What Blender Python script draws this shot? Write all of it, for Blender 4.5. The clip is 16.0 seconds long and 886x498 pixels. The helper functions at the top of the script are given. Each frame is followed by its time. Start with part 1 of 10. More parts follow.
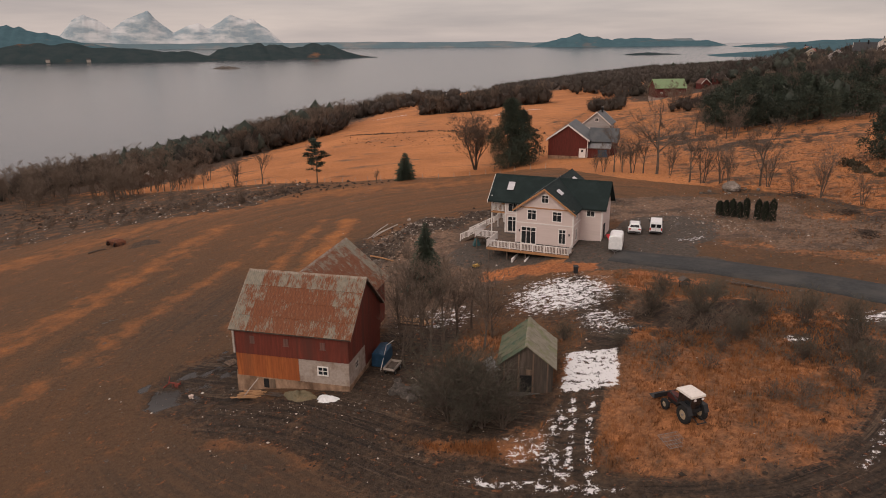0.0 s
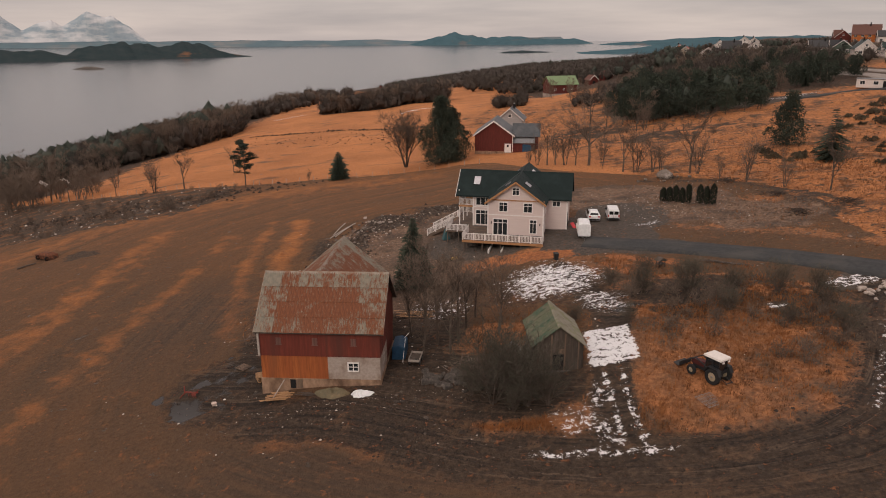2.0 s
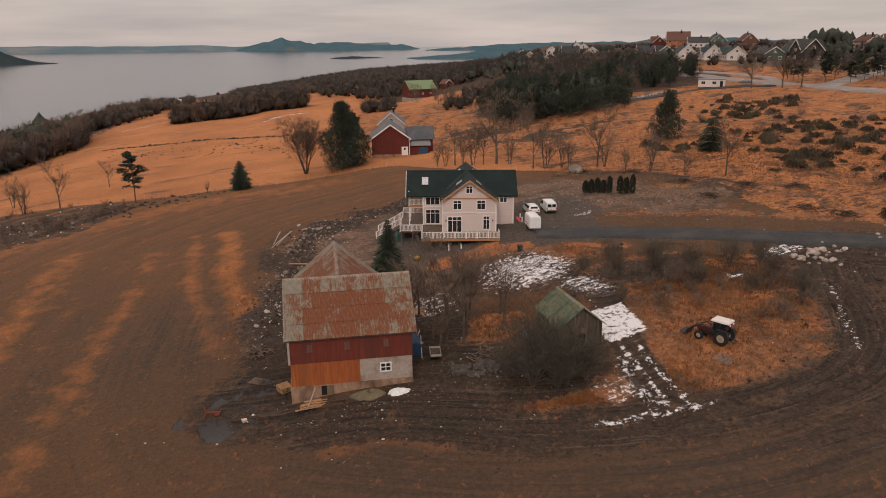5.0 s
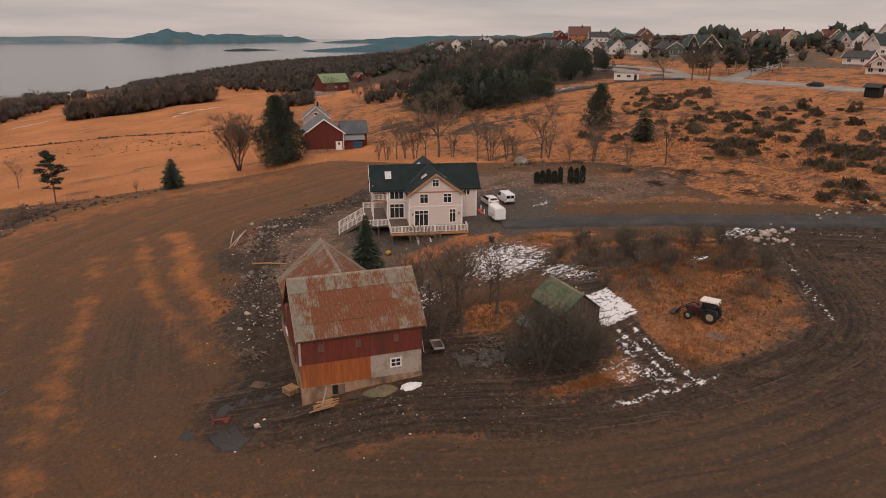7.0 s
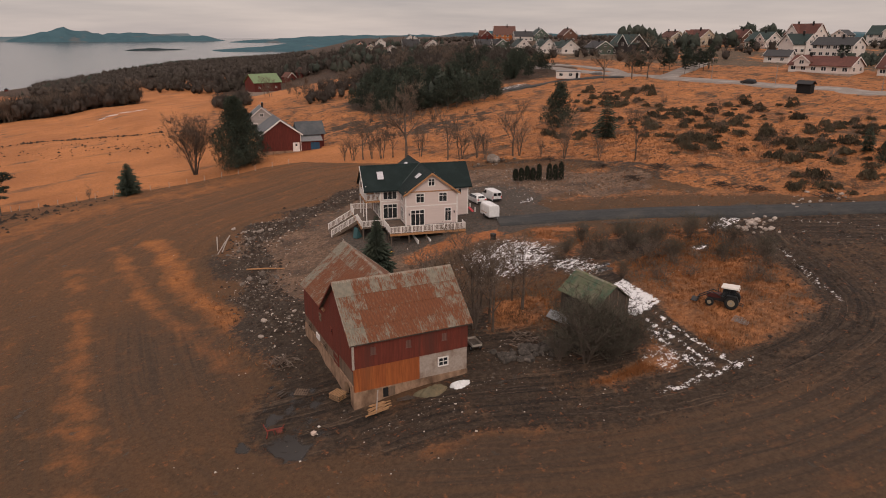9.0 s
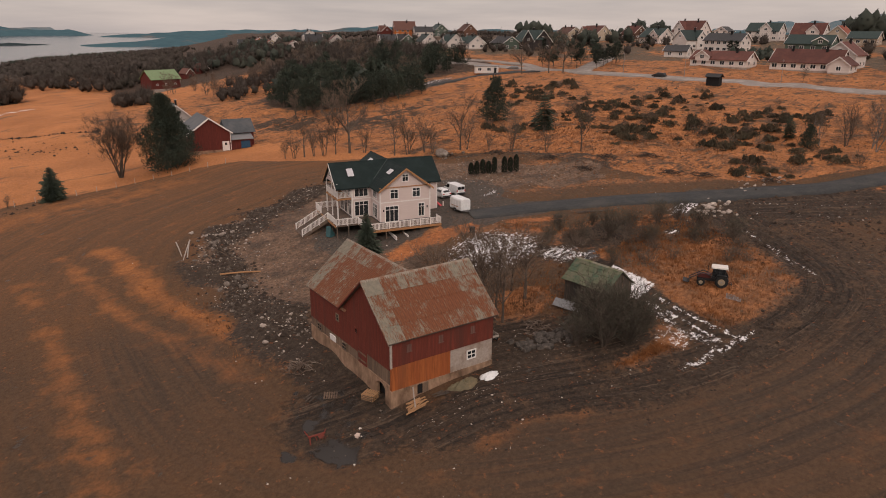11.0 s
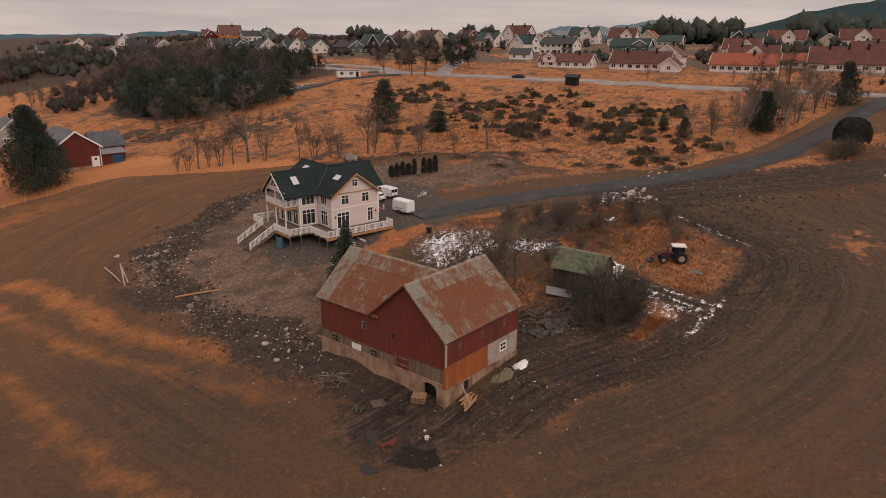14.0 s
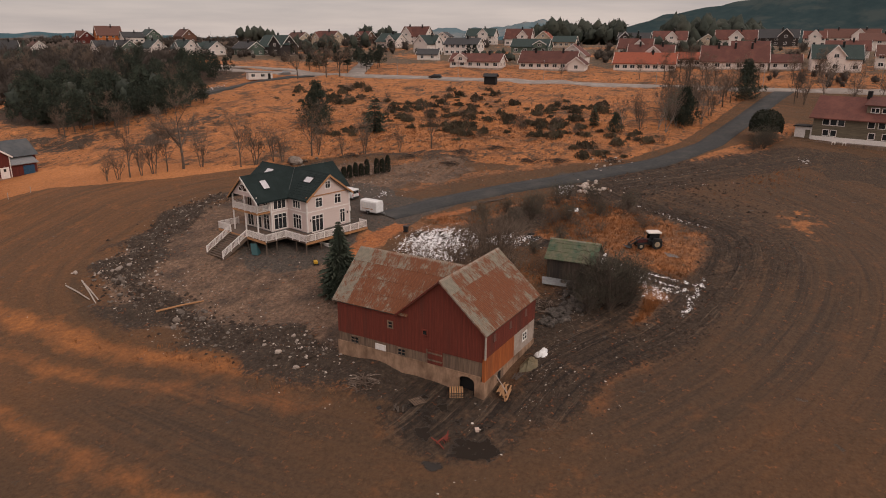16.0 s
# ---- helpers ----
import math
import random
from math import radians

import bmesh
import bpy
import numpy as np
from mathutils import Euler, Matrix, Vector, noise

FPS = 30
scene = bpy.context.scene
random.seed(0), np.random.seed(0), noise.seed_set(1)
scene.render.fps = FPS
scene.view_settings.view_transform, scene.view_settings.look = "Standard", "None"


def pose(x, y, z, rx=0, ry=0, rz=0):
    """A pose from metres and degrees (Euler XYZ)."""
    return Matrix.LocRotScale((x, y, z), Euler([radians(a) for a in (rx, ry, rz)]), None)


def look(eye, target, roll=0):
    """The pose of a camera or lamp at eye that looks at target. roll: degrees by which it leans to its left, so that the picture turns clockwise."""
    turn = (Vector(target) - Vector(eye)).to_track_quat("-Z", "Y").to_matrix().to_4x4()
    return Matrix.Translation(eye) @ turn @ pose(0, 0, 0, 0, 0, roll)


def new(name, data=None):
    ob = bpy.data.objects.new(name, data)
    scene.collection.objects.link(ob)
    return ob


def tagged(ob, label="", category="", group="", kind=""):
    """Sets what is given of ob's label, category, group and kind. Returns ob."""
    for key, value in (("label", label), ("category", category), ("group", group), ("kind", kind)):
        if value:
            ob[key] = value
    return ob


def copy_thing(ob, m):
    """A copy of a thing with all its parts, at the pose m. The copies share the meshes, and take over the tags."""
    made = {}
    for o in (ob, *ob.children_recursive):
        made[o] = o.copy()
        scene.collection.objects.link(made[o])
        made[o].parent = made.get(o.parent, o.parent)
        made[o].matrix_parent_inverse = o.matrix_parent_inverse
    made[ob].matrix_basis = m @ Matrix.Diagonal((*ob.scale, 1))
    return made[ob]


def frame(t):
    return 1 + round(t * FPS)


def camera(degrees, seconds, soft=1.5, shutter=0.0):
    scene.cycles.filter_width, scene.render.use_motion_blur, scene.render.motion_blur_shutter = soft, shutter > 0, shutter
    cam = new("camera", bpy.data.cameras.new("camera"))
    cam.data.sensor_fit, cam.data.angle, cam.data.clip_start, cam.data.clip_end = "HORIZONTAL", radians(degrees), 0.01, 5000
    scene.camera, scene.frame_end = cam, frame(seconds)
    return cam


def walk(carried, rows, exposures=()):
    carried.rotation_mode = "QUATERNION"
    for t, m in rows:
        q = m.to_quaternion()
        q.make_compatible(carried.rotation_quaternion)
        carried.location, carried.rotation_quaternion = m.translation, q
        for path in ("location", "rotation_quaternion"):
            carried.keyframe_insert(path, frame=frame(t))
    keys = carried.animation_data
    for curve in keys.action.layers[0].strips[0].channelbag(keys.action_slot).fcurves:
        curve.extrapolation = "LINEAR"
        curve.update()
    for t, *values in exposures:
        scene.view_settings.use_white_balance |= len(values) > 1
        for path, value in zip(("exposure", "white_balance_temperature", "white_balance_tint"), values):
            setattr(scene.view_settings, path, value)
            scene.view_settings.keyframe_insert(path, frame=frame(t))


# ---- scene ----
# camera: one steady sideways flight round the barn
cam = camera(65.3, 16.0, soft=1.0)
PATH = [
    (0, (0.663, 3.54, 31.368), (0.546, 5.451, 30.789), -0.4),
    (0.5, (-2.526, 2.932, 31.24), (-2.558, 4.846, 30.662), -0.4),
    (1, (-5.731, 2.312, 31.324), (-5.678, 4.226, 30.744), -0.4),
    (1.5, (-8.919, 1.779, 31.492), (-8.784, 3.687, 30.909), -0.3),
    (2, (-12.052, 1.365, 31.613), (-11.839, 3.265, 31.028), -0.4),
    (2.5, (-15.236, 1.433, 31.529), (-14.947, 3.323, 30.943), -0.2),
    (3, (-18.136, 1.382, 31.582), (-17.784, 3.261, 30.996), -0.4),
    (3.5, (-21.208, 1.495, 31.577), (-20.771, 3.357, 30.991), -0.1),
    (5.8, (-32.854, 4.091, 31.535), (-32.094, 5.847, 30.953), -0.2),
    (6, (-33.733, 4.417, 31.645), (-32.949, 6.16, 31.055), -0.0),
    (6.5, (-35.918, 5.395, 31.695), (-35.067, 7.105, 31.104), 0.0),
    (7, (-38.241, 6.524, 31.684), (-37.325, 8.201, 31.092), 0.1),
    (7.5, (-40.69, 7.839, 31.658), (-39.733, 9.492, 31.066), 0.1),
    (8, (-43.122, 9.253, 31.633), (-42.118, 10.878, 31.042), 0.2),
    (8.5, (-45.67, 10.791, 31.627), (-44.611, 12.381, 31.035), 0.2),
    (9, (-48.277, 12.453, 31.652), (-47.163, 14.005, 31.059), 0.2),
    (9.2, (-49.214, 13.211, 31.668), (-48.077, 14.746, 31.074), 0.3),
    (11.3, (-59.143, 21.429, 31.443), (-57.76, 22.744, 30.846), 0.3),
    (11.5, (-60.101, 22.301, 31.42), (-58.692, 23.591, 30.828), 0.2),
    (12, (-62.319, 24.656, 31.375), (-60.849, 25.876, 30.783), 0.3),
    (12.5, (-64.552, 27.044, 31.382), (-63.027, 28.195, 30.791), 0.3),
    (13, (-66.65, 29.493, 31.342), (-65.078, 30.579, 30.751), 0.3),
    (13.5, (-68.576, 31.929, 31.316), (-66.962, 32.952, 30.726), 0.3),
    (14, (-70.519, 34.593, 31.29), (-68.861, 35.544, 30.701), 0.4),
    (14.5, (-72.33, 37.297, 31.255), (-70.632, 38.174, 30.667), 0.4),
    (15, (-73.944, 40.094, 31.135), (-72.21, 40.898, 30.549), 0.4),
    (15.5, (-75.423, 42.997, 31.079), (-73.655, 43.726, 30.495), 0.4),
    (16, (-76.679, 45.929, 30.867), (-74.883, 46.589, 30.284), 0.3),
]
walk(cam, [(t, look(eye, target, roll)) for t, eye, target, roll in PATH])

# ---- world, sun and exposure ----
SUN_ELEV, SUN_TURN = radians(24), radians(-150)
world = bpy.data.worlds.new("overcast_sky")
scene.world = world
world.use_nodes = True
wn = world.node_tree
wn.nodes.clear()


def wnode(kind, **values):
    n = wn.nodes.new(kind)
    for k, v in values.items():
        n.inputs[k].default_value = v
    return n


sky = wnode("ShaderNodeTexSky")
sky.sky_type, sky.sun_disc = "NISHITA", False
sky.sun_elevation, sky.sun_rotation = SUN_ELEV, SUN_TURN
tc = wnode("ShaderNodeTexCoord")
stretch = wnode("ShaderNodeMapping")
stretch.inputs["Scale"].default_value = (1.6, 1.6, 16.0)
wn.links.new(tc.outputs["Generated"], stretch.inputs["Vector"])
cloud = wnode("ShaderNodeTexNoise", Scale=1.6, Detail=5.0, Roughness=0.55)
wn.links.new(stretch.outputs["Vector"], cloud.inputs["Vector"])
bands = wn.nodes.new("ShaderNodeValToRGB")
bands.color_ramp.elements[0].position, bands.color_ramp.elements[0].color = 0.32, (0.40, 0.345, 0.34, 1)
bands.color_ramp.elements[1].position, bands.color_ramp.elements[1].color = 0.66, (0.60, 0.50, 0.46, 1)
wn.links.new(cloud.outputs["Fac"], bands.inputs["Fac"])
dim = wnode("ShaderNodeMix")
dim.data_type, dim.blend_type = "RGBA", "MULTIPLY"
dim.inputs[0].default_value = 1.0
wn.links.new(sky.outputs["Color"], dim.inputs[6])
dim.inputs[7].default_value = (0.08, 0.08, 0.08, 1)
both = wnode("ShaderNodeMix")
both.data_type = "RGBA"
both.inputs[0].default_value = 0.9
wn.links.new(dim.outputs[2], both.inputs[6])
wn.links.new(bands.outputs["Color"], both.inputs[7])
# an overcast sky is brighter overhead than at the horizon
updir = wnode("ShaderNodeSeparateXYZ")
wn.links.new(tc.outputs["Generated"], updir.inputs[0])
zen = wnode("ShaderNodeMapRange")
for k, v in (("From Min", 0.06), ("From Max", 0.75), ("To Min", 1.0), ("To Max", 1.9)):
    zen.inputs[k].default_value = v
wn.links.new(updir.outputs["Z"], zen.inputs["Value"])
back = wnode("ShaderNodeBackground")
wn.links.new(zen.outputs["Result"], back.inputs["Strength"])
wn.links.new(both.outputs[2], back.inputs["Color"])
wout = wnode("ShaderNodeOutputWorld")
wn.links.new(back.outputs["Background"], wout.inputs["Surface"])

sun = new("sun", bpy.data.lights.new("sun", "SUN"))
sun.data.energy, sun.data.angle, sun.data.color = 0.9, radians(25), (1.0, 0.9, 0.8)
sun.matrix_world = look((0, 0, 80), (math.sin(SUN_TURN) * -60, math.cos(SUN_TURN) * -60, 80 - 60 * math.tan(radians(38))))
scene.view_settings.exposure = 0.14

# ---- materials ----
def node_mat(name):
    m = bpy.data.materials.new(name)
    m.use_nodes = True
    nt = m.node_tree
    bs = nt.nodes["Principled BSDF"]
    bs.inputs["Specular IOR Level"].default_value = 0.25
    return m, nt, bs


def mixed(nt, fac, a, b):
    n = nt.nodes.new("ShaderNodeMix")
    n.data_type = "RGBA"
    for sock, v in ((n.inputs[0], fac), (n.inputs[6], a), (n.inputs[7], b)):
        if isinstance(v, bpy.types.NodeSocket):
            nt.links.new(v, sock)
        elif isinstance(v, tuple):
            sock.default_value = (*v[:3], 1)
        else:
            sock.default_value = v
    return n.outputs[2]


def noise_fac(nt, scale, lo=0.4, hi=0.6, detail=4.0, stretch=(1, 1, 1), world_space=False, rough=0.6):
    """A noise between 0 and 1, with its contrast set by lo and hi."""
    if world_space:
        co = nt.nodes.new("ShaderNodeNewGeometry").outputs["Position"]
    else:
        co = nt.nodes.new("ShaderNodeTexCoord").outputs["Object"]
    mp = nt.nodes.new("ShaderNodeMapping")
    mp.inputs["Scale"].default_value = stretch
    nt.links.new(co, mp.inputs["Vector"])
    n = nt.nodes.new("ShaderNodeTexNoise")
    n.inputs["Scale"].default_value, n.inputs["Detail"].default_value, n.inputs["Roughness"].default_value = scale, detail, rough
    nt.links.new(mp.outputs["Vector"], n.inputs["Vector"])
    r = nt.nodes.new("ShaderNodeMapRange")
    r.inputs["From Min"].default_value, r.inputs["From Max"].default_value = lo, hi
    nt.links.new(n.outputs["Fac"], r.inputs["Value"])
    return r.outputs["Result"]


def bump(nt, bs, fac, strength=0.3, distance=0.05):
    b = nt.nodes.new("ShaderNodeBump")
    b.inputs["Strength"].default_value, b.inputs["Distance"].default_value = strength, distance
    nt.links.new(fac, b.inputs["Height"])
    nt.links.new(b.outputs["Normal"], bs.inputs["Normal"])


def surface(name, a, b, grain=8.0, patch=0.6, c=None, rough=0.8, metal=0.0, stretch=(1, 1, 1), relief=0.3, depth=0.03, world_space=False, vary=0.0):
    """Two tones mixed by a fine grain, a third in large patches, and fine relief."""
    m, nt, bs = node_mat(name)
    fine = noise_fac(nt, grain, 0.35, 0.65, 5.0, stretch, world_space)
    col = mixed(nt, fine, a, b)
    if c:
        col = mixed(nt, noise_fac(nt, patch, 0.48, 0.68, 4.0, stretch, world_space), col, c)
    if vary:
        oi = nt.nodes.new("ShaderNodeObjectInfo")
        hv = nt.nodes.new("ShaderNodeHueSaturation")
        mr = nt.nodes.new("ShaderNodeMapRange")
        mr.inputs["To Min"].default_value, mr.inputs["To Max"].default_value = 1 - vary, 1 + vary
        nt.links.new(oi.outputs["Random"], mr.inputs["Value"])
        nt.links.new(mr.outputs["Result"], hv.inputs["Value"])
        nt.links.new(col, hv.inputs["Color"])
        col = hv.outputs["Color"]
    nt.links.new(col, bs.inputs["Base Color"])
    bs.inputs["Roughness"].default_value, bs.inputs["Metallic"].default_value = rough, metal
    if relief:
        bump(nt, bs, fine, relief, depth)
    return m


def boards(name, a, b, width, vertical=True, c=None, rough=0.75, patch=0.5, worn=1.0):
    """Painted boarding: narrow joints and a worn, streaky coat."""
    m, nt, bs = node_mat(name)
    co = nt.nodes.new("ShaderNodeTexCoord").outputs["Object"]
    sep = nt.nodes.new("ShaderNodeSeparateXYZ")
    nt.links.new(co, sep.inputs[0])
    if vertical:
        add = nt.nodes.new("ShaderNodeMath")
        nt.links.new(sep.outputs["X"], add.inputs[0])
        nt.links.new(sep.outputs["Y"], add.inputs[1])
        along = add.outputs[0]
    else:
        along = sep.outputs["Z"]
    div = nt.nodes.new("ShaderNodeMath")
    div.operation = "DIVIDE"
    nt.links.new(along, div.inputs[0])
    div.inputs[1].default_value = width
    fl = nt.nodes.new("ShaderNodeMath")
    fl.operation = "FLOOR"
    nt.links.new(div.outputs[0], fl.inputs[0])
    wh = nt.nodes.new("ShaderNodeTexWhiteNoise")
    wh.noise_dimensions = "1D"
    nt.links.new(fl.outputs[0], wh.inputs["W"])
    fr = nt.nodes.new("ShaderNodeMath")
    fr.operation = "FRACT"
    nt.links.new(div.outputs[0], fr.inputs[0])
    col = mixed(nt, wh.outputs["Value"], a, b)
    st = (1.2, 1.2, 0.12) if vertical else (0.15, 0.15, 1.2)
    streak = noise_fac(nt, 5.0, 0.35, 0.7, 5.0, st)
    wear = nt.nodes.new("ShaderNodeMath")
    wear.operation = "MULTIPLY"
    nt.links.new(streak, wear.inputs[0])
    wear.inputs[1].default_value = worn
    col = mixed(nt, wear.outputs[0], col, tuple(0.72 * v for v in b))
    if c:
        col = mixed(nt, noise_fac(nt, patch, 0.52, 0.66, 6.0, st), col, c)
    nt.links.new(col, bs.inputs["Base Color"])
    bs.inputs["Roughness"].default_value = rough
    edge = nt.nodes.new("ShaderNodeMath")
    edge.operation = "GREATER_THAN"
    nt.links.new(fr.outputs[0], edge.inputs[0])
    edge.inputs[1].default_value = 0.12
    bump(nt, bs, edge.outputs[0], 0.5, 0.015)
    return m


def plain(name, a, rough=0.5, metal=0.0, spec=0.4):
    m, nt, bs = node_mat(name)
    f = noise_fac(nt, 3.0, 0.3, 0.7)
    nt.links.new(mixed(nt, f, a, tuple(0.82 * v for v in a)), bs.inputs["Base Color"])
    bs.inputs["Roughness"].default_value, bs.inputs["Metallic"].default_value = rough, metal
    bs.inputs["Specular IOR Level"].default_value = spec
    return m


def glass_mat(name):
    """Dark window glass, glossy, with the dim room behind it put into its colour."""
    m, nt, bs = node_mat(name)
    f = noise_fac(nt, 1.5, 0.3, 0.7)
    nt.links.new(mixed(nt, f, (0.012, 0.014, 0.016), (0.03, 0.035, 0.038)), bs.inputs["Base Color"])
    bs.inputs["Roughness"].default_value = 0.06
    bs.inputs["Specular IOR Level"].default_value = 0.6
    return m


M = {
    "red_board": boards("red_board", (0.180, 0.041, 0.026), (0.142, 0.033, 0.022), 0.16, True, (0.098, 0.032, 0.023), worn=0.7),
    "orange_board": boards("orange_board", (0.40, 0.12, 0.035), (0.32, 0.09, 0.03), 0.6, True, (0.20, 0.07, 0.03)),
    "grey_board": boards("grey_board", (0.25, 0.17, 0.12), (0.17, 0.115, 0.08), 0.16, True, (0.07, 0.05, 0.04)),
    "old_board": boards("old_board", (0.13, 0.10, 0.08), (0.085, 0.065, 0.052), 0.15, True, (0.045, 0.04, 0.035)),
    "white_board": boards("white_board", (0.64, 0.525, 0.485), (0.615, 0.50, 0.46), 0.18, False, worn=0.2),
    "white_paint": plain("white_paint", (0.8, 0.74, 0.7), 0.55),
    "bare_wood": surface("bare_wood", (0.42, 0.22, 0.10), (0.34, 0.17, 0.08), 6.0, 1.0, None, 0.7, 0, (1, 1, 0.2)),
    "deck_wood": surface("deck_wood", (0.17, 0.12, 0.09), (0.12, 0.085, 0.065), 6.0, 1.0, (0.09, 0.07, 0.055), 0.75),
    "concrete": surface("concrete", (0.37, 0.235, 0.155), (0.25, 0.155, 0.100), 2.2, 0.6, (0.13, 0.078, 0.050), 0.9, 0, (1, 1, 0.6)),
    "block_wall": surface("block_wall", (0.40, 0.33, 0.28), (0.32, 0.255, 0.215), 4.0, 0.8, (0.24, 0.17, 0.13), 0.9),
    "glass": glass_mat("glass"),
    "roof_black": surface("roof_black", (0.006, 0.014, 0.0135), (0.011, 0.020, 0.019), 9.0, 0.6, (0.014, 0.025, 0.024), 0.8),
    "faded_board": boards("faded_board", (0.20, 0.105, 0.085), (0.15, 0.075, 0.06), 0.12, True, (0.11, 0.06, 0.05)),
    "valley_tin": plain("valley_tin", (0.07, 0.08, 0.08), 0.5, 0.5),
    "dark": plain("dark", (0.012, 0.011, 0.011), 0.9),
    "steel": plain("steel", (0.32, 0.31, 0.30), 0.4, 0.8),
}

# ---- mesh tools ----
class Shape:
    """Collects vertices and faces of one mesh."""

    def __init__(self):
        self.v, self.f = [], []

    def poly(self, *points):
        n = len(self.v)
        self.v += [tuple(p) for p in points]
        self.f.append(tuple(range(n, n + len(points))))
        return self

    def box(self, x0, x1, y0, y1, z0, z1, m=None):
        n = len(self.v)
        pts = [(x, y, z) for z in (z0, z1) for x, y in ((x0, y0), (x1, y0), (x1, y1), (x0, y1))]
        self.v += [tuple(m @ Vector(p)) for p in pts] if m else pts
        self.f += [tuple(n + i for i in q) for q in ((3, 2, 1, 0), (4, 5, 6, 7), (0, 1, 5, 4), (1, 2, 6, 5), (2, 3, 7, 6), (3, 0, 4, 7))]
        return self

    def prism(self, outline, depth):
        """A closed outline of 3D points, pushed along depth."""
        n, k = len(self.v), len(outline)
        d = Vector(depth)
        self.v += [tuple(p) for p in outline] + [tuple(Vector(p) + d) for p in outline]
        self.f += [tuple(range(n + k - 1, n - 1, -1)), tuple(range(n + k, n + 2 * k))]
        self.f += [(n + i, n + (i + 1) % k, n + k + (i + 1) % k, n + k + i) for i in range(k)]
        return self

    def tube(self, path, radii, sides=6, cap=True):
        """A round bar along a path, tapered by radii."""
        path = [Vector(p) for p in path]
        base = len(self.v)
        for i, p in enumerate(path):
            d = (path[min(i + 1, len(path) - 1)] - path[max(i - 1, 0)]).normalized()
            a = d.cross(Vector((0, 0, 1)) if abs(d.z) < 0.9 else Vector((1, 0, 0))).normalized()
            b = d.cross(a)
            r = radii[i] if hasattr(radii, "__len__") else radii
            for k in range(sides):
                w = 2 * math.pi * k / sides
                self.v.append(tuple(p + r * (math.cos(w) * a + math.sin(w) * b)))
        for i in range(len(path) - 1):
            for k in range(sides):
                q = base + i * sides
                self.f.append((q + k, q + (k + 1) % sides, q + sides + (k + 1) % sides, q + sides + k))
        if cap:
            self.f.append(tuple(base + k for k in range(sides)))
            self.f.append(tuple(base + (len(path) - 1) * sides + k for k in reversed(range(sides))))
        return self

    def mesh(self, name, material=None, smooth=False):
        me = bpy.data.meshes.new(name)
        me.from_pydata(self.v, [], self.f)
        me.validate()
        if material:
            me.materials.append(material)
        bm = bmesh.new()
        bm.from_mesh(me)
        bmesh.ops.recalc_face_normals(bm, faces=bm.faces)
        bm.to_mesh(me)
        bm.free()
        if smooth:
            me.shade_smooth()
        return me


def part(name, shape, material, parent, label="", smooth=False, bevel=0.0):
    """Links a shape as one mesh object under a thing or a part."""
    ob = new(name, shape.mesh(name, material, smooth) if isinstance(shape, Shape) else shape)
    ob.parent = parent
    if bevel:
        b = ob.modifiers.new("bevel", "BEVEL")
        b.width, b.segments, b.limit_method = bevel, 2, "ANGLE"
    if label:
        ob["label"] = label
    return ob


def thing(name, label, category, at=(0, 0, 0), turn=0.0, group="", kind=""):
    """An Empty at a thing's base, which parents its parts."""
    ob = new(name)
    ob.matrix_world = pose(*at, 0, 0, turn)
    return tagged(ob, label, category, group, kind)


def ramp(a, b, v):
    k = np.clip((v - a) / (b - a), 0.0, 1.0)
    return k * k * (3 - 2 * k)


# ---- ground ----
SEA = -30.0
SLOPE_X = [-400, -120, -60, -28, -22, -10, 4, 13, 23, 39, 58, 100, 135, 180, 230, 290, 340, 700]
SLOPE_Z = [-34, -14, -4, -1, 0, .6, 2.2, 4.4, 4.7, 6.1, 8.6, 13.0, 16.5, 19.5, 22.3, 25.6, 27.4, 26]
MOUNDS = [(.8, 2, 101, 10), (-1.1, -18, 99, 12), (.8, 6, 62, 8), (.6, 23, 40, 10), (-.5, -24, 60, 5), (.6, -10, 118, 10), (-2.6, 32, 212, 38), (-5.5, 100, 388, 48), (-1.0, 12, 43, 8.5)]
COAST_Y = [150, 270, 400, 560, 720, 890, 1015, 1290, 1880, 2700, 4000]
COAST_X = [-215, -200, -180, -160, -122, -58, 38, 143, 497, 1014, 1700]


def height(x, y):
    """The lie of the land: a slope that rises inland, falls northwards and dips into the fjord."""
    x, y = np.asarray(x, float), np.asarray(y, float)
    z = sum(np.interp(x + d, SLOPE_X, SLOPE_Z) for d in (-4, 0, 4)) / 3
    z = z - 0.028 * np.clip(y - 130, 0, 600) * np.clip((140 + 0.5 * np.clip(y - 350, 0, 2000) - x) / 60, 0, 1)
    for a, cx, cy, r in MOUNDS:
        z = z + a * np.exp(-((x - cx) ** 2 + (y - cy) ** 2) / r ** 2)
    # the land sinks towards the bay in the north
    far = np.hypot(x, y)
    lie = (x + 40) / np.maximum(y, 200)
    fall = np.interp(lie, [0, .1, .26, .34, .42, .48, .54, .62, .8], [.06, .05, .031, .027, .0225, .0145, .004, .001, 0])
    cap = 30 - fall * far - np.interp(lie, [.45, .56, .7, .85], [9, 8, 6, 2])
    z = np.where(far > 420, np.minimum(z, cap + np.clip((560 - far) / 14, 0, 10)), z)
    return np.minimum(z, SEA - 1.5 + 0.3 * np.maximum(x - np.interp(y, COAST_Y, COAST_X), -20))


def ground_at(x, y):
    return float(height(x, y))


def steps(*spans):
    out = [spans[0][0]]
    for a, b, d in spans:
        out += list(np.linspace(a, b, max(2, round((b - a) / d) + 1))[1:])
    return np.array(out)


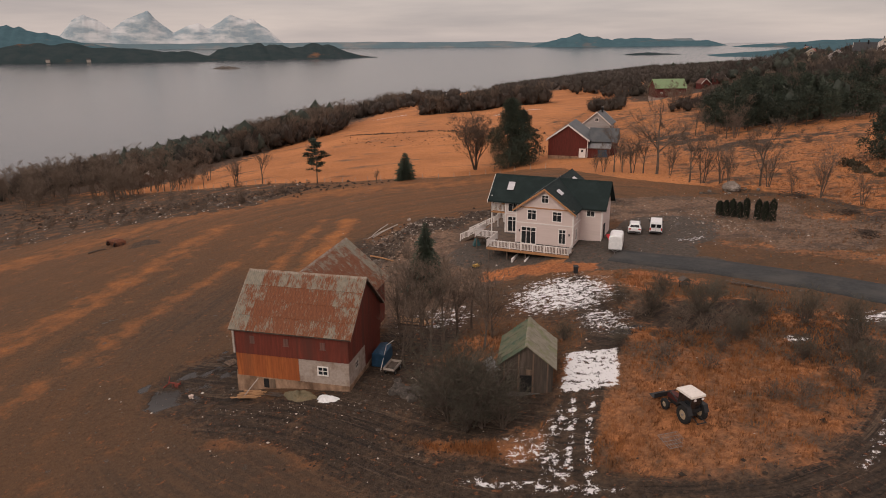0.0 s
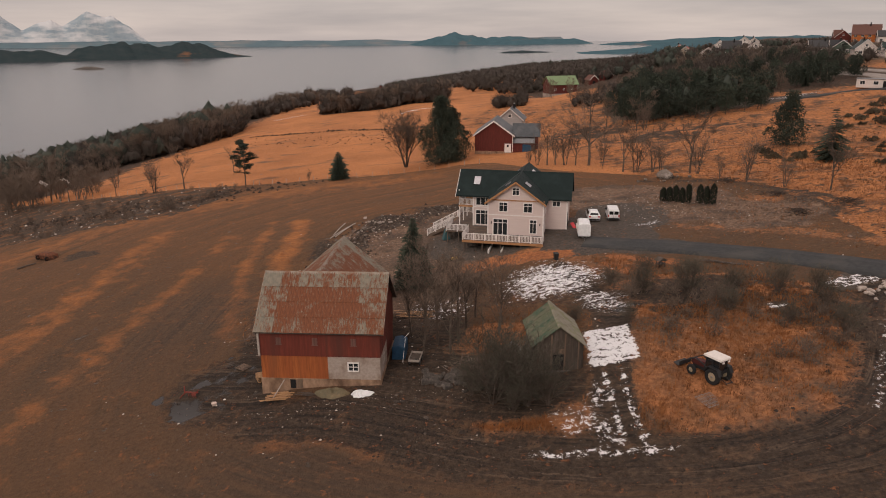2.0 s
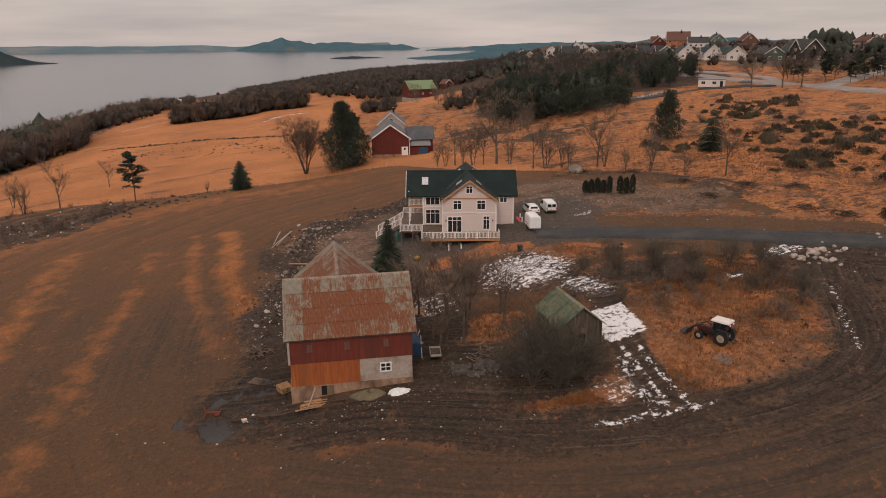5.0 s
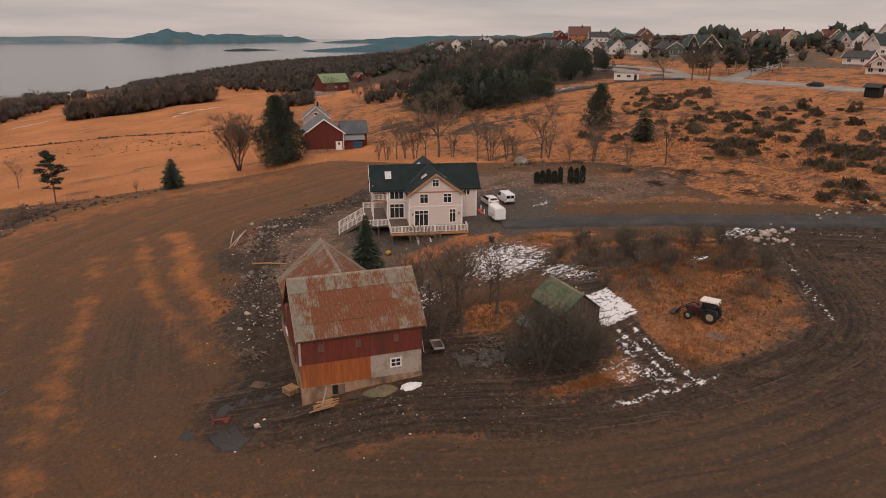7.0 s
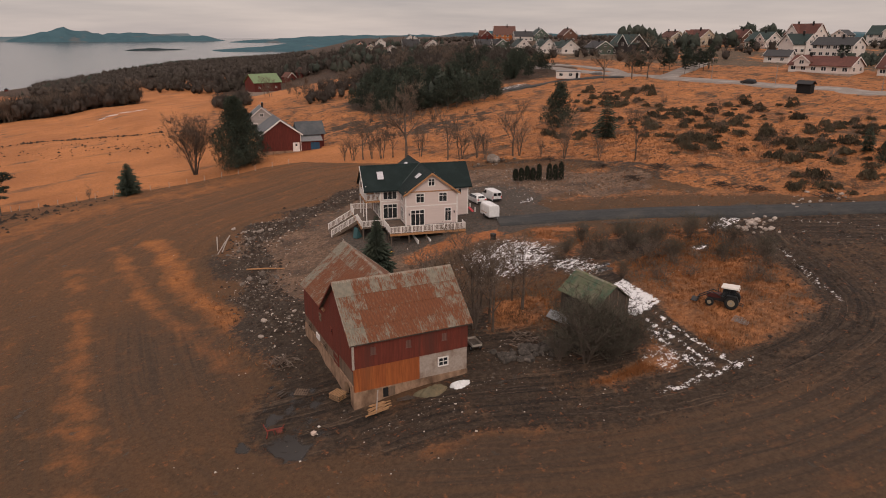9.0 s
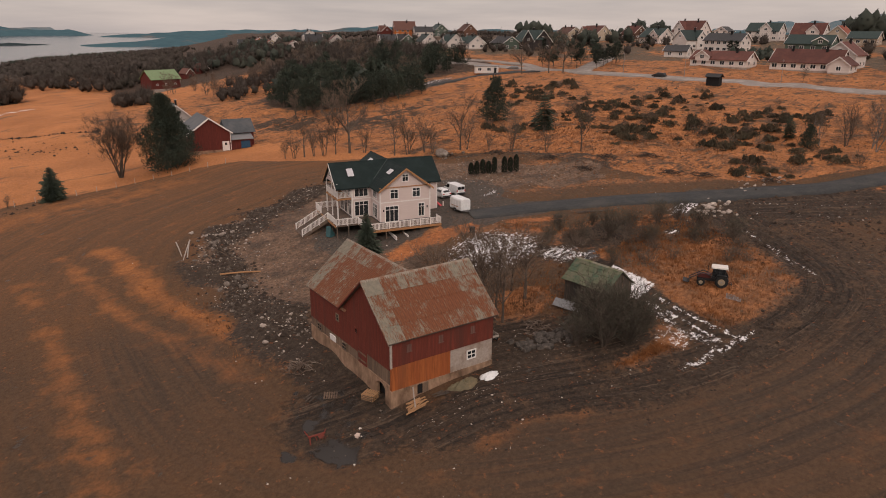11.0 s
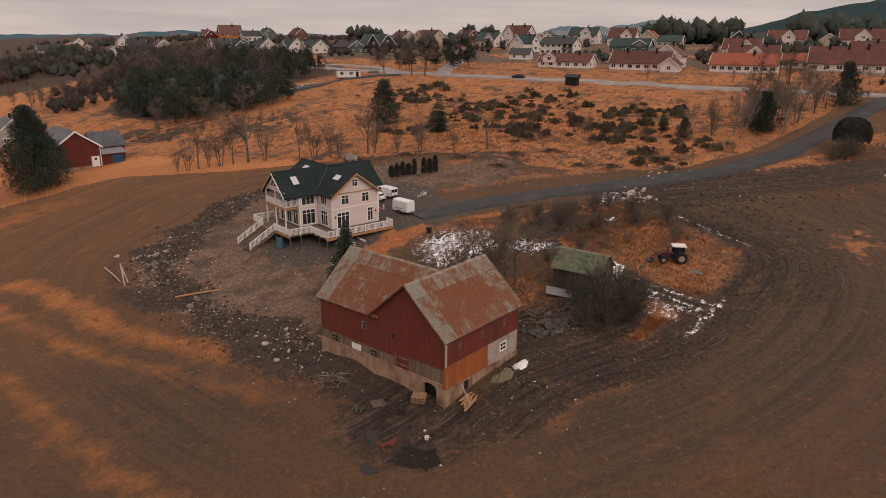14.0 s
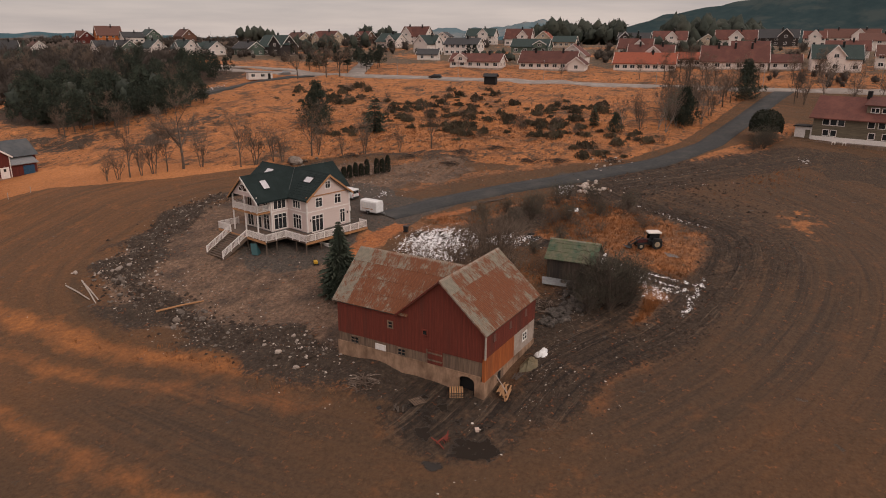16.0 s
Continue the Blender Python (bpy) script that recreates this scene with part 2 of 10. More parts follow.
def line_dist(x, y, line):
    """The distance from a broken line."""
    best = np.full(x.shape, 1e9)
    for (ax, ay), (bx, by) in zip(line, line[1:]):
        dx, dy = bx - ax, by - ay
        k = np.clip(((x - ax) * dx + (y - ay) * dy) / (dx * dx + dy * dy), 0, 1)
        best = np.minimum(best, np.hypot(x - ax - k * dx, y - ay - k * dy))
    return best


def band(x, y, line, half, soft):
    return 1 - ramp(half - soft, half + soft, line_dist(x, y, line))


def blob(x, y, cx, cy, rx, ry, soft=0.35):
    return 1 - ramp(1 - soft, 1 + soft, np.hypot((x - cx) / rx, (y - cy) / ry))


LOOP_TRACK = [(-22, 56.5), (-13.2, 53.8), (-9, 50), (-5.3, 46.8), (1, 44.5), (9, 42.3), (17.8, 39.4), (24, 41), (31.5, 48.6), (37.8, 57.8), (42.7, 64.1)]
SNOW_TRACK = [(5.4, 43.5), (7.2, 49), (8.8, 54.4), (10.3, 58.6), (12.6, 65.4), (12.1, 75.4), (11, 81.5)]
DRIVE = [(17.5, 90), (27.4, 84.6), (37.7, 75.9), (46, 65.9), (58.5, 52.5), (74.5, 43.8), (98.8, 36.8), (125, 29.8), (145, 24)]
RUBBLE = [(-21.8, 73), (-20.5, 86), (-18, 96), (-15.2, 105.3), (-12.5, 113), (-4, 119), (8.8, 123), (20, 121)]
FARM_EDGE = [(20, 121), (8.8, 125), (-8, 121), (-17, 112), (-20, 100), (-23, 86), (-25.5, 72), (-27.5, 62), (-24, 56), (-13, 52), (-9, 48.5), (-5, 45), (1, 43), (9, 40.5), (17.8, 37.5), (25, 39), (33, 47.5), (39.5, 57), (45, 64)]
FENCE = [(-160, 236), (-124, 219), (-67, 187), (-42, 177), (-18, 169.5), (1, 168), (18, 160), (28, 141), (40, 126)]
HEATH = [(40, 126), (54, 108), (52, 92), (50, 76), (60, 58), (74, 50), (98, 43), (126, 36), (143, 30)]


def east_of(x, y, line):
    """1 on the far (north and east) side of a broken line that runs from west to east and then south."""
    ys = np.array([p[1] for p in line])[::-1]
    xs = np.array([p[0] for p in line])[::-1]
    return ramp(-1.5, 1.5, x - np.interp(y, ys, xs))


def lattice_free(x, y):
    return 0.5 * np.sin(x * 0.11 + 1.3 * np.sin(y * 0.05)) * np.cos(y * 0.09)


def lattice(x, y, cell, seed):
    """Smooth value noise for the relief."""
    r = np.random.default_rng(seed).random((256, 256))
    fx, fy = x / cell, y / cell
    ix, iy = np.floor(fx).astype(int), np.floor(fy).astype(int)
    kx, ky = fx - ix, fy - iy
    kx, ky = kx * kx * (3 - 2 * kx), ky * ky * (3 - 2 * ky)
    g = lambda a, b: r[a % 256, b % 256]
    return (g(ix, iy) * (1 - kx) + g(ix + 1, iy) * kx) * (1 - ky) + (g(ix, iy + 1) * (1 - kx) + g(ix + 1, iy + 1) * kx) * ky


def rounded(line, step=2.0, passes=60):
    """A broken line with its corners rounded off."""
    p = np.array(line, float)
    d = np.concatenate([[0], np.cumsum(np.hypot(*np.diff(p, axis=0).T))])
    k = np.linspace(0, d[-1], int(d[-1] / step) + 1)
    q = np.stack([np.interp(k, d, p[:, 0]), np.interp(k, d, p[:, 1])], 1)
    for _ in range(passes):
        q[1:-1] = 0.25 * q[:-2] + 0.5 * q[1:-1] + 0.25 * q[2:]
    return [tuple(v) for v in q]


FIELD_LANE = rounded(FARM_EDGE)
MUD_LANE = rounded([(-62, 78), (-40, 62), (-30, 57)] + LOOP_TRACK + [(52, 50), (60, 40), (72, 26)], 2.0, 12)


def ground_masks(x, y):
    fy = np.interp(x, [p[0] for p in FENCE], [p[1] for p in FENCE])
    meadow = ramp(-1.0, 1.5, y - fy) * ramp(150, 100, x)
    heath = east_of(x, y, HEATH) * ramp(175, 140, y - 0.9 * np.clip(x - 70, 0, 400))
    heath = np.maximum(heath, meadow * ramp(26, 46, x + 0.12 * (y - 170)) * ramp(330, 250, y))
    heath = np.maximum.reduce([heath, 0.85 * band(x, y, [(62, 45), (72, 38), (84, 31), (96, 27)], 2.4, 1.2), 0.52 * blob(x, y, 33, 31, 8, 3.5, 0.8)])
    island = np.maximum.reduce([blob(x, y, 20, 54, 13.5, 12, 0.2), blob(x, y, 29, 60, 9, 11, 0.2), blob(x, y, 0.5, 49.5, 5.2, 3.2, 0.3), blob(x, y, 22, 68, 10, 7, 0.2),
                                blob(x, y, -1, 66, 5, 3.5, 0.3), blob(x, y, 6.5, 87.5, 7.5, 1.9, 0.2), blob(x, y, 17, 79.5, 3.5, 3.0, 0.2), blob(x, y, 70, 35, 7, 3, .3), 0.6 * band(x, y, [(29.5, 94), (30.5, 112)], 0.6, 0.6), 0.6 * blob(x, y, 42, 98, 5, 3, .6), 0.6 * blob(x, y, 33, 117, 7, 2.5, .6), 0.55 * blob(x, y, 14, 83, 4, 3, .6), 0.62 * band(x, y, [(33, 93), (45, 83), (56, 68)], 2.2, 2.2), 0.62 * blob(x, y, 47, 99, 5, 5, .6), 0.9 * blob(x, y, 18.8, 78.2, 2.6, 2.2, .4), 0.8 * band(x, y, [(2, 91), (10, 89), (16.5, 87)], 1.6, 1.0)])
    strip = np.maximum.reduce([band(x, y, [(-24, 126), (-25.5, 104), (-24.5, 84), (-23.5, 74)], 1.7, 1.6), 0.6 * band(x, y, [(-29.5, 128), (-31, 104), (-28.5, 76)], 1.2, 1.2),
                               0.5 * band(x, y, [(-36, 122), (-41, 88), (-46, 60)], 1.6, 1.6), 0.6 * band(x, y, [(-50, 130), (-54, 90), (-60, 62)], 3, 2.5),
                               0.55 * band(x, y, [(-8, 46.5), (-12, 48.5), (-16, 51), (-22, 51.5)], 0.9, 0.9), 0.6 * band(x, y, [(-90, 120), (-60, 148), (-30, 160), (0, 158)], 6, 6)])
    mud = np.maximum.reduce([band(x, y, LOOP_TRACK, 3.2, 1.8), 0.62 * band(x, y, [(14, 36), (24, 35), (34, 42), (43, 54), (50, 62)], 5, 4), blob(x, y, -25.5, 63.5, 6.5, 6.5), blob(x, y, -16, 56.5, 8, 3), blob(x, y, -7.5, 59, 7, 7), blob(x, y, -6, 71, 4.5, 7),
                             band(x, y, SNOW_TRACK, 1.9, 0.7), 0.52 * blob(x, y, 11, 76, 8, 8), 0.5 * blob(x, y, 3, 79, 8, 6), 0.9 * band(x, y, [(43, 57), (55, 46), (70, 27)], 6.5, 2.5), 0.7 * blob(x, y, 20, 70, 9, 4.5, 0.5), blob(x, y, 0, 55, 7, 5, 0.3)])
    gravel = np.maximum.reduce([blob(x, y, 20, 94, 9, 9, 0.2), blob(x, y, 27, 101, 7, 8, 0.2), blob(x, y, 5, 98, 9, 8, 0.3), band(x, y, [(14, 88), (20, 88), (27, 85)], 3.4, 0.6), blob(x, y, 110, 200, 14, 6, .4), blob(x, y, 44, 66, 6, 4, .4)])
    rubble = np.maximum.reduce([1 - ramp(1.6, 5.6, line_dist(x, y, RUBBLE) + 6.0 * (lattice(x, y, 5.0, 22) - 0.5)), 0.45 * band(x, y, [(52, 103), (60, 75), (70, 60)], 3, 2.5)])
    dirt = np.maximum.reduce([blob(x, y, -7, 98, 12, 21, 0.15), blob(x, y, -10, 82, 11, 8, 0.2), blob(x, y, 5, 114, 14, 9, 0.2), blob(x, y, 28, 114, 12, 8, .3), blob(x, y, 36, 105, 11, 11, 0.25), blob(x, y, 45, 93, 8, 7, 0.4)])
    snow = np.maximum.reduce([0.78 * np.minimum(1 - ramp(2.0, 2.9, np.abs(x - 10.1 - 0.17 * (y - 58.6))), 1 - ramp(2.8, 3.8, np.abs(y - 58.5))), 0.66 * blob(x, y, 9.8, 78.3, 7.0, 6.6, 0.6), 0.52 * blob(x, y, 13, 69, 3.2, 4.5, 0.6), 0.78 * band(x, y, [(8.0, 43.3), (8.5, 49), (9.7, 54.5)], 0.3, 0.4), 0.78 * band(x, y, [(6.6, 45.3), (7.2, 49), (8.2, 54.5)], 0.3, 0.4), 0.5 * band(x, y, [(5.6, 45.5), (5.6, 49), (7, 53)], 1.0, 0.9),
                              0.56 * band(x, y, [(-0.5, 45.3), (5, 44.6), (9.5, 43.5)], 0.7, 0.7), 0.6 * blob(x, y, 29, 62.8, 1.3, 1.1, .6), 0.62 * blob(x, y, 40, 66.5, 4.5, 1.6, 0.6), 0.5 * band(x, y, [(36, 56), (29, 48), (24.5, 42.5)], 0.55, .5),
                              0.52 * band(x, y, [(46, 60), (51, 50), (57, 42)], 0.25, 0.35), 0.5 * band(x, y, [(43, 57), (47, 47), (50, 38)], 0.25, 0.35), 0.46 * blob(x, y, 66, 27, 3, 1.5, 0.6), 0.46 * blob(x, y, 4, 49, 2.5, 2.5, 0.6), 0.5 * blob(x, y, -4, 76, 5, 4, .8), 0.5 * blob(x, y, 29, 96, 2.5, 1.2, .6),
                              0.8 * band(x, y, [(24, 470), (48, 520)], 3.5, 2), 0.8 * band(x, y, [(6, 336), (28, 352)], 2.0, 1.5), 0.6 * band(x, y, [(-60, 395), (-46, 410)], 2.5, 1.5), 0.5 * blob(x, y, 118, 202, 12, 3, .6)])
    wet = np.maximum.reduce([0.62 * blob(x, y, -26.8, 64.5, 3.2, 4.2, 0.8), 0.9 * blob(x, y, -29.5, 60.3, 1.7, 2.0, 0.5), 0.8 * blob(x, y, -32.6, 63.0, 0.6, 1.1, 0.6), blob(x, y, 14.6, 66.2, 1.7, 1.2, 0.3)])
    lane = line_dist(x, y, FIELD_LANE)
    lane_mud = line_dist(x, y, MUD_LANE)
    forest = np.clip(ramp(70, 20, np.abs(x - np.interp(y, COAST_Y, COAST_X) - 60)) * ramp(210, 240, y), 0, 1)
    forest = np.maximum.reduce([forest, blob(x, y, 94, 226, 25, 33, .25), blob(x, y, 140, 260, 42, 55, .25), blob(x, y, 150, 400, 70, 90, .3), blob(x, y, 170, 620, 130, 160, .3), 0.9 * blob(x, y, 0, 400, 38, 14, .3), blob(x, y, 400, 600, 200, 260, .3), blob(x, y, 390, 290, 70, 60, .3), blob(x, y, 45, 700, 60, 200, .3)])
    ditch = np.maximum(0.75 * band(x, y, [(-60, 308), (-27, 293), (-5, 277), (18, 250), (32, 215)], 0.6, 1.2), 0.55 * band(x, y, [(-90, 270), (-40, 262), (0, 240), (20, 216)], 0.5, 1.5))
    forest = np.maximum(forest, ramp(430, 540, np.hypot(x, y)) * ramp(90, 150, x))
    rock = ramp(75, 40, x - np.interp(y, COAST_Y, COAST_X)) * ramp(500, 540, y)
    low = np.interp(x, [-160, -103, -87, -67, -52, -46, -38], [150, 139, 145, 146, 148, 159, 169])
    strip_wood = ramp(-4, 4, y - low) * ramp(2, -3, y - fy) * ramp(-36, -46, x)
    brush = np.maximum(0.6 * strip_wood, np.maximum.reduce([0.6 * blob(x, y, -63, 123, 5, 3, 0.6), 0.72 * blob(x, y, 23, 68, 12, 5.5, 0.5), 0.66 * blob(x, y, 33, 60, 6, 9, 0.6), 0.7 * blob(x, y, 63, 19, 12, 8, 0.5), 0.66 * band(x, y, [(38, 122), (50, 113), (57, 92)], 1.2, 1.5), 0.6 * blob(x, y, 51, 92, 5, 6, 0.7), 0.6 * blob(x, y, 60, 170, 14, 8, 0.6), 0.6 * blob(x, y, 55, 200, 12, 14, 0.6), 0.55 * blob(x, y, 78, 172, 12, 5, 0.6)]))
    garden = ramp(196, 204, x) * ramp(560, 480, np.hypot(x, y)) * np.clip(0.72 + lattice_free(x, y), 0, 1)
    worn = np.maximum.reduce([0.62 * blob(x, y, 26, 28, 40, 20, 0.6), 0.85 * blob(x, y, 4, 36, 20, 8, 0.6), 0.6 * blob(x, y, -14, 46, 16, 7, 0.6), 0.45 * blob(x, y, -34, 84, 7, 12, 0.6)])
    bank = np.maximum.reduce([band(x, y, [(1.6, 88.4), (6.3, 88.2), (10.2, 87.3), (13.3, 86.2)], 1.5, 1.0), 0.8 * band(x, y, [(19.0, 83.0), (22.5, 80.8), (25.0, 79.0)], 0.9, 0.9), 0.75 * band(x, y, [(17.4, 80.6), (18.4, 77.6)], 0.9, 0.9)])
    coarse = np.maximum.reduce([heath, island, mud, rubble, dirt, 0.8 * gravel, forest, brush, garden, 0.4 * meadow])
    return {"bank": bank, "coarse": coarse, "lane_mud": lane_mud, "worn": worn, "garden": garden, "rock": rock, "ditch": ditch, "brush": brush, "meadow": meadow, "heath": heath, "island": island, "strip": strip, "mud": mud, "gravel": gravel, "rubble": rubble, "dirt": dirt, "snow": snow, "wet": wet, "forest": forest, "lane": lane}


def ground_material():
    m, nt, bs = node_mat("winter_ground")

    def att(name):
        n = nt.nodes.new("ShaderNodeAttribute")
        n.attribute_name = name
        return n.outputs["Fac"]

    def math_node(op, a, b):
        n = nt.nodes.new("ShaderNodeMath")
        n.operation = op
        for sock, v in zip(n.inputs, (a, b)):
            if isinstance(v, bpy.types.NodeSocket):
                nt.links.new(v, sock)
            else:
                sock.default_value = v
        return n.outputs[0]

    def broken(mask, nz, spread=0.6, lo=0.42, hi=0.58):
        """A mask whose edge is frayed by a noise."""
        s = math_node("ADD", mask, math_node("MULTIPLY", math_node("SUBTRACT", nz, 0.5), spread))
        r = nt.nodes.new("ShaderNodeMapRange")
        r.inputs["From Min"].default_value, r.inputs["From Max"].default_value = lo, hi
        nt.links.new(s, r.inputs["Value"])
        return r.outputs["Result"]

    big = noise_fac(nt, 0.045, 0.36, 0.64, 4.0, world_space=True)
    mid = noise_fac(nt, 0.33, 0.3, 0.7, 6.0, world_space=True)
    tuft = noise_fac(nt, 1.3, 0.3, 0.7, 6.0, world_space=True, rough=0.7)
    fine = noise_fac(nt, 5.0, 0.25, 0.75, 5.0, world_space=True, rough=0.7)
    # streaks run parallel to the edge of the farmyard, as the field was worked
    pos = nt.nodes.new("ShaderNodeNewGeometry").outputs["Position"]
    slow = nt.nodes.new("ShaderNodeVectorMath")
    slow.operation = "MULTIPLY"
    nt.links.new(pos, slow.inputs[0])
    slow.inputs[1].default_value = (0.028, 0.028, 0.0)
    lane_v = nt.nodes.new("ShaderNodeCombineXYZ")
    nt.links.new(att("lane"), lane_v.inputs["Z"])
    lanes = nt.nodes.new("ShaderNodeVectorMath")
    nt.links.new(slow.outputs[0], lanes.inputs[0])
    nt.links.new(lane_v.outputs[0], lanes.inputs[1])
    mud_v = nt.nodes.new("ShaderNodeCombineXYZ")
    nt.links.new(att("lane_mud"), mud_v.inputs["Z"])
    mud_lanes = nt.nodes.new("ShaderNodeVectorMath")
    nt.links.new(slow.outputs[0], mud_lanes.inputs[0])
    nt.links.new(mud_v.outputs[0], mud_lanes.inputs[1])

    def lane_noise(scale, lo, hi, detail, way=lanes):
        n = nt.nodes.new("ShaderNodeTexNoise")
        n.inputs["Scale"].default_value, n.inputs["Detail"].default_value, n.inputs["Roughness"].default_value = scale, detail, 0.65
        nt.links.new(way.outputs[0], n.inputs["Vector"])
        r = nt.nodes.new("ShaderNodeMapRange")
        r.inputs["From Min"].default_value, r.inputs["From Max"].default_value = lo, hi
        nt.links.new(n.outputs["Fac"], r.inputs["Value"])
        return r.outputs["Result"]

    streak = lane_noise(0.22, 0.38, 0.76, 6.0)
    streak2 = lane_noise(0.9, 0.35, 0.65, 5.0)
    rut = lane_noise(1.7, 0.54, 0.64, 2.0)
    track = lane_noise(2.2, 0.50, 0.60, 3.0, mud_lanes)
    glisten_line = lane_noise(3.1, 0.57, 0.66, 3.0, mud_lanes)
    broad = noise_fac(nt, 0.085, 0.40, 0.60, 3.0, world_space=True)
    # ploughed and mown field, brown with rusty streaks along the rows
    field = mixed(nt, broad, (0.116, 0.058, 0.026), (0.076, 0.044, 0.023))
    field = mixed(nt, math_node("MULTIPLY", streak2, 0.5), field, (0.070, 0.041, 0.023))
    field = mixed(nt, math_node("MULTIPLY", math_node("MULTIPLY", streak, broad), 0.55), field, (0.27, 0.104, 0.028))
    field = mixed(nt, math_node("MULTIPLY", big, 0.58), field, (0.078, 0.047, 0.027))
    field = mixed(nt, math_node("MULTIPLY", tuft, 0.32), field, (0.066, 0.042, 0.025))
    field = mixed(nt, math_node("MULTIPLY", math_node("MULTIPLY", rut, big), 0.22), field, (0.060, 0.042, 0.033))
    col = mixed(nt, math_node("MULTIPLY", broken(att("strip"), mid, 1.0, 0.2, 1.15), 0.85), field, mixed(nt, tuft, (0.38, 0.132, 0.030), (0.24, 0.09, 0.026)))
    wheel_line = lane_noise(0.7, 0.44, 0.60, 3.0)
    col = mixed(nt, math_node("MULTIPLY", att("worn"), 0.55), col, mixed(nt, mid, (0.082, 0.053, 0.034), (0.060, 0.043, 0.031)))
    col = mixed(nt, math_node("MULTIPLY", math_node("MULTIPLY", att("worn"), wheel_line), 0.8), col, (0.050, 0.036, 0.026))
    col = mixed(nt, math_node("MULTIPLY", math_node("MULTIPLY", att("worn"), rut), 0.5), col, (0.032, 0.024, 0.019))
    upper = nt.nodes.new("ShaderNodeMapRange")
    upper.inputs["From Min"].default_value, upper.inputs["From Max"].default_value = 95.0, 160.0
    sepy = nt.nodes.new("ShaderNodeSeparateXYZ")
    nt.links.new(pos, sepy.inputs[0])
    nt.links.new(sepy.outputs["Y"], upper.inputs["Value"])
    col = mixed(nt, math_node("MULTIPLY", math_node("MULTIPLY", upper.outputs["Result"], streak2), 0.5), col, (0.25, 0.098, 0.030))
    # dry meadow towards the fjord
    mead = mixed(nt, big, (0.44, 0.168, 0.050), (0.31, 0.116, 0.036))
    mead = mixed(nt, math_node("MULTIPLY", tuft, 0.35), mead, (0.27, 0.105, 0.036))
    mead = mixed(nt, noise_fac(nt, 0.06, 0.58, 0.68, 5.0, (1, 2.2, 1), True), mead, (0.15, 0.08, 0.045))
    col = mixed(nt, broken(att("meadow"), mid), col, mead)
    mead_line = att("ditch")
    col = mixed(nt, broken(mead_line, tuft, 0.8), col, (0.085, 0.05, 0.03))
    # heath
    hea = mixed(nt, mid, (0.44, 0.160, 0.044), (0.27, 0.104, 0.036))
    hea = mixed(nt, noise_fac(nt, 0.12, 0.50, 0.62, 7.0, world_space=True, rough=0.72), hea, (0.075, 0.048, 0.030))
    hea = mixed(nt, math_node("MULTIPLY", tuft, 0.5), hea, (0.125, 0.060, 0.028))
    hea = mixed(nt, noise_fac(nt, 0.5, 0.56, 0.64, 5.0, (0.8, 1.6, 1), True), hea, (0.058, 0.042, 0.028))
    hea = mixed(nt, math_node("MULTIPLY", noise_fac(nt, 0.30, 0.56, 0.68, 5.0, (1.6, 0.8, 1), True), 0.7), hea, (0.47, 0.175, 0.048))
    col = mixed(nt, broken(att("heath"), mid), col, hea)
    isl = mixed(nt, mid, (0.33, 0.125, 0.041), (0.155, 0.076, 0.037))
    isl = mixed(nt, noise_fac(nt, 0.22, 0.46, 0.62, 6.0, world_space=True), isl, (0.086, 0.055, 0.036))
    col = mixed(nt, broken(att("island"), tuft), col, isl)
    col = mixed(nt, broken(att("brush"), mid, 0.8), col, mixed(nt, tuft, (0.075, 0.048, 0.030), (0.034, 0.026, 0.020)))
    col = mixed(nt, broken(att("forest"), mid), col, mixed(nt, mid, (0.040, 0.029, 0.022), (0.070, 0.043, 0.027)))
    col = mixed(nt, broken(att("rock"), mid, 0.8), col, mixed(nt, mid, (0.13, 0.105, 0.09), (0.075, 0.055, 0.04)))
    col = mixed(nt, broken(att("garden"), mid, 0.8), col, mixed(nt, mid, (0.135, 0.085, 0.05), (0.070, 0.058, 0.042)))
    # bare soil, rubble, gravel, mud
    soil = mixed(nt, tuft, (0.190, 0.116, 0.073), (0.100, 0.066, 0.046))
    soil = mixed(nt, noise_fac(nt, 0.28, 0.46, 0.64, 5.0, world_space=True), soil, (0.072, 0.050, 0.037))
    soil = mixed(nt, math_node("MULTIPLY", noise_fac(nt, 0.45, 0.60, 0.70, 4.0, (1, 1.8, 1), True), 0.6), soil, (0.20, 0.125, 0.082))
    col = mixed(nt, broken(att("dirt"), mid), col, soil)
    stony = noise_fac(nt, 3.4, 0.66, 0.74, 2.0, world_space=True)
    rub = mixed(nt, tuft, (0.070, 0.048, 0.033), (0.026, 0.021, 0.017))
    rub = mixed(nt, math_node("MULTIPLY", stony, 0.5), rub, (0.19, 0.155, 0.13))
    col = mixed(nt, broken(att("rubble"), tuft, 0.9, 0.3, 0.76), col, rub)
    col = mixed(nt, broken(att("gravel"), mid), col, mixed(nt, fine, (0.090, 0.072, 0.058), (0.052, 0.043, 0.036)))
    mudc = mixed(nt, tuft, (0.066, 0.044, 0.029), (0.029, 0.0215, 0.016))
    mudc = mixed(nt, math_node("MULTIPLY", track, 0.7), mudc, (0.016, 0.0135, 0.012))
    # Paler streaks painted in for the glisten of wet mud.
    mudc = mixed(nt, math_node("MULTIPLY", glisten_line, 0.55), mudc, (0.13, 0.088, 0.060))
    mudc = mixed(nt, noise_fac(nt, 0.5, 0.56, 0.72, 5.0, world_space=True), mudc, (0.095, 0.056, 0.033))
    mudf = broken(att("mud"), tuft, 0.9, 0.28, 0.78)
    col = mixed(nt, mudf, col, mudc)
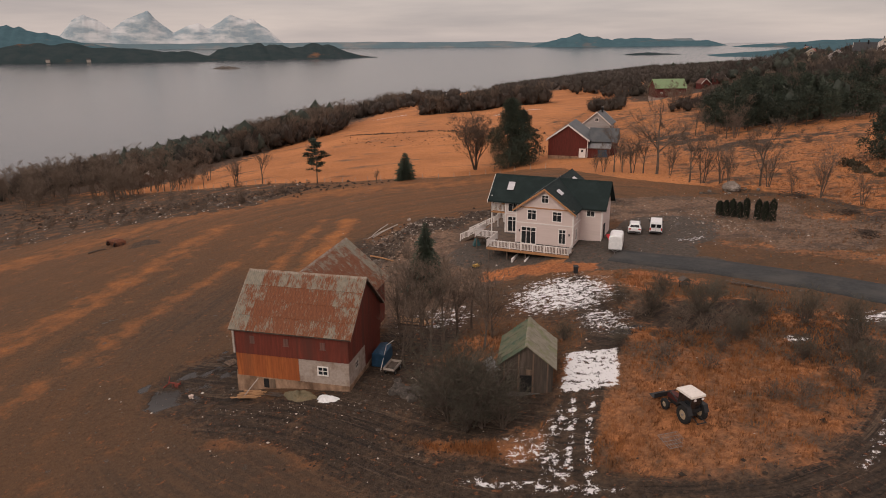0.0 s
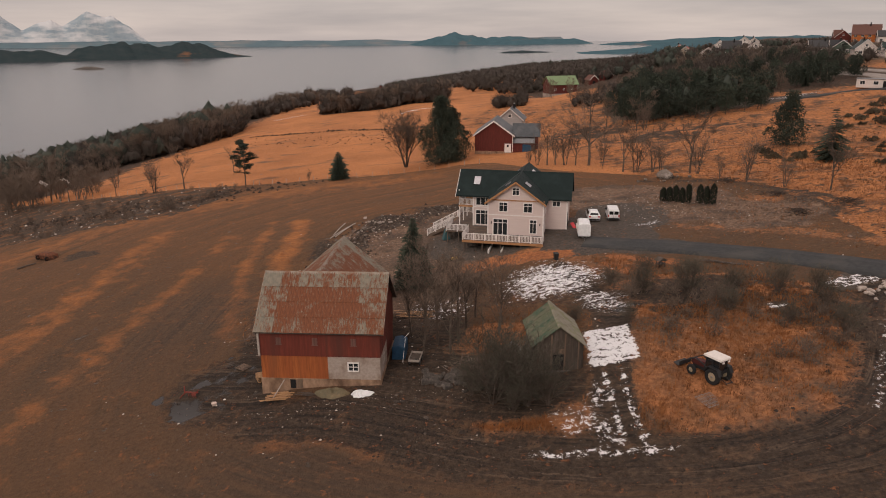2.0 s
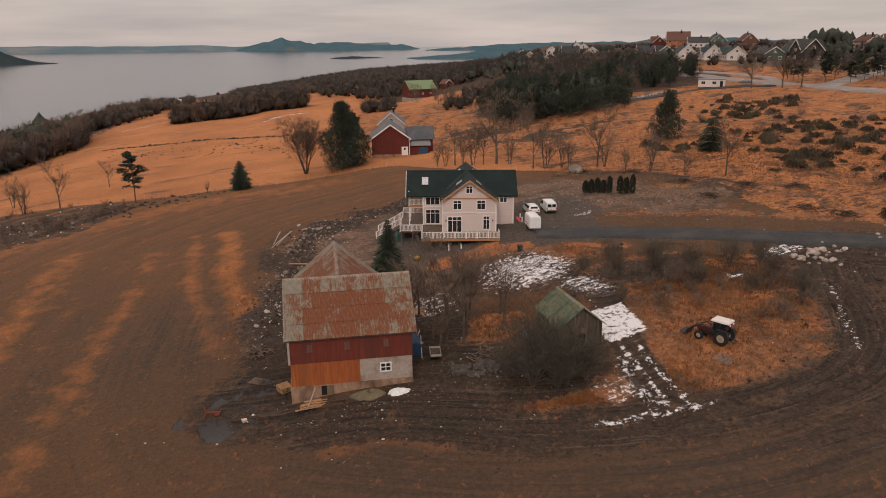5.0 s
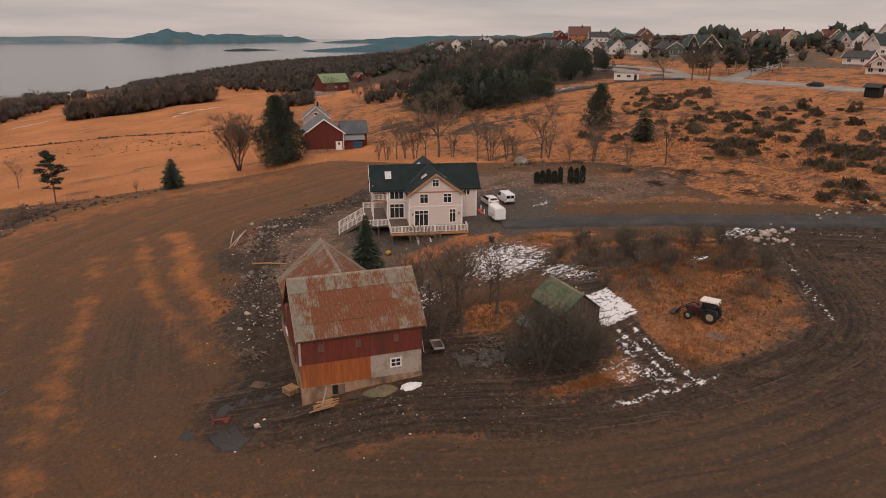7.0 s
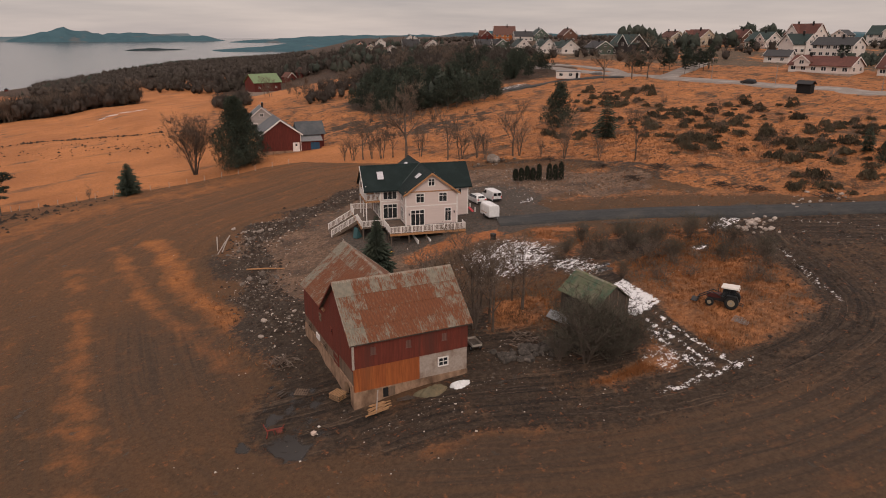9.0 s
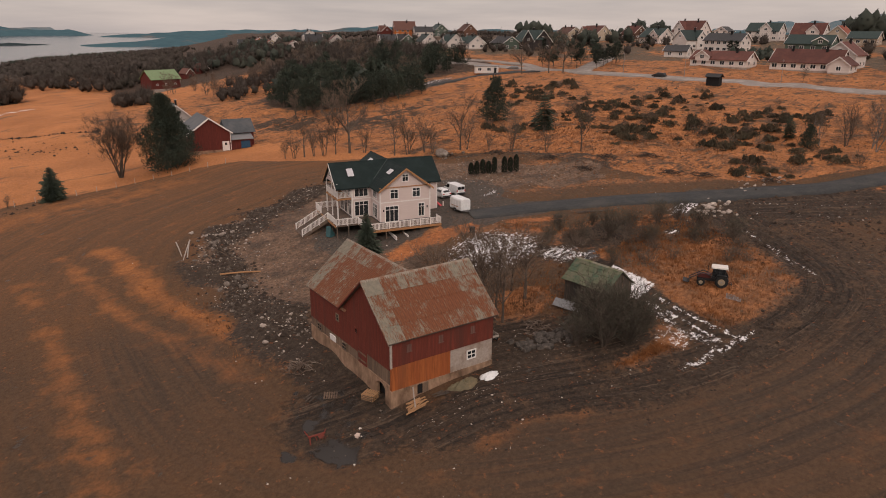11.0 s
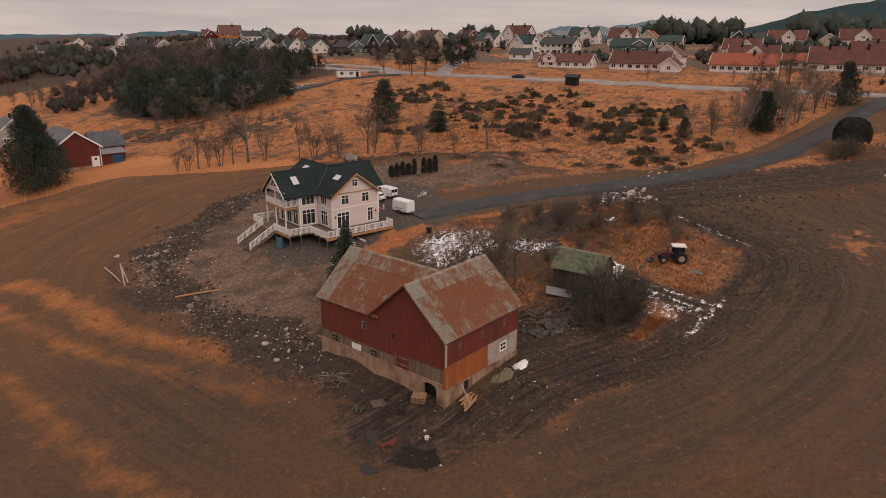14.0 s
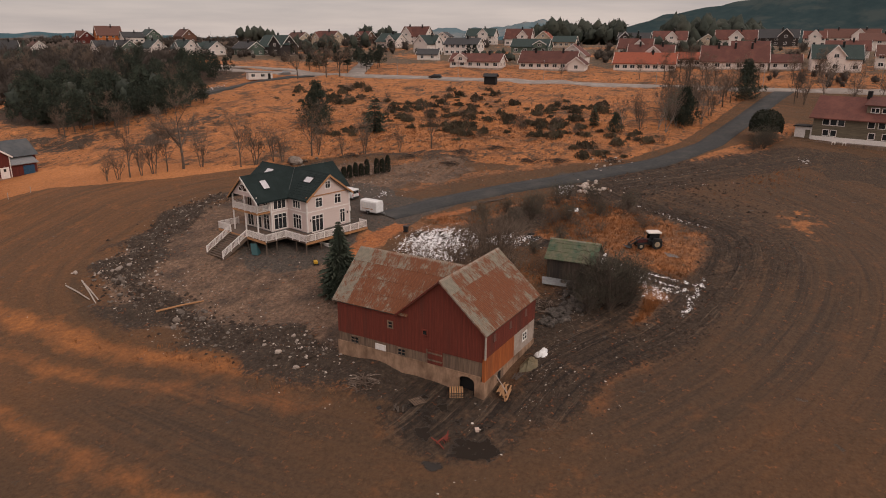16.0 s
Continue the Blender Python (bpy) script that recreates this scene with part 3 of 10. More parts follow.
    # banks of rust-coloured grass beside the yard
    col = mixed(nt, broken(att("bank"), tuft, 0.9, 0.2, 0.6), col, mixed(nt, mid, (0.34, 0.115, 0.034), (0.22, 0.082, 0.030)))
    grain = noise_fac(nt, 2.4, 0.30, 0.70, 8.0, world_space=True, rough=0.78)
    shade = nt.nodes.new("ShaderNodeMapRange")
    shade.inputs["To Min"].default_value, shade.inputs["To Max"].default_value = 0.42, 1.92
    calm = nt.nodes.new("ShaderNodeMapRange")
    calm.inputs["To Min"].default_value, calm.inputs["To Max"].default_value = 0.52, 1.0
    nt.links.new(att("coarse"), calm.inputs["Value"])
    even = nt.nodes.new("ShaderNodeMix")
    nt.links.new(calm.outputs["Result"], even.inputs[0])
    even.inputs[2].default_value = 0.49
    nt.links.new(grain, even.inputs[3])
    nt.links.new(even.outputs[0], shade.inputs["Value"])
    hv = nt.nodes.new("ShaderNodeHueSaturation")
    hv.inputs["Saturation"].default_value = 0.96
    nt.links.new(shade.outputs["Result"], hv.inputs["Value"])
    nt.links.new(col, hv.inputs["Color"])
    col = hv.outputs["Color"]
    wetf = broken(att("wet"), noise_fac(nt, 0.6, 0.3, 0.7, 6.0, world_space=True), 1.3, 0.50, 0.74)
    col = mixed(nt, wetf, col, (0.026, 0.021, 0.017))
    swept = nt.nodes.new("ShaderNodeMapping")
    swept.inputs["Rotation"].default_value[2], swept.inputs["Scale"].default_value = radians(-32), (0.42, 1.5, 1.0)
    nt.links.new(pos, swept.inputs["Vector"])
    patchy = nt.nodes.new("ShaderNodeTexNoise")
    patchy.inputs["Scale"].default_value, patchy.inputs["Detail"].default_value, patchy.inputs["Roughness"].default_value = 1.1, 7.0, 0.72
    nt.links.new(swept.outputs["Vector"], patchy.inputs["Vector"])
    patch_c = nt.nodes.new("ShaderNodeMapRange")
    patch_c.inputs["From Min"].default_value, patch_c.inputs["From Max"].default_value = 0.22, 0.78
    crumb = noise_fac(nt, 2.2, 0.0, 1.0, 8.0, world_space=True, rough=0.8)
    nt.links.new(math_node("ADD", math_node("MULTIPLY", patchy.outputs["Fac"], 0.55), math_node("SUBTRACT", math_node("MULTIPLY", crumb, 1.15), 0.35)), patch_c.inputs["Value"])
    snowf = broken(att("snow"), patch_c.outputs["Result"], 1.2, 0.60, 0.645)
    col = mixed(nt, snowf, col, (0.80, 0.78, 0.78))
    nt.links.new(col, bs.inputs["Base Color"])
    rgh = nt.nodes.new("ShaderNodeMapRange")
    rgh.inputs["To Min"].default_value, rgh.inputs["To Max"].default_value = 0.95, 0.2
    nt.links.new(wetf, rgh.inputs["Value"])
    nt.links.new(rgh.outputs["Result"], bs.inputs["Roughness"])
    bs.inputs["Specular IOR Level"].default_value = 0.2
    hsum = math_node("ADD", math_node("MULTIPLY", tuft, 0.6), math_node("MULTIPLY", fine, 0.4))
    dry = math_node("MULTIPLY", hsum, math_node("SUBTRACT", 1.0, wetf))
    bump(nt, bs, dry, 0.9, 0.22)
    return m


gx = steps((-900, -250, 30), (-250, -110, 5), (-110, -60, 1.2), (-60, 60, 0.5), (60, 170, 1.3), (170, 600, 8), (600, 2200, 60))
gy = steps((-500, -60, 20), (-60, 20, 2.2), (20, 130, 0.5), (130, 260, 1.3), (260, 600, 5), (600, 4000, 40))
X, Y = np.meshgrid(gx, gy)
Z = height(X, Y)
masks = ground_masks(X, Y)
rng = np.random.default_rng(4)


near_k = ramp(500, 150, np.hypot(X, Y - 70))
rough_land = 0.15 + 0.85 * np.clip(masks["heath"] + masks["rubble"] + 0.5 * masks["island"] + 0.35 * masks["dirt"], 0, 1)
calm = 1 - np.clip(masks["gravel"] + masks["wet"] * 2, 0, 1)
Z = Z + near_k * calm * (rough_land * (1.2 * (lattice(X, Y, 9, 1) - 0.5) * (masks["heath"]) + 0.5 * (lattice(X, Y, 3.1, 2) - 0.5)) + 0.10 * (lattice(X, Y, 1.1, 3) - 0.5))
# ruts along the loop track and the snowy track
for line, gauge, half in ((LOOP_TRACK, 1.35, 5.0), (SNOW_TRACK, 1.6, 1.6)):
    d = line_dist(X, Y, line)
    inside = 1 - ramp(half - 0.6, half + 0.6, d)
    Z = Z - 0.16 * inside * np.exp(-((np.mod(d + 0.2, gauge) - gauge / 2) / 0.28) ** 2)
# spoil heaps along the rubble band, and the stony bank beside the old shed
Z = Z + 0.9 * masks["rubble"] * np.clip(lattice(X, Y, 4.3, 7) - 0.35, 0, 1)
Z = Z - 0.7 * blob(X, Y, -29, 60.4, 2.2, 1.5, 0.4) * 0.12
nx, ny = len(gx), len(gy)
idx = np.arange(nx * ny).reshape(ny, nx)
faces = np.stack([idx[:-1, :-1], idx[:-1, 1:], idx[1:, 1:], idx[1:, :-1]], -1).reshape(-1, 4)
gme = bpy.data.meshes.new("ground")
gme.vertices.add(nx * ny)
gme.vertices.foreach_set("co", np.stack([X, Y, Z], -1).reshape(-1).astype(np.float32))
gme.loops.add(faces.size)
gme.loops.foreach_set("vertex_index", faces.reshape(-1).astype(np.int32))
gme.polygons.add(len(faces))
gme.polygons.foreach_set("loop_start", np.arange(0, faces.size, 4, dtype=np.int32))
gme.update()
for key, val in masks.items():
    gme.attributes.new(key, "FLOAT", "POINT").data.foreach_set("value", val.reshape(-1).astype(np.float32))
gme.materials.append(ground_material())
gme.shade_smooth()
tagged(new("ground", gme), "brown and rust-coloured winter field with mud and snow", "ground", kind="structure")


def top(x, y):
    """The height of the finished ground mesh under a point."""
    i = int(np.clip(np.searchsorted(gx, x) - 1, 0, nx - 2))
    j = int(np.clip(np.searchsorted(gy, y) - 1, 0, ny - 2))
    u, v = (x - gx[i]) / (gx[i + 1] - gx[i]), (y - gy[j]) / (gy[j + 1] - gy[j])
    return float((Z[j, i] * (1 - u) + Z[j, i + 1] * u) * (1 - v) + (Z[j + 1, i] * (1 - u) + Z[j + 1, i + 1] * u) * v)


# ---- roads and water ----
def strip_road(name, line, width, material, label, lift=0.06, step=3.0):
    pts = []
    for (ax, ay), (bx, by) in zip(line, line[1:]):
        n = max(1, int(math.hypot(bx - ax, by - ay) / step))
        pts += [(ax + (bx - ax) * k / n, ay + (by - ay) * k / n) for k in range(n)]
    pts.append(line[-1])
    p = np.array(pts, float)
    for _ in range(3):
        p[1:-1] = 0.25 * p[:-2] + 0.5 * p[1:-1] + 0.25 * p[2:]
    t = np.gradient(p, axis=0)
    t /= np.linalg.norm(t, axis=1)[:, None]
    nrm = np.stack([-t[:, 1], t[:, 0]], 1)
    s = Shape()
    across = [-0.5, -0.46, -0.2, 0, 0.2, 0.46, 0.5]
    for k, (q, d) in enumerate(zip(p, nrm)):
        for a in across:
            x, y = q + d * width * a
            s.v.append((x, y, max(top(x, y), ground_at(x, y)) + (lift if abs(a) < 0.48 else -0.25)))
        if k:
            b = (k - 1) * len(across)
            s.f += [(b + i, b + i + 1, b + i + 1 + len(across), b + i + len(across)) for i in range(len(across) - 1)]
    return tagged(part(name, s, material, None, smooth=True), label, "road", kind="structure")


M["asphalt"] = surface("asphalt", (0.27, 0.23, 0.20), (0.20, 0.17, 0.15), 3.0, 0.3, (0.33, 0.29, 0.26), 0.85, world_space=True)
M["drive_gravel"] = surface("drive_gravel", (0.043, 0.043, 0.042), (0.029, 0.030, 0.030), 2.0, 0.3, (0.058, 0.054, 0.049), 0.8, world_space=True)
MAIN_ROAD = [(144, -60), (145, 0), (145.3, 20), (145.5, 40), (146.3, 70), (148.6, 98.6), (151, 120), (153.5, 140), (154, 160), (153.5, 180), (157, 207), (161, 241), (172, 300)]
strip_road("driveway", DRIVE, 5.2, M["drive_gravel"], "grey gravel driveway curving up to the road", 0.14, 1.5)
strip_road("road", MAIN_ROAD, 7.5, M["asphalt"], "pale wet asphalt road along the houses", 0.2)
strip_road("road", [(154, 165), (170, 172), (189, 178), (205, 186), (222, 200), (250, 214)], 6.5, M["asphalt"], "pale asphalt side road climbing into the village", 0.24)
strip_road("road", [(153, 182), (168, 200), (173, 233), (174, 256), (190, 300)], 4.5, M["asphalt"], "narrow pale asphalt footway beside the road", 0.2)
strip_road("road", [(112, 198), (125, 194), (138, 188), (153, 180)], 4.0, M["drive_gravel"], "gravel lane past the white site hut", 0.16)


def water_material():
    m, nt, bs = node_mat("fjord_water")
    bs.inputs["Base Color"].default_value = (0.035, 0.04, 0.045, 1)
    bs.inputs["Roughness"].default_value = 0.16
    bs.inputs["Specular IOR Level"].default_value = 0.5
    bump(nt, bs, noise_fac(nt, 0.12, 0.2, 0.8, 6.0, (0.35, 1, 1), True), 0.12, 1.0)
    return m


ws = Shape()
rings = [0, 300, 700, 1200, 1800, 2400, 2800, 3200, 3600, 4000, 4400, 4850]
for r in rings:
    zz = SEA + 33 * max(0.0, (r - 2300) / 2550) ** 1.6
    for k in range(96):
        w = 2 * math.pi * k / 96
        ws.v.append((r * math.cos(w), r * math.sin(w), zz))
for i in range(len(rings) - 1):
    ws.f += [(i * 96 + k, i * 96 + (k + 1) % 96, (i + 1) * 96 + (k + 1) % 96, (i + 1) * 96 + k) for k in range(96)]
tagged(part("water", ws, water_material(), None, smooth=True), "calm grey fjord under an overcast sky", "water", kind="structure")

# ---- the barn ----
def rusty_tin():
    m, nt, bs = node_mat("rusty_tin")
    oi = nt.nodes.new("ShaderNodeObjectInfo")
    add = nt.nodes.new("ShaderNodeVectorMath")
    geo = nt.nodes.new("ShaderNodeNewGeometry")
    sc = nt.nodes.new("ShaderNodeMath")
    sc.operation = "MULTIPLY"
    nt.links.new(oi.outputs["Random"], sc.inputs[0])
    sc.inputs[1].default_value = 0.5
    nt.links.new(geo.outputs["Position"], add.inputs[0])
    nt.links.new(sc.outputs[0], add.inputs[1])
    mp = nt.nodes.new("ShaderNodeMapping")
    mp.inputs["Scale"].default_value = (1.3, 0.9, 0.5)
    nt.links.new(add.outputs[0], mp.inputs["Vector"])
    n = nt.nodes.new("ShaderNodeTexNoise")
    n.inputs["Scale"].default_value, n.inputs["Detail"].default_value, n.inputs["Roughness"].default_value = 1.1, 10.0, 0.74
    nt.links.new(mp.outputs["Vector"], n.inputs["Vector"])
    at = nt.nodes.new("ShaderNodeAttribute")
    at.attribute_name = "rust"
    # runs of rust down each sheet
    runs = nt.nodes.new("ShaderNodeVectorMath")
    nt.links.new(nt.nodes.new("ShaderNodeTexCoord").outputs["Object"], runs.inputs[0])
    nt.links.new(oi.outputs["Random"], runs.inputs[1])
    mp2 = nt.nodes.new("ShaderNodeMapping")
    mp2.inputs["Scale"].default_value = (13.0, 1.1, 1.0)
    nt.links.new(runs.outputs[0], mp2.inputs["Vector"])
    n2 = nt.nodes.new("ShaderNodeTexNoise")
    n2.noise_dimensions = "4D"
    n2.inputs["Scale"].default_value, n2.inputs["Detail"].default_value, n2.inputs["Roughness"].default_value = 1.3, 8.0, 0.7
    nt.links.new(mp2.outputs["Vector"], n2.inputs["Vector"])
    far_w = nt.nodes.new("ShaderNodeMath")
    far_w.operation = "MULTIPLY"
    far_w.inputs[1].default_value = 90.0
    nt.links.new(oi.outputs["Random"], far_w.inputs[0])
    nt.links.new(far_w.outputs[0], n2.inputs["W"])
    avg = nt.nodes.new("ShaderNodeMix")
    avg.inputs[0].default_value = 0.5
    nt.links.new(n.outputs["Fac"], avg.inputs[2])
    nt.links.new(n2.outputs["Fac"], avg.inputs[3])
    s = nt.nodes.new("ShaderNodeMath")
    wider = nt.nodes.new("ShaderNodeMapRange")
    wider.clamp = False
    wider.inputs["From Min"].default_value, wider.inputs["From Max"].default_value = 0.34, 0.66
    nt.links.new(avg.outputs[0], wider.inputs["Value"])
    nt.links.new(wider.outputs["Result"], s.inputs[0])
    nt.links.new(at.outputs["Fac"], s.inputs[1])
    r = nt.nodes.new("ShaderNodeMapRange")
    r.inputs["From Min"].default_value, r.inputs["From Max"].default_value = 0.90, 1.10
    nt.links.new(s.outputs[0], r.inputs["Value"])
    paint = mixed(nt, noise_fac(nt, 2.0, 0.35, 0.65, 5, (1, 1, 1)), (0.225, 0.195, 0.145), (0.145, 0.132, 0.104))
    rust = mixed(nt, noise_fac(nt, 3.0, 0.35, 0.65, 5, (2, 0.5, 1)), (0.180, 0.062, 0.025), (0.108, 0.038, 0.018))
    nt.links.new(mixed(nt, r.outputs["Result"], paint, rust), bs.inputs["Base Color"])
    bs.inputs["Roughness"].default_value = 0.7
    bump(nt, bs, n.outputs["Fac"], 0.25, 0.02)
    return m


M["rusty_tin"] = rusty_tin()
M["tin_edge"] = surface("tin_edge", (0.29, 0.24, 0.19), (0.22, 0.18, 0.14), 4, 1, (0.2, 0.08, 0.04), 0.6)
M["grey_post"] = surface("grey_post", (0.42, 0.36, 0.31), (0.33, 0.28, 0.24), 6, 1, None, 0.8)

TILES = {}


def sheet_mesh(w, h, rust):
    """A corrugated roofing sheet in the xy plane, h long, with a lapped lower end."""
    key = (round(w, 2), round(h, 2), round(rust, 2))
    if key not in TILES:
        s = Shape()
        n = 8
        for j, (y, z) in enumerate(((0, 0.035), (h, 0.0))):
            for i in range(n + 1):
                s.v.append((w * i / n, y, z + (0.022 if i % 2 else 0.0)))
        s.f = [(i, i + 1, n + 2 + i, n + 1 + i) for i in range(n)]
        me = s.mesh("roof_sheet", M["rusty_tin"])
        me.attributes.new("rust", "FLOAT", "POINT").data.foreach_set("value", np.full(len(me.vertices), key[2], np.float32))
        TILES[key] = me
    return TILES[key]


def tin_slope(parent, corner, along, up, length, run, keep, rusty):
    """Sheets over a slope: corner at the eave, along the eave, up the slope. keep(a, b) tells where the roof is."""
    along, up = Vector(along).normalized(), Vector(up).normalized()
    nrm = along.cross(up)
    if nrm.z < 0:
        nrm = -nrm
    cols, rows = round(length / 0.86), 4
    w, h = length / cols, run / rows
    for c in range(cols):
        for r in range(rows):
            a, b = (c + 0.5) * w, (r + 0.5) * h
            if not keep(a, b):
                continue
            ob = new("roof_sheet", sheet_mesh(w + 0.03, h + 0.12, rusty(c / (cols - 1), r / (rows - 1))))
            rot = Matrix((along, up, nrm)).transposed().to_4x4()
            off = Vector(corner) + along * (c * w) + up * (r * h - 0.06) + nrm * (0.03 + 0.01 * random.random())
            ob.parent = parent
            ob.matrix_local = Matrix.Translation(off) @ rot @ pose(0, 0, 0, 0, 0, random.uniform(-0.35, 0.35))


FRAMES = {}


def add_window(parent, x, y, z, turn, w, h, cols=2, rows=(0.5,), frame_mat=None, name="window", bar=0.06, fw=0.12):
    """A window in a wall: a frame, its glazing bars, and a pane under them. turn 0 looks to -y."""
    frame_mat = frame_mat or M["white_paint"]
    key = (w, h, cols, rows, frame_mat.name, bar, fw)
    if key not in FRAMES:
        s = Shape()
        outer = [(-w / 2 - fw, -h / 2 - fw), (w / 2 + fw, -h / 2 - fw), (w / 2 + fw, h / 2 + fw), (-w / 2 - fw, h / 2 + fw)]
        inner = [(-w / 2, -h / 2), (w / 2, -h / 2), (w / 2, h / 2), (-w / 2, h / 2)]
        for yy in (-0.05, 0.03):
            s.v += [(u, yy, v) for u, v in outer] + [(u, yy, v) for u, v in inner]
        for k in range(4):
            n = (k + 1) % 4
            s.f += [(k, n, 4 + n, 4 + k), (8 + k, 12 + k, 12 + n, 8 + n), (k, 8 + k, 8 + n, n), (4 + k, 4 + n, 12 + n, 12 + k)]
        bars = []
        for i in range(1, cols):
            u = -w / 2 + w * i / cols
            bars.append(Shape().box(u - bar / 2, u + bar / 2, -0.03, 0.02, -h / 2, h / 2).mesh("bar", frame_mat))
        for q in rows:
            v = -h / 2 + h * q
            bars.append(Shape().box(-w / 2, w / 2, -0.028, 0.018, v - bar / 2, v + bar / 2).mesh("bar", frame_mat))
        FRAMES[key] = (s.mesh("window", frame_mat), Shape().box(-w / 2, w / 2, 0.0, 0.015, -h / 2, h / 2).mesh("pane", M["glass"]), bars)
    fr = new(name, FRAMES[key][0])
    fr.parent = parent
    fr.matrix_local = pose(x, y, z, 0, 0, turn)
    for me, nm in [(FRAMES[key][1], "pane")] + [(b, "bar") for b in FRAMES[key][2]]:
        new(nm, me).parent = fr
    return fr


def build_barn():
    barn = thing("barn", "old red wooden barn with a rusty tin roof", "barn", (-16.17, 65.31, 0), -10)
    half, eave, ridge = 4.85, 5.82, 10.06
    t = 0.25
    # stone and plaster base: a ring of walls, open where the cellar door is
    base = Shape()
    base.box(-5.72, 5.68, -4.6, -4.6 + 0.4, -1.4, 1.05)
    part("base", Shape().box(5.28, 5.68, -4.2, 4.4, -1.4, 1.05), M["concrete"], barn)
    base.box(-5.72, -5.32, -4.2, -3.6, -1.6, 1.55).box(-5.72, -5.32, -1.9, 12.05, -1.6, 1.55).box(-5.72, -5.32, -3.6, -1.9, 1.25, 1.55)
    arch = [(-5.72, -3.6, 1.25)] + [(-5.72, -2.75 - 0.85 * math.cos(a), 0.72 + 0.53 * math.sin(a)) for a in np.linspace(0, math.pi, 9)] + [(-5.72, -1.9, 1.25)]
    base.prism(arch, (0.4, 0, 0))
    part("base", Shape().box(-5.32, 3.8, 11.65, 12.05, -1.4, 1.55), M["concrete"], barn)
    part("base", Shape().box(3.4, 3.8, 4.4, 11.65, -1.4, 1.05), M["concrete"], barn)
    part("base", base, M["concrete"], barn, "cracked plastered stone base")
    # Black panel just inside the open arch, in place of the cellar's shade.
    part("doorway_shade", Shape().box(-5.1, -4.9, -3.9, -1.6, -1.6, 1.5), M["dark"], barn, "black panel for the shade in the arched cellar opening")
    # lower walls
    part("wall", Shape().box(-5.62, 0.7, -4.56, -4.3, 1.05, 3.35), M["orange_board"], barn, "faded orange sheet cladding")
    part("wall", Shape().box(0.7, 5.62, -4.54, -4.3, 1.05, 3.35), M["block_wall"], barn, "pale block wall")
    part("wall", Shape().box(5.36, 5.62, -4.3, -0.2, 1.05, 3.35), M["block_wall"], barn, "pale block wall")
    part("wall", Shape().box(-5.62, -5.38, -4.3, 1.6, 1.55, 3.0), M["grey_board"], barn, "bare weathered grey boarding")
    part("wall", Shape().box(-5.64, -5.40, 1.6, 12.0, 1.55, 2.5), M["grey_board"], barn, "weathered grey-brown lower boarding")
    for x0, x1, y0, y1, z0 in ((5.36, 5.6, -0.2, 4.4, 1.05), (3.44, 3.7, 4.4, 11.9, 1.05), (-5.38, 3.44, 11.7, 11.95, 1.55)):
        part("wall", Shape().box(x0, x1, y0, y1, z0, 3.35), M["red_board"], barn)
    # upper walls with the gables
    part("wall", Shape().box(-5.66, 5.66, -4.6, -4.34, 3.35, 5.85), M["red_board"], barn)
    part("wall", Shape().prism([(-5.68, -4.34, 3.0), (-5.68, 1.6, 3.0), (-5.68, 1.6, 2.5), (-5.68, 12.0, 2.5), (-5.68, 12.0, 5.8), (-5.68, 4.6, 5.95), (-5.68, 0, 9.95), (-5.68, -4.34, 5.95)], (0.25, 0, 0)), M["red_board"], barn)
    part("wall", Shape().prism([(5.66, -4.34, 3.35), (5.66, 4.5, 3.35), (5.66, 4.5, 5.95), (5.66, 0, 9.95), (5.66, -4.34, 5.95)], (-0.25, 0, 0)), M["red_board"], barn)
    part("wall", Shape().prism([(-5.43, 12.0, 3.35), (3.7, 12.0, 3.35), (3.7, 12.0, 5.9), (-0.85, 12.0, 9.9), (-5.43, 12.0, 5.9)], (0, -0.25, 0)), M["red_board"], barn)
    part("wall", Shape().box(3.44, 3.72, 4.5, 11.75, 3.35, 5.9), M["red_board"], barn)
    part("wall", Shape().box(3.44, 5.41, 4.3, 4.5, 3.35, 5.9), M["red_board"], barn)
    # white corner board and brown door with its rails
    part("corner_board", Shape().box(-5.8, -5.6, -4.72, -4.6, 3.35, 5.75), M["grey_post"], barn, "pale grey corner board", bevel=0.01)
    door = part("door", Shape().box(-5.72, -5.64, -0.2, 1.4, 1.6, 3.0), M["red_board"], barn, "dull red plank door")
    for zz in (1.9, 2.6):
        part("rail", Shape().box(-5.75, -5.72, -0.2, 1.4, zz, zz + 0.15), M["grey_board"], door)
    part("hatch", Shape().box(-2.95, -2.45, -4.66, -4.6, 0.05, 0.95), M["dark"], barn, "dark low hatch")
    part("hatch", Shape().box(-2.4, -1.8, -4.67, -4.6, 0.05, 0.95), M["grey_board"], barn, "weathered plank hatch")
    # windows
    add_window(barn, 3.1, -4.60, 2.35, 0, 0.86, 0.72, 2, (0.5,), bar=0.07)
    for u in (-3.8, -0.4, 3.2):
        hatch = part("hatch", Shape().box(u - 0.24, u + 0.24, -4.64, -4.6, 4.5, 5.2), M["faded_board"], barn, "faded boarded window")
        part("sill", Shape().box(u - 0.3, u + 0.3, -4.68, -4.64, 4.46, 4.52), M["faded_board"], hatch)
    add_window(barn, -5.70, 5.6, 4.55, -90, 0.42, 0.55, 1, (0.5,), M["grey_board"])
    add_window(barn, -5.70, 1.7, 4.6, -90, 0.40, 0.40, 1, (), M["red_board"])
    add_window(barn, -5.72, 4.3, 2.0, -90, 0.8, 0.6, 2, (0.5,), M["grey_board"])
    part("board", Shape().box(-5.76, -5.66, 6.2, 7.4, 1.62, 2.2), M["white_paint"], barn, "white board closing a window")
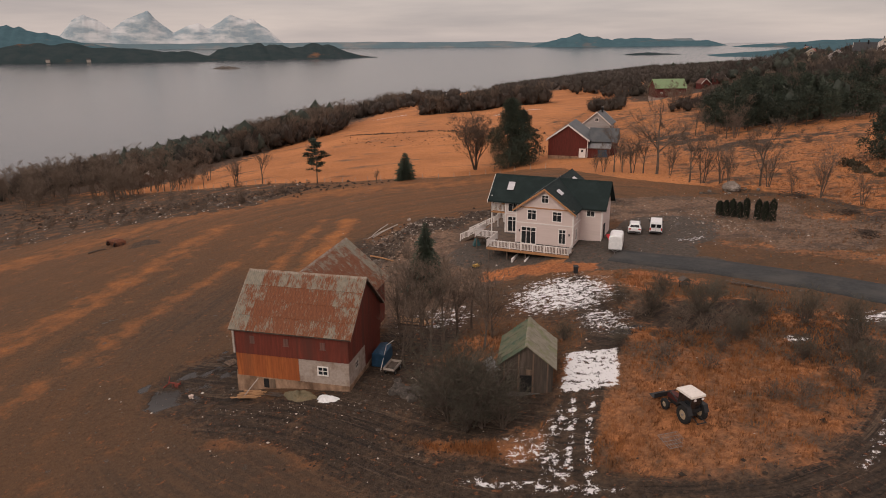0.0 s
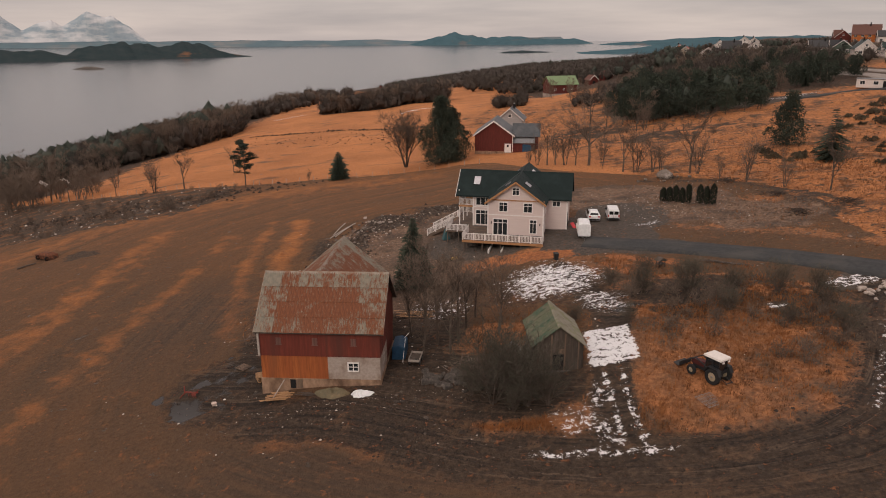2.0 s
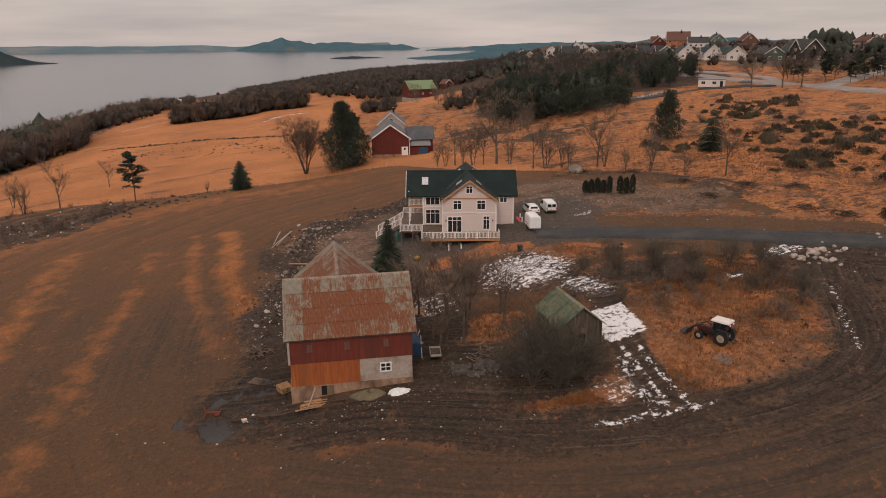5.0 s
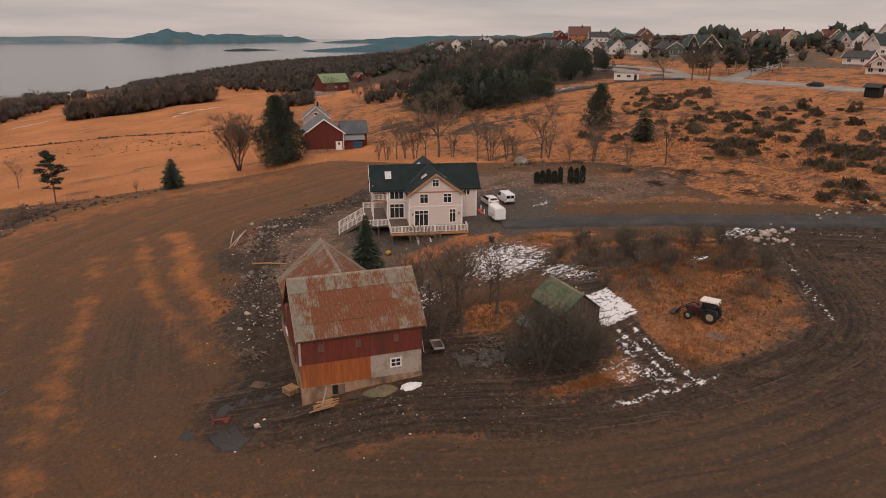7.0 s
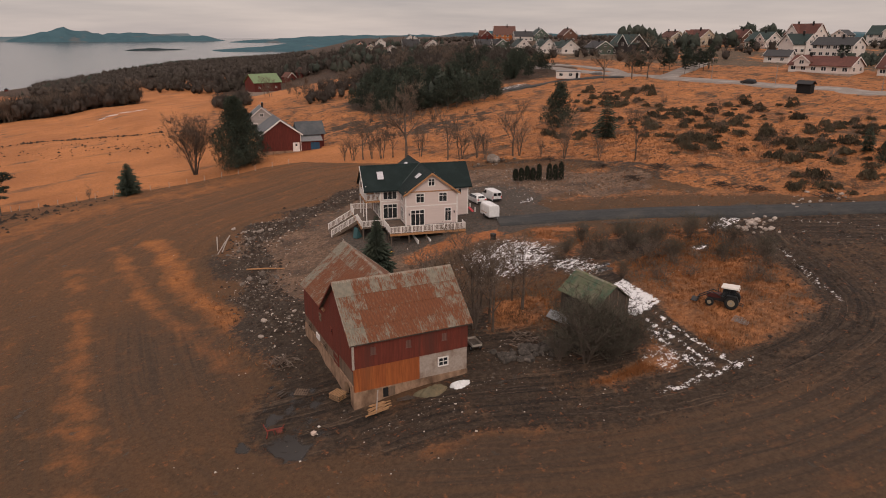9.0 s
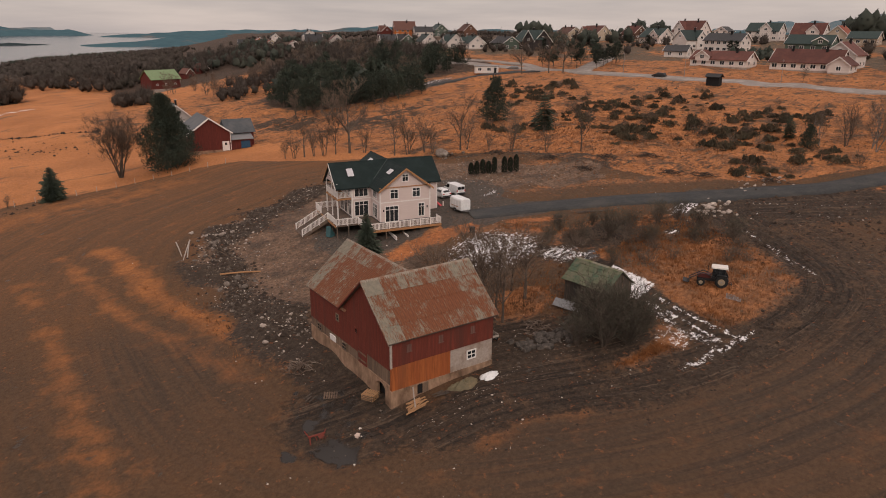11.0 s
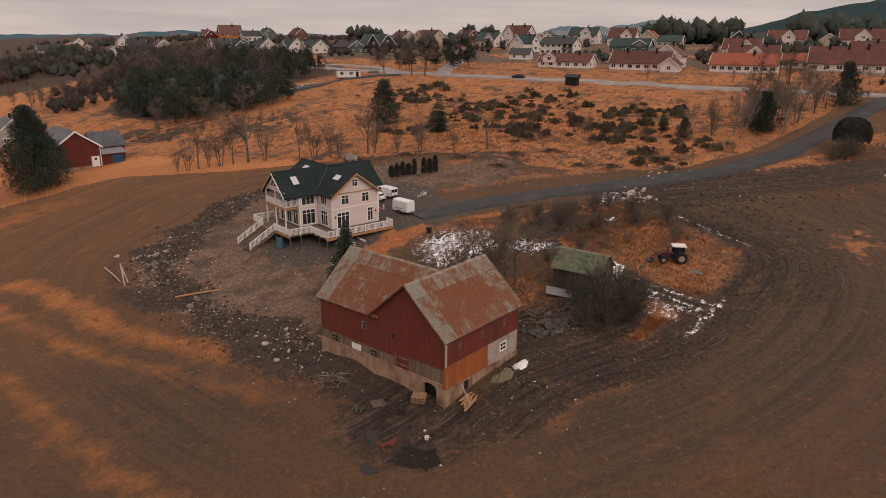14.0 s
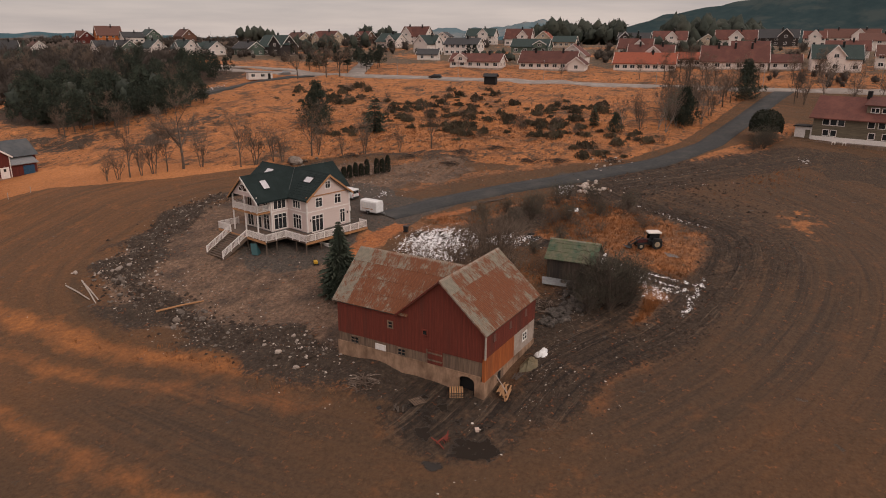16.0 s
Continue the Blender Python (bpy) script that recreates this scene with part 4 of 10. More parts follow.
    add_window(barn, -5.72, 9.9, 2.0, -90, 0.9, 0.6, 2, (0.5,), M["grey_board"])
    add_window(barn, 5.64, -2.6, 2.4, 90, 0.8, 0.6, 2, (0.5,), M["grey_post"])
    add_window(barn, 3.72, 8.0, 2.4, 90, 0.9, 0.7, 2, (0.5,), M["grey_post"])
    # roof deck, two ridges of one height, and the tin sheets on it
    deck = Shape()
    th = 0.12
    for sy in (-1, 1):
        deck.prism([(-6.0, sy * half, eave - 0.02), (-6.0, 0, ridge), (-6.0, 0, ridge - th), (-6.0, sy * half, eave - 0.02 - th)], (12.0, 0, 0))
    cu, wh = -0.85, 4.97
    for sx in (-1, 1):
        deck.prism([(cu + sx * wh, 12.45, eave), (cu, 12.45, ridge), (cu, 0.05, ridge), (cu + sx * wh, 4.85, eave)], (0, 0, -th))
    roof = part("roof", deck, M["old_board"], barn, "board roof deck under tin")
    slope = math.hypot(half, ridge - eave)
    rise = ridge - eave
    rnd = random.Random(3)
    def rust_s(c, r):
        return round((0.62 + 0.16 * rnd.random() - 0.22 * (r > 0.9) - 0.26 * (c < 0.09) - 0.16 * (0.09 < c < 0.17) * (rnd.random() < 0.5) - 0.12 * (c > 0.8) - 0.05 * (r < 0.1)) * 50) / 50
    tin_slope(roof, (-6.0, -half, eave), (1, 0, 0), (0, half, rise), 12.0, slope, lambda a, b: True, rust_s)
    run_f = half / slope
    # the back slope meets the wing along two valleys
    tin_slope(roof, (6.0, half, eave), (-1, 0, 0), (0, -half, rise), 12.0, slope, lambda a, b: abs(6.0 - a - cu) > (b * run_f / half) * wh + 0.0 or abs(6.0 - a - cu) > wh, rust_s)
    slope_w = math.hypot(wh, rise)
    def rust_w(c, r):
        return round((0.57 + 0.16 * rnd.random() - 0.24 * (c > 0.9) - 0.14 * (r > 0.7) + 0.08 * (c < 0.5)) * 50) / 50
    for sx in (-1, 1):
        # along from the valley foot to the north gable
        tin_slope(roof, (cu + sx * wh, 0.0, eave), (0, 1, 0), (-sx * wh, 0, rise), 12.45, slope_w, lambda a, b: a > half * (1 - b / slope_w) - 0.3, rust_w)
    part("ridge_cap", Shape().prism([(-6.05, -0.22, ridge - 0.13), (-6.05, 0, ridge + 0.09), (-6.05, 0.22, ridge - 0.13)], (12.1, 0, 0)), M["tin_edge"], roof, "grey tin ridge cap")
    part("ridge_cap", Shape().prism([(cu - 0.22, 0.2, ridge - 0.13), (cu, 0.2, ridge + 0.085), (cu + 0.22, 0.2, ridge - 0.13)], (0, 12.3, 0)), M["tin_edge"], roof, "grey tin ridge cap")
    for x in (-6.06, 6.0):
        for sy in (-1, 1):
            part("verge_board", Shape().prism([(x, sy * (half + 0.03), eave - 0.16), (x, 0, ridge - 0.13), (x, 0, ridge + 0.06), (x, sy * (half + 0.03), eave + 0.05)], (0.06, 0, 0)), M["tin_edge"] if sy < 0 or x > 0 else M["red_board"], roof)
    for sx in (-1, 1):
        part("verge_board", Shape().prism([(cu + sx * (wh + 0.03), 12.45, eave - 0.16), (cu, 12.45, ridge - 0.13), (cu, 12.45, ridge + 0.06), (cu + sx * (wh + 0.03), 12.45, eave + 0.05)], (0, 0.06, 0)), M["tin_edge"], roof)
    return barn


build_barn()

# ---- the white farmhouse ----
M["stone_base"] = surface("stone_base", (0.16, 0.145, 0.135), (0.12, 0.11, 0.10), 5, 1, None, 0.9)
# Pale base colour stands in for sky reflected in the roof windows.
M["sky_reflection_glass"] = plain("sky_reflection_glass", (0.55, 0.53, 0.55), 0.08, 0.0, 0.9)


def railing(parent, a, b, z, post_every=1.5, z2=None):
    """A white railing from a to b: posts, handrail, bottom rail and slats."""
    z2 = z if z2 is None else z2
    ax, ay, bx, by = *a, *b
    L = math.hypot(bx - ax, by - ay)
    n = max(1, round(L / post_every))
    rail = part("railing", Shape().tube([(ax, ay, z + 0.98), (bx, by, z2 + 0.98)], 0.055, 4), M["white_paint"], parent, "white handrail")
    s = Shape()
    for i in range(n + 1):
        k = i / n
        x, y, zz = ax + (bx - ax) * k, ay + (by - ay) * k, z + (z2 - z) * k
        p = part("post", Shape().box(x - 0.06, x + 0.06, y - 0.06, y + 0.06, zz - 0.1, zz + 1.06), M["white_paint"], rail)
    part("bottom_rail", Shape().tube([(ax, ay, z + 0.14), (bx, by, z2 + 0.14)], 0.04, 4), M["white_paint"], rail)
    m = max(2, round(L / 0.2))
    for i in range(m):
        k = (i + 0.5) / m
        x, y, zz = ax + (bx - ax) * k, ay + (by - ay) * k, z + (z2 - z) * k
        s.box(x - 0.036, x + 0.036, y - 0.036, y + 0.036, zz + 0.16, zz + 0.95)
    sl = part("slats", s, M["white_paint"], rail)
    sl["kind"] = "stuff"


def build_house():
    h = thing("farmhouse", "large white two-storey wooden house with a black roof", "house", (10.4, 102.2, 0), -20)
    fl, ev, rg = 4.45, 9.32, 12.35
    W = M["white_board"]
    part("foundation", Shape().box(-5.85, 7.9, -3.05, 3.05, 1.2, fl).box(-2.9, 4.9, -7.2, -3.05, 1.2, fl).box(-2.9, 4.9, 3.05, 7.4, 1.2, fl), M["stone_base"], h, "grey concrete foundation")
    part("wall", Shape().prism([(-5.9, -3.1, fl), (-5.9, 3.1, fl), (-5.9, 3.1, ev + 0.1), (-5.9, 0, rg - 0.2), (-5.9, -3.1, ev + 0.1)], (13.85, 0, 0)), W, h, "white horizontal boarding")
    part("wall", Shape().prism([(-2.95, -7.3, fl), (4.95, -7.3, fl), (4.95, -7.3, ev + 0.1), (1.0, -7.3, rg - 0.2), (-2.95, -7.3, ev + 0.1)], (0, 14.8, 0)), W, h, "white horizontal boarding")
    part("storey_band", Shape().box(-3.0, 5.0, -7.36, -7.3, 7.25, 7.4).box(-3.01, -2.95, -7.3, -3.1, 7.25, 7.4).box(-5.9, -2.95, -3.16, -3.1, 7.25, 7.4).box(4.95, 5.01, -7.3, -3.1, 7.25, 7.4), M["white_paint"], h)
    part("gable_band", Shape().box(-3.05, 5.05, -7.40, -7.3, 9.42, 9.56), M["bare_wood"], h, "bare wooden band under the gable")
    for x, y in ((-2.95, -7.3), (4.95, -7.3), (-5.9, -3.1), (7.95, -3.1), (-5.9, 3.1)):
        part("corner_board", Shape().box(x - 0.09, x + 0.09, y - 0.09, y + 0.09, fl, ev), M["white_paint"], h)
    # roof: two crossing gables
    slopes = []
    th, ov = 0.22, 3.55
    k = (rg - ev) / 3.3
    for sy in (-1, 1):
        slopes.append(Shape().prism([(-8.5, sy * ov, rg - ov * k), (-8.5, 0, rg), (-8.5, 0, rg - th), (-8.5, sy * ov, rg - ov * k - th)], (17.0, 0, 0)))
    oc = 4.35
    kc = (rg - ev) / 4.15
    for sx in (-1, 1):
        slopes.append(Shape().prism([(1 + sx * oc, -7.85, rg - oc * kc), (1, -7.85, rg), (1, -7.85, rg - th), (1 + sx * oc, -7.85, rg - oc * kc - th)], (0, 15.9, 0)))
    roof = part("roof", slopes[0], M["roof_black"], h, "black tiled roof")
    for s in slopes[1:]:
        part("roof", s, M["roof_black"], h, "black tiled roof")
    part("ridge_cap", Shape().prism([(-8.5, -0.16, rg - 0.1), (-8.5, 0, rg + 0.07), (-8.5, 0.16, rg - 0.1)], (17, 0, 0)), M["roof_black"], roof)
    part("ridge_cap", Shape().prism([(0.84, -7.85, rg - 0.1), (1, -7.85, rg + 0.075), (1.16, -7.85, rg - 0.1)], (0, 15.9, 0)), M["roof_black"], roof)
    # tile courses as low battens across the slopes
    for sx in (-1, 1):
        s = Shape()
        for i in range(1, 12):
            d = oc * i / 12
            s.box(1 + sx * d - 0.03, 1 + sx * d + 0.03, -7.84, -3.4 + d * 0.0, rg - d * kc - 0.02, rg - d * kc + 0.022)
        part("tile_course", s, M["roof_black"], roof)
    for sx in (-1, 1):
        part("bargeboard", Shape().prism([(1 + sx * (oc + 0.02), -7.92, rg - oc * kc - 0.32), (1, -7.92, rg - 0.32), (1, -7.92, rg - 0.02), (1 + sx * (oc + 0.02), -7.92, rg - oc * kc - 0.02)], (0, 0.07, 0)), M["bare_wood"], roof, "bare wooden bargeboard")
        part("bargeboard", Shape().prism([(-8.57, sx * (ov + 0.02), rg - ov * k - 0.32), (-8.57, 0, rg - 0.32), (-8.57, 0, rg - 0.02), (-8.57, sx * (ov + 0.02), rg - ov * k - 0.02)], (0.07, 0, 0)), M["white_paint"] if sx < 0 else M["bare_wood"], roof)
        part("bargeboard", Shape().prism([(8.5, sx * (ov + 0.02), rg - ov * k - 0.3), (8.5, 0, rg - 0.3), (8.5, 0, rg - 0.02), (8.5, sx * (ov + 0.02), rg - ov * k - 0.02)], (0.07, 0, 0)), M["roof_black"], roof)
    part("valley", Shape().prism([(1 - 3.4, -2.75, rg - 2.55 + 0.12), (1 - 3.28, -2.75, rg - 2.55 + 0.12), (0.95, -0.1, rg + 0.03), (0.85, -0.1, rg + 0.03)], (0, 0, 0.05)), M["valley_tin"], roof, "pale metal valley flashing")
    # roof windows: on the main south slope and on both cross slopes
    def roof_window(px, py, along_x):
        if along_x:
            m = Matrix.Translation((px, py, rg - abs(py) * k)) @ pose(0, 0, 0, math.degrees(math.atan(k)) * (1 if py < 0 else -1))
        else:
            dx = px - 1
            m = Matrix.Translation((px, py, rg - abs(dx) * kc)) @ pose(0, 0, 0, 0, math.degrees(math.atan(kc)) * (1 if dx > 0 else -1), 0)
        fr = part("roof_window", Shape().box(-0.56, 0.56, -0.80, 0.80, 0.0, 0.09, m), M["dark"], roof, "skylight with the sky's reflection painted on its pane")
        part("pane", Shape().box(-0.48, 0.48, -0.72, 0.72, 0.09, 0.105, m), M["sky_reflection_glass"], fr)
    roof_window(-5.6, -1.5, True)
    for px, py in ((-0.4, -4.9), (2.4, -4.9), (-0.3, 4.6), (2.3, 4.6)):
        roof_window(px, py, False)
    # south gable windows and doors
    y = -7.32
    add_window(h, 1.0, y, 10.8, 0, 0.85, 0.95, 2, (0.66,), fw=0.13)
    add_window(h, -0.75, y, 8.5, 0, 1.12, 1.25, 2, (0.70,), fw=0.13)
    add_window(h, 2.75, y, 8.5, 0, 1.12, 1.25, 2, (0.70,), fw=0.13)
    add_window(h, -1.15, y, 5.55, 0, 1.95, 2.25, 3, (0.78,), name="patio_door", bar=0.08, fw=0.14)
    add_window(h, 3.55, y, 5.8, 0, 0.85, 1.9, 2, (0.76,), name="window", fw=0.13)
    for u in (-2.45, 4.5):
        part("wall_lamp", Shape().box(u - 0.07, u + 0.07, y - 0.12, y, 6.0, 6.3), M["dark"], h, "small black wall lamp")
    # west face of the projection, main south wall, west wall
    add_window(h, -2.97, -5.1, 5.75, -90, 1.7, 2.0, 3, (0.74,), bar=0.07, fw=0.13)
    add_window(h, -2.97, -5.1, 8.5, -90, 1.5, 1.5, 3, (0.70,), bar=0.07, fw=0.13)
    add_window(h, -4.45, -3.12, 5.75, 0, 2.05, 2.1, 3, (0.76,), bar=0.07, fw=0.14)
    add_window(h, -4.45, -3.12, 8.45, 0, 2.0, 1.6, 3, (0.70,), bar=0.07, fw=0.14)
    for v in (-1.9, 0.0, 1.9):
        add_window(h, -5.92, v, 5.7, -90, 1.3, 2.1, 2, (0.76,), bar=0.07, fw=0.12, name="patio_door")
        add_window(h, -5.92, v, 8.4, -90, 1.0, 1.6, 2, (0.72,))
    # half-round window in the west gable
    arc = [(-6.0, 0.95 * math.cos(a), 10.35 + 0.95 * math.sin(a)) for a in np.linspace(0, math.pi, 13)]
    part("gable_wall", Shape().prism([(-8.12, -2.95, 9.6), (-8.12, 2.95, 9.6), (-8.12, 0, rg - 0.25)], (0.12, 0, 0)), W, h)
    half_round = part("window", Shape().prism([(-8.2, p[1] * 1.1, 10.25 + (p[2] - 10.35) * 1.1 - (0.08 if i in (0, 12) else 0)) for i, p in enumerate(arc)], (0.07, 0, 0)), M["white_paint"], h, "half-round gable window")
    part("pane", Shape().prism([(-8.215, p[1] * 0.95, 10.33 + (p[2] - 10.35) * 0.92) for p in arc], (0.02, 0, 0)), M["glass"], half_round)
    for a in (45, 90, 135):
        part("bar", Shape().tube([(-8.23, 0, 10.33), (-8.23, 0.9 * math.cos(radians(a)), 10.33 + 0.88 * math.sin(radians(a)))], 0.03, 4), M["white_paint"], half_round)
    # east side: entrance with steps and a canopy post
    add_window(h, 6.4, -3.12, 8.5, 0, 1.0, 1.05, 2, (0.68,))
    add_window(h, 4.97, -5.3, 8.5, 90, 0.9, 1.05, 2, (0.68,))
    add_window(h, 4.97, -5.3, 5.8, 90, 0.9, 1.5, 2, (0.7,))
    part("door", Shape().box(7.95, 8.02, -1.6, -0.6, 4.5, 6.6), M["dark"], h, "dark entrance door")
    part("steps", Shape().box(7.95, 9.6, -2.6, 0.2, 3.4, 4.4).box(9.6, 10.0, -2.4, 0.0, 3.4, 4.1), M["stone_base"], h, "concrete entrance steps")
    for v in (-2.5, 0.1):
        part("newel_post", Shape().box(9.35, 9.5, v - 0.07, v + 0.07, 4.4, 5.4), M["white_paint"], h)
    # balcony under the west gable
    part("balcony_floor", Shape().box(-8.2, -5.9, -3.0, 3.0, 7.2, 7.42), M["bare_wood"], h, "wooden balcony floor")
    for v in (-2.85, 0.0, 2.85):
        part("balcony_post", Shape().box(-8.15, -8.0, v - 0.08, v + 0.08, 4.3, 9.75), M["white_paint"], h)
    for a, b in (((-8.1, -2.9), (-8.1, 2.9)), ((-8.1, -2.9), (-5.95, -2.9)), ((-8.1, 2.9), (-5.95, 2.9))):
        railing(h, a, b, 7.42, 1.5)
    # terrace on posts round the south and west sides
    dk = 4.28
    floor_a = part("terrace_floor", Shape().box(-6.0, 5.3, -10.7, -7.3, dk - 0.16, dk), M["deck_wood"], h, "grey-brown timber terrace")
    floor_b = part("terrace_floor", Shape().box(-9.4, -2.95, -6.3, -3.1, dk - 0.16, dk - 0.003).box(-9.4, -5.9, -3.1, 5.0, dk - 0.16, dk - 0.003).box(-6.0, -2.95, -7.3, -6.3, dk - 0.16, dk - 0.003), M["deck_wood"], h, "grey-brown timber terrace")
    part("fascia", Shape().box(-6.05, 5.35, -10.76, -10.7, dk - 0.32, dk + 0.02).box(-9.46, -9.4, -6.3, 5.0, dk - 0.32, dk + 0.02), M["bare_wood"], h, "bare wooden terrace edge")
    for x, yy in ((-5.8, -10.4), (-3.2, -10.4), (-0.6, -10.4), (2.2, -10.4), (5.0, -10.4), (-9.2, -6.1), (-7.5, -6.1), (-9.2, -3.6), (-9.2, -1.8), (-9.2, 1.8), (-9.2, 4.8), (-5.8, -8.3), (-4.2, -8.3)):
        part("terrace_post", Shape().box(x - 0.07, x + 0.07, yy - 0.07, yy + 0.07, 1.3, dk - 0.16), M["deck_wood"], h)
    for a, b in (((-6.0, -10.65), (5.25, -10.65)), ((-6.0, -10.65), (-6.0, -6.35)), ((-6.0, -6.3), (-9.35, -6.3)), ((-9.35, -6.3), (-9.35, -2.0)), ((-9.35, 2.0), (-9.35, 5.0)), ((-9.35, 5.0), (-6.0, 5.0)), ((5.25, -10.65), (5.25, -9.2))):
        railing(h, a, b, dk, 1.55)
    # broad stairs down to the west, with stringers and rails
    st = part("stairs", Shape().prism([(-9.4, -2.0, dk), (-9.4, -2.0, dk - 0.5), (-13.5, -2.0, 1.6), (-13.5, -2.0, 2.1)], (0, 0.1, 0)), M["deck_wood"], h, "broad timber stairs")
    part("stringer", Shape().prism([(-9.4, 1.9, dk), (-9.4, 1.9, dk - 0.5), (-13.5, 1.9, 1.6), (-13.5, 1.9, 2.1)], (0, 0.1, 0)), M["deck_wood"], st)
    for i in range(12):
        x0 = -9.4 - i * 0.342
        part("tread", Shape().box(x0 - 0.36, x0, -1.9, 1.9, dk - (i + 1) * 0.18 - 0.05, dk - (i + 1) * 0.18), M["deck_wood"], st)
    for v in (-1.95, 1.95):
        railing(h, (-9.4, v), (-13.4, v), dk, 1.35, 2.05)
    # cellar stairs under the terrace
    part("cellar_wall", Shape().box(-2.2, -2.0, -11.6, -7.3, 1.6, 3.3), M["white_paint"], h, "white cellar stair wall")
    part("cellar_wall", Shape().box(-0.4, -0.2, -11.6, -7.3, 1.6, 3.3), M["white_paint"], h, "white cellar stair wall")
    part("cellar_door", Shape().box(-1.9, -0.5, -7.36, -7.3, 1.6, 3.6), M["grey_post"], h)
    return h


build_house()

# ---- old log shed ----
M["moss_roof"] = surface("moss_roof", (0.085, 0.105, 0.060), (0.145, 0.13, 0.090), 2.0, 0.7, (0.045, 0.090, 0.060), 0.95, relief=0.5)
M["slate_roof"] = surface("slate_roof", (0.24, 0.215, 0.165), (0.17, 0.155, 0.115), 2.5, 0.8, (0.14, 0.15, 0.07), 0.9, relief=0.5)


def build_shed():
    z0 = 2.9
    s = thing("shed", "leaning old plank shed with a mossy green roof", "shed", (4.3, 55.75, 0), -6)
    part("wall", Shape().prism([(-2.15, 0.1, z0), (2.15, 0.1, z0), (2.15, 0.1, 5.6), (0, 0.1, 7.2), (-2.15, 0.1, 5.6)], (0, 0.16, 0)), M["old_board"], s, "grey weathered plank gable")
    part("wall", Shape().prism([(-2.15, 5.5, z0), (2.15, 5.5, z0), (2.15, 5.5, 5.6), (0, 5.5, 7.2), (-2.15, 5.5, 5.6)], (0, 0.16, 0)), M["old_board"], s)
    part("wall", Shape().box(-2.2, -2.04, 0.1, 5.66, z0, 5.62), M["old_board"], s)
    part("wall", Shape().box(2.04, 2.2, 0.1, 5.66, z0, 5.62), M["old_board"], s)
    part("base", Shape().box(-2.3, 2.3, 0.0, 5.75, 1.2, z0 + 0.15), M["stone_base"], s, "rough stone footing")
    rnd = random.Random(5)
    for sx, mat in ((-1, M["moss_roof"]), (1, M["slate_roof"])):
        rows, cols = 5, 7
        for r in range(rows):
            for c in range(cols):
                a0, a1 = r / rows, (r + 1.06) / rows
                y0, y1 = -0.25 + 6.25 * c / cols, -0.25 + 6.25 * (c + 1) / cols
                x0, x1 = sx * 2.5 * (1 - a0), sx * 2.5 * max(0, 1 - a1)
                zz0, zz1 = 5.42 + 1.96 * a0 + 0.05, 5.42 + 1.96 * min(1, a1) + 0.01
                dz = rnd.uniform(-0.02, 0.03)
                part("roof_panel", Shape().prism([(x0, y0, zz0 + dz), (x1, y0, zz1 + dz), (x1, y1 - 0.02, zz1 + dz), (x0, y1 - 0.02, zz0 + dz)], (0, 0, -0.07)), mat, s)
    part("ridge_board", Shape().prism([(-0.18, -0.3, 7.33), (0, -0.3, 7.47), (0.18, -0.3, 7.33)], (0, 6.35, 0)), M["slate_roof"], s)
    for x in (-1.9, -0.7, 0.5, 1.7):
        part("batten", Shape().box(x, x + 0.12, 0.04, 0.1, z0, 5.6 + (2.15 - abs(x)) * 0.6), M["grey_board"], s)
    part("hatch", Shape().box(0.0, 0.45, 0.03, 0.1, 4.7, 5.15), M["grey_board"], s, "small grey plank hatch")
    part("door", Shape().box(-0.5, 0.45, 0.05, 0.1, 3.1, 4.6), M["dark"], s, "dark plank door")
    return s


build_shed()
M["sheet_metal"] = surface("sheet_metal", (0.24, 0.24, 0.24), (0.17, 0.17, 0.17), 3, 1, (0.2, 0.19, 0.18), 0.4, 0.6)
o = part("metal_sheet", Shape().prism([(-1.5, -0.45, 0), (1.5, -0.45, 0), (1.5, 0.45, 0.55), (-1.5, 0.45, 0.55)], (0, 0.03, 0.05)), M["sheet_metal"], None)
o.matrix_world = pose(1.5, 60.4, top(1.5, 60.4) + 0.15, 0, 8, -72)
tagged(o, "pale bent metal sheet leaning by the old shed", "metal sheet")

# ---- vehicles ----
M["car_white"] = plain("car_white", (0.80, 0.79, 0.78), 0.22, 0.0, 0.6)
M["car_glass"] = plain("car_glass", (0.012, 0.014, 0.016), 0.08, 0.0, 0.7)
M["tyre"] = surface("tyre", (0.016, 0.016, 0.016), (0.026, 0.025, 0.024), 20, 2, None, 0.9)
M["rim"] = plain("rim", (0.42, 0.42, 0.43), 0.3, 0.8)
M["tail_red"] = plain("tail_red", (0.45, 0.02, 0.02), 0.3)
M["black_plastic"] = plain("black_plastic", (0.02, 0.02, 0.021), 0.6)


def ring_shape(r, w, hole=0.0, sides=20, x=0.0):
    """A wheel disc on the x axis with rounded shoulders."""
    s = Shape()
    prof = [(-w / 2, r * 0.80), (-w / 2 * 0.8, r * 0.96), (-w * 0.2, r), (w * 0.2, r), (w / 2 * 0.8, r * 0.96), (w / 2, r * 0.80), (w / 2, hole), (-w / 2, hole)]
    for k in range(sides):
        a = 2 * math.pi * k / sides
        s.v += [(x + px, pr * math.cos(a), pr * math.sin(a)) for px, pr in prof]
    n = len(prof)
    for k in range(sides):
        for i in range(n):
            j = (i + 1) % n
            s.f.append((k * n + i, k * n + j, ((k + 1) % sides) * n + j, ((k + 1) % sides) * n + i))
    return s


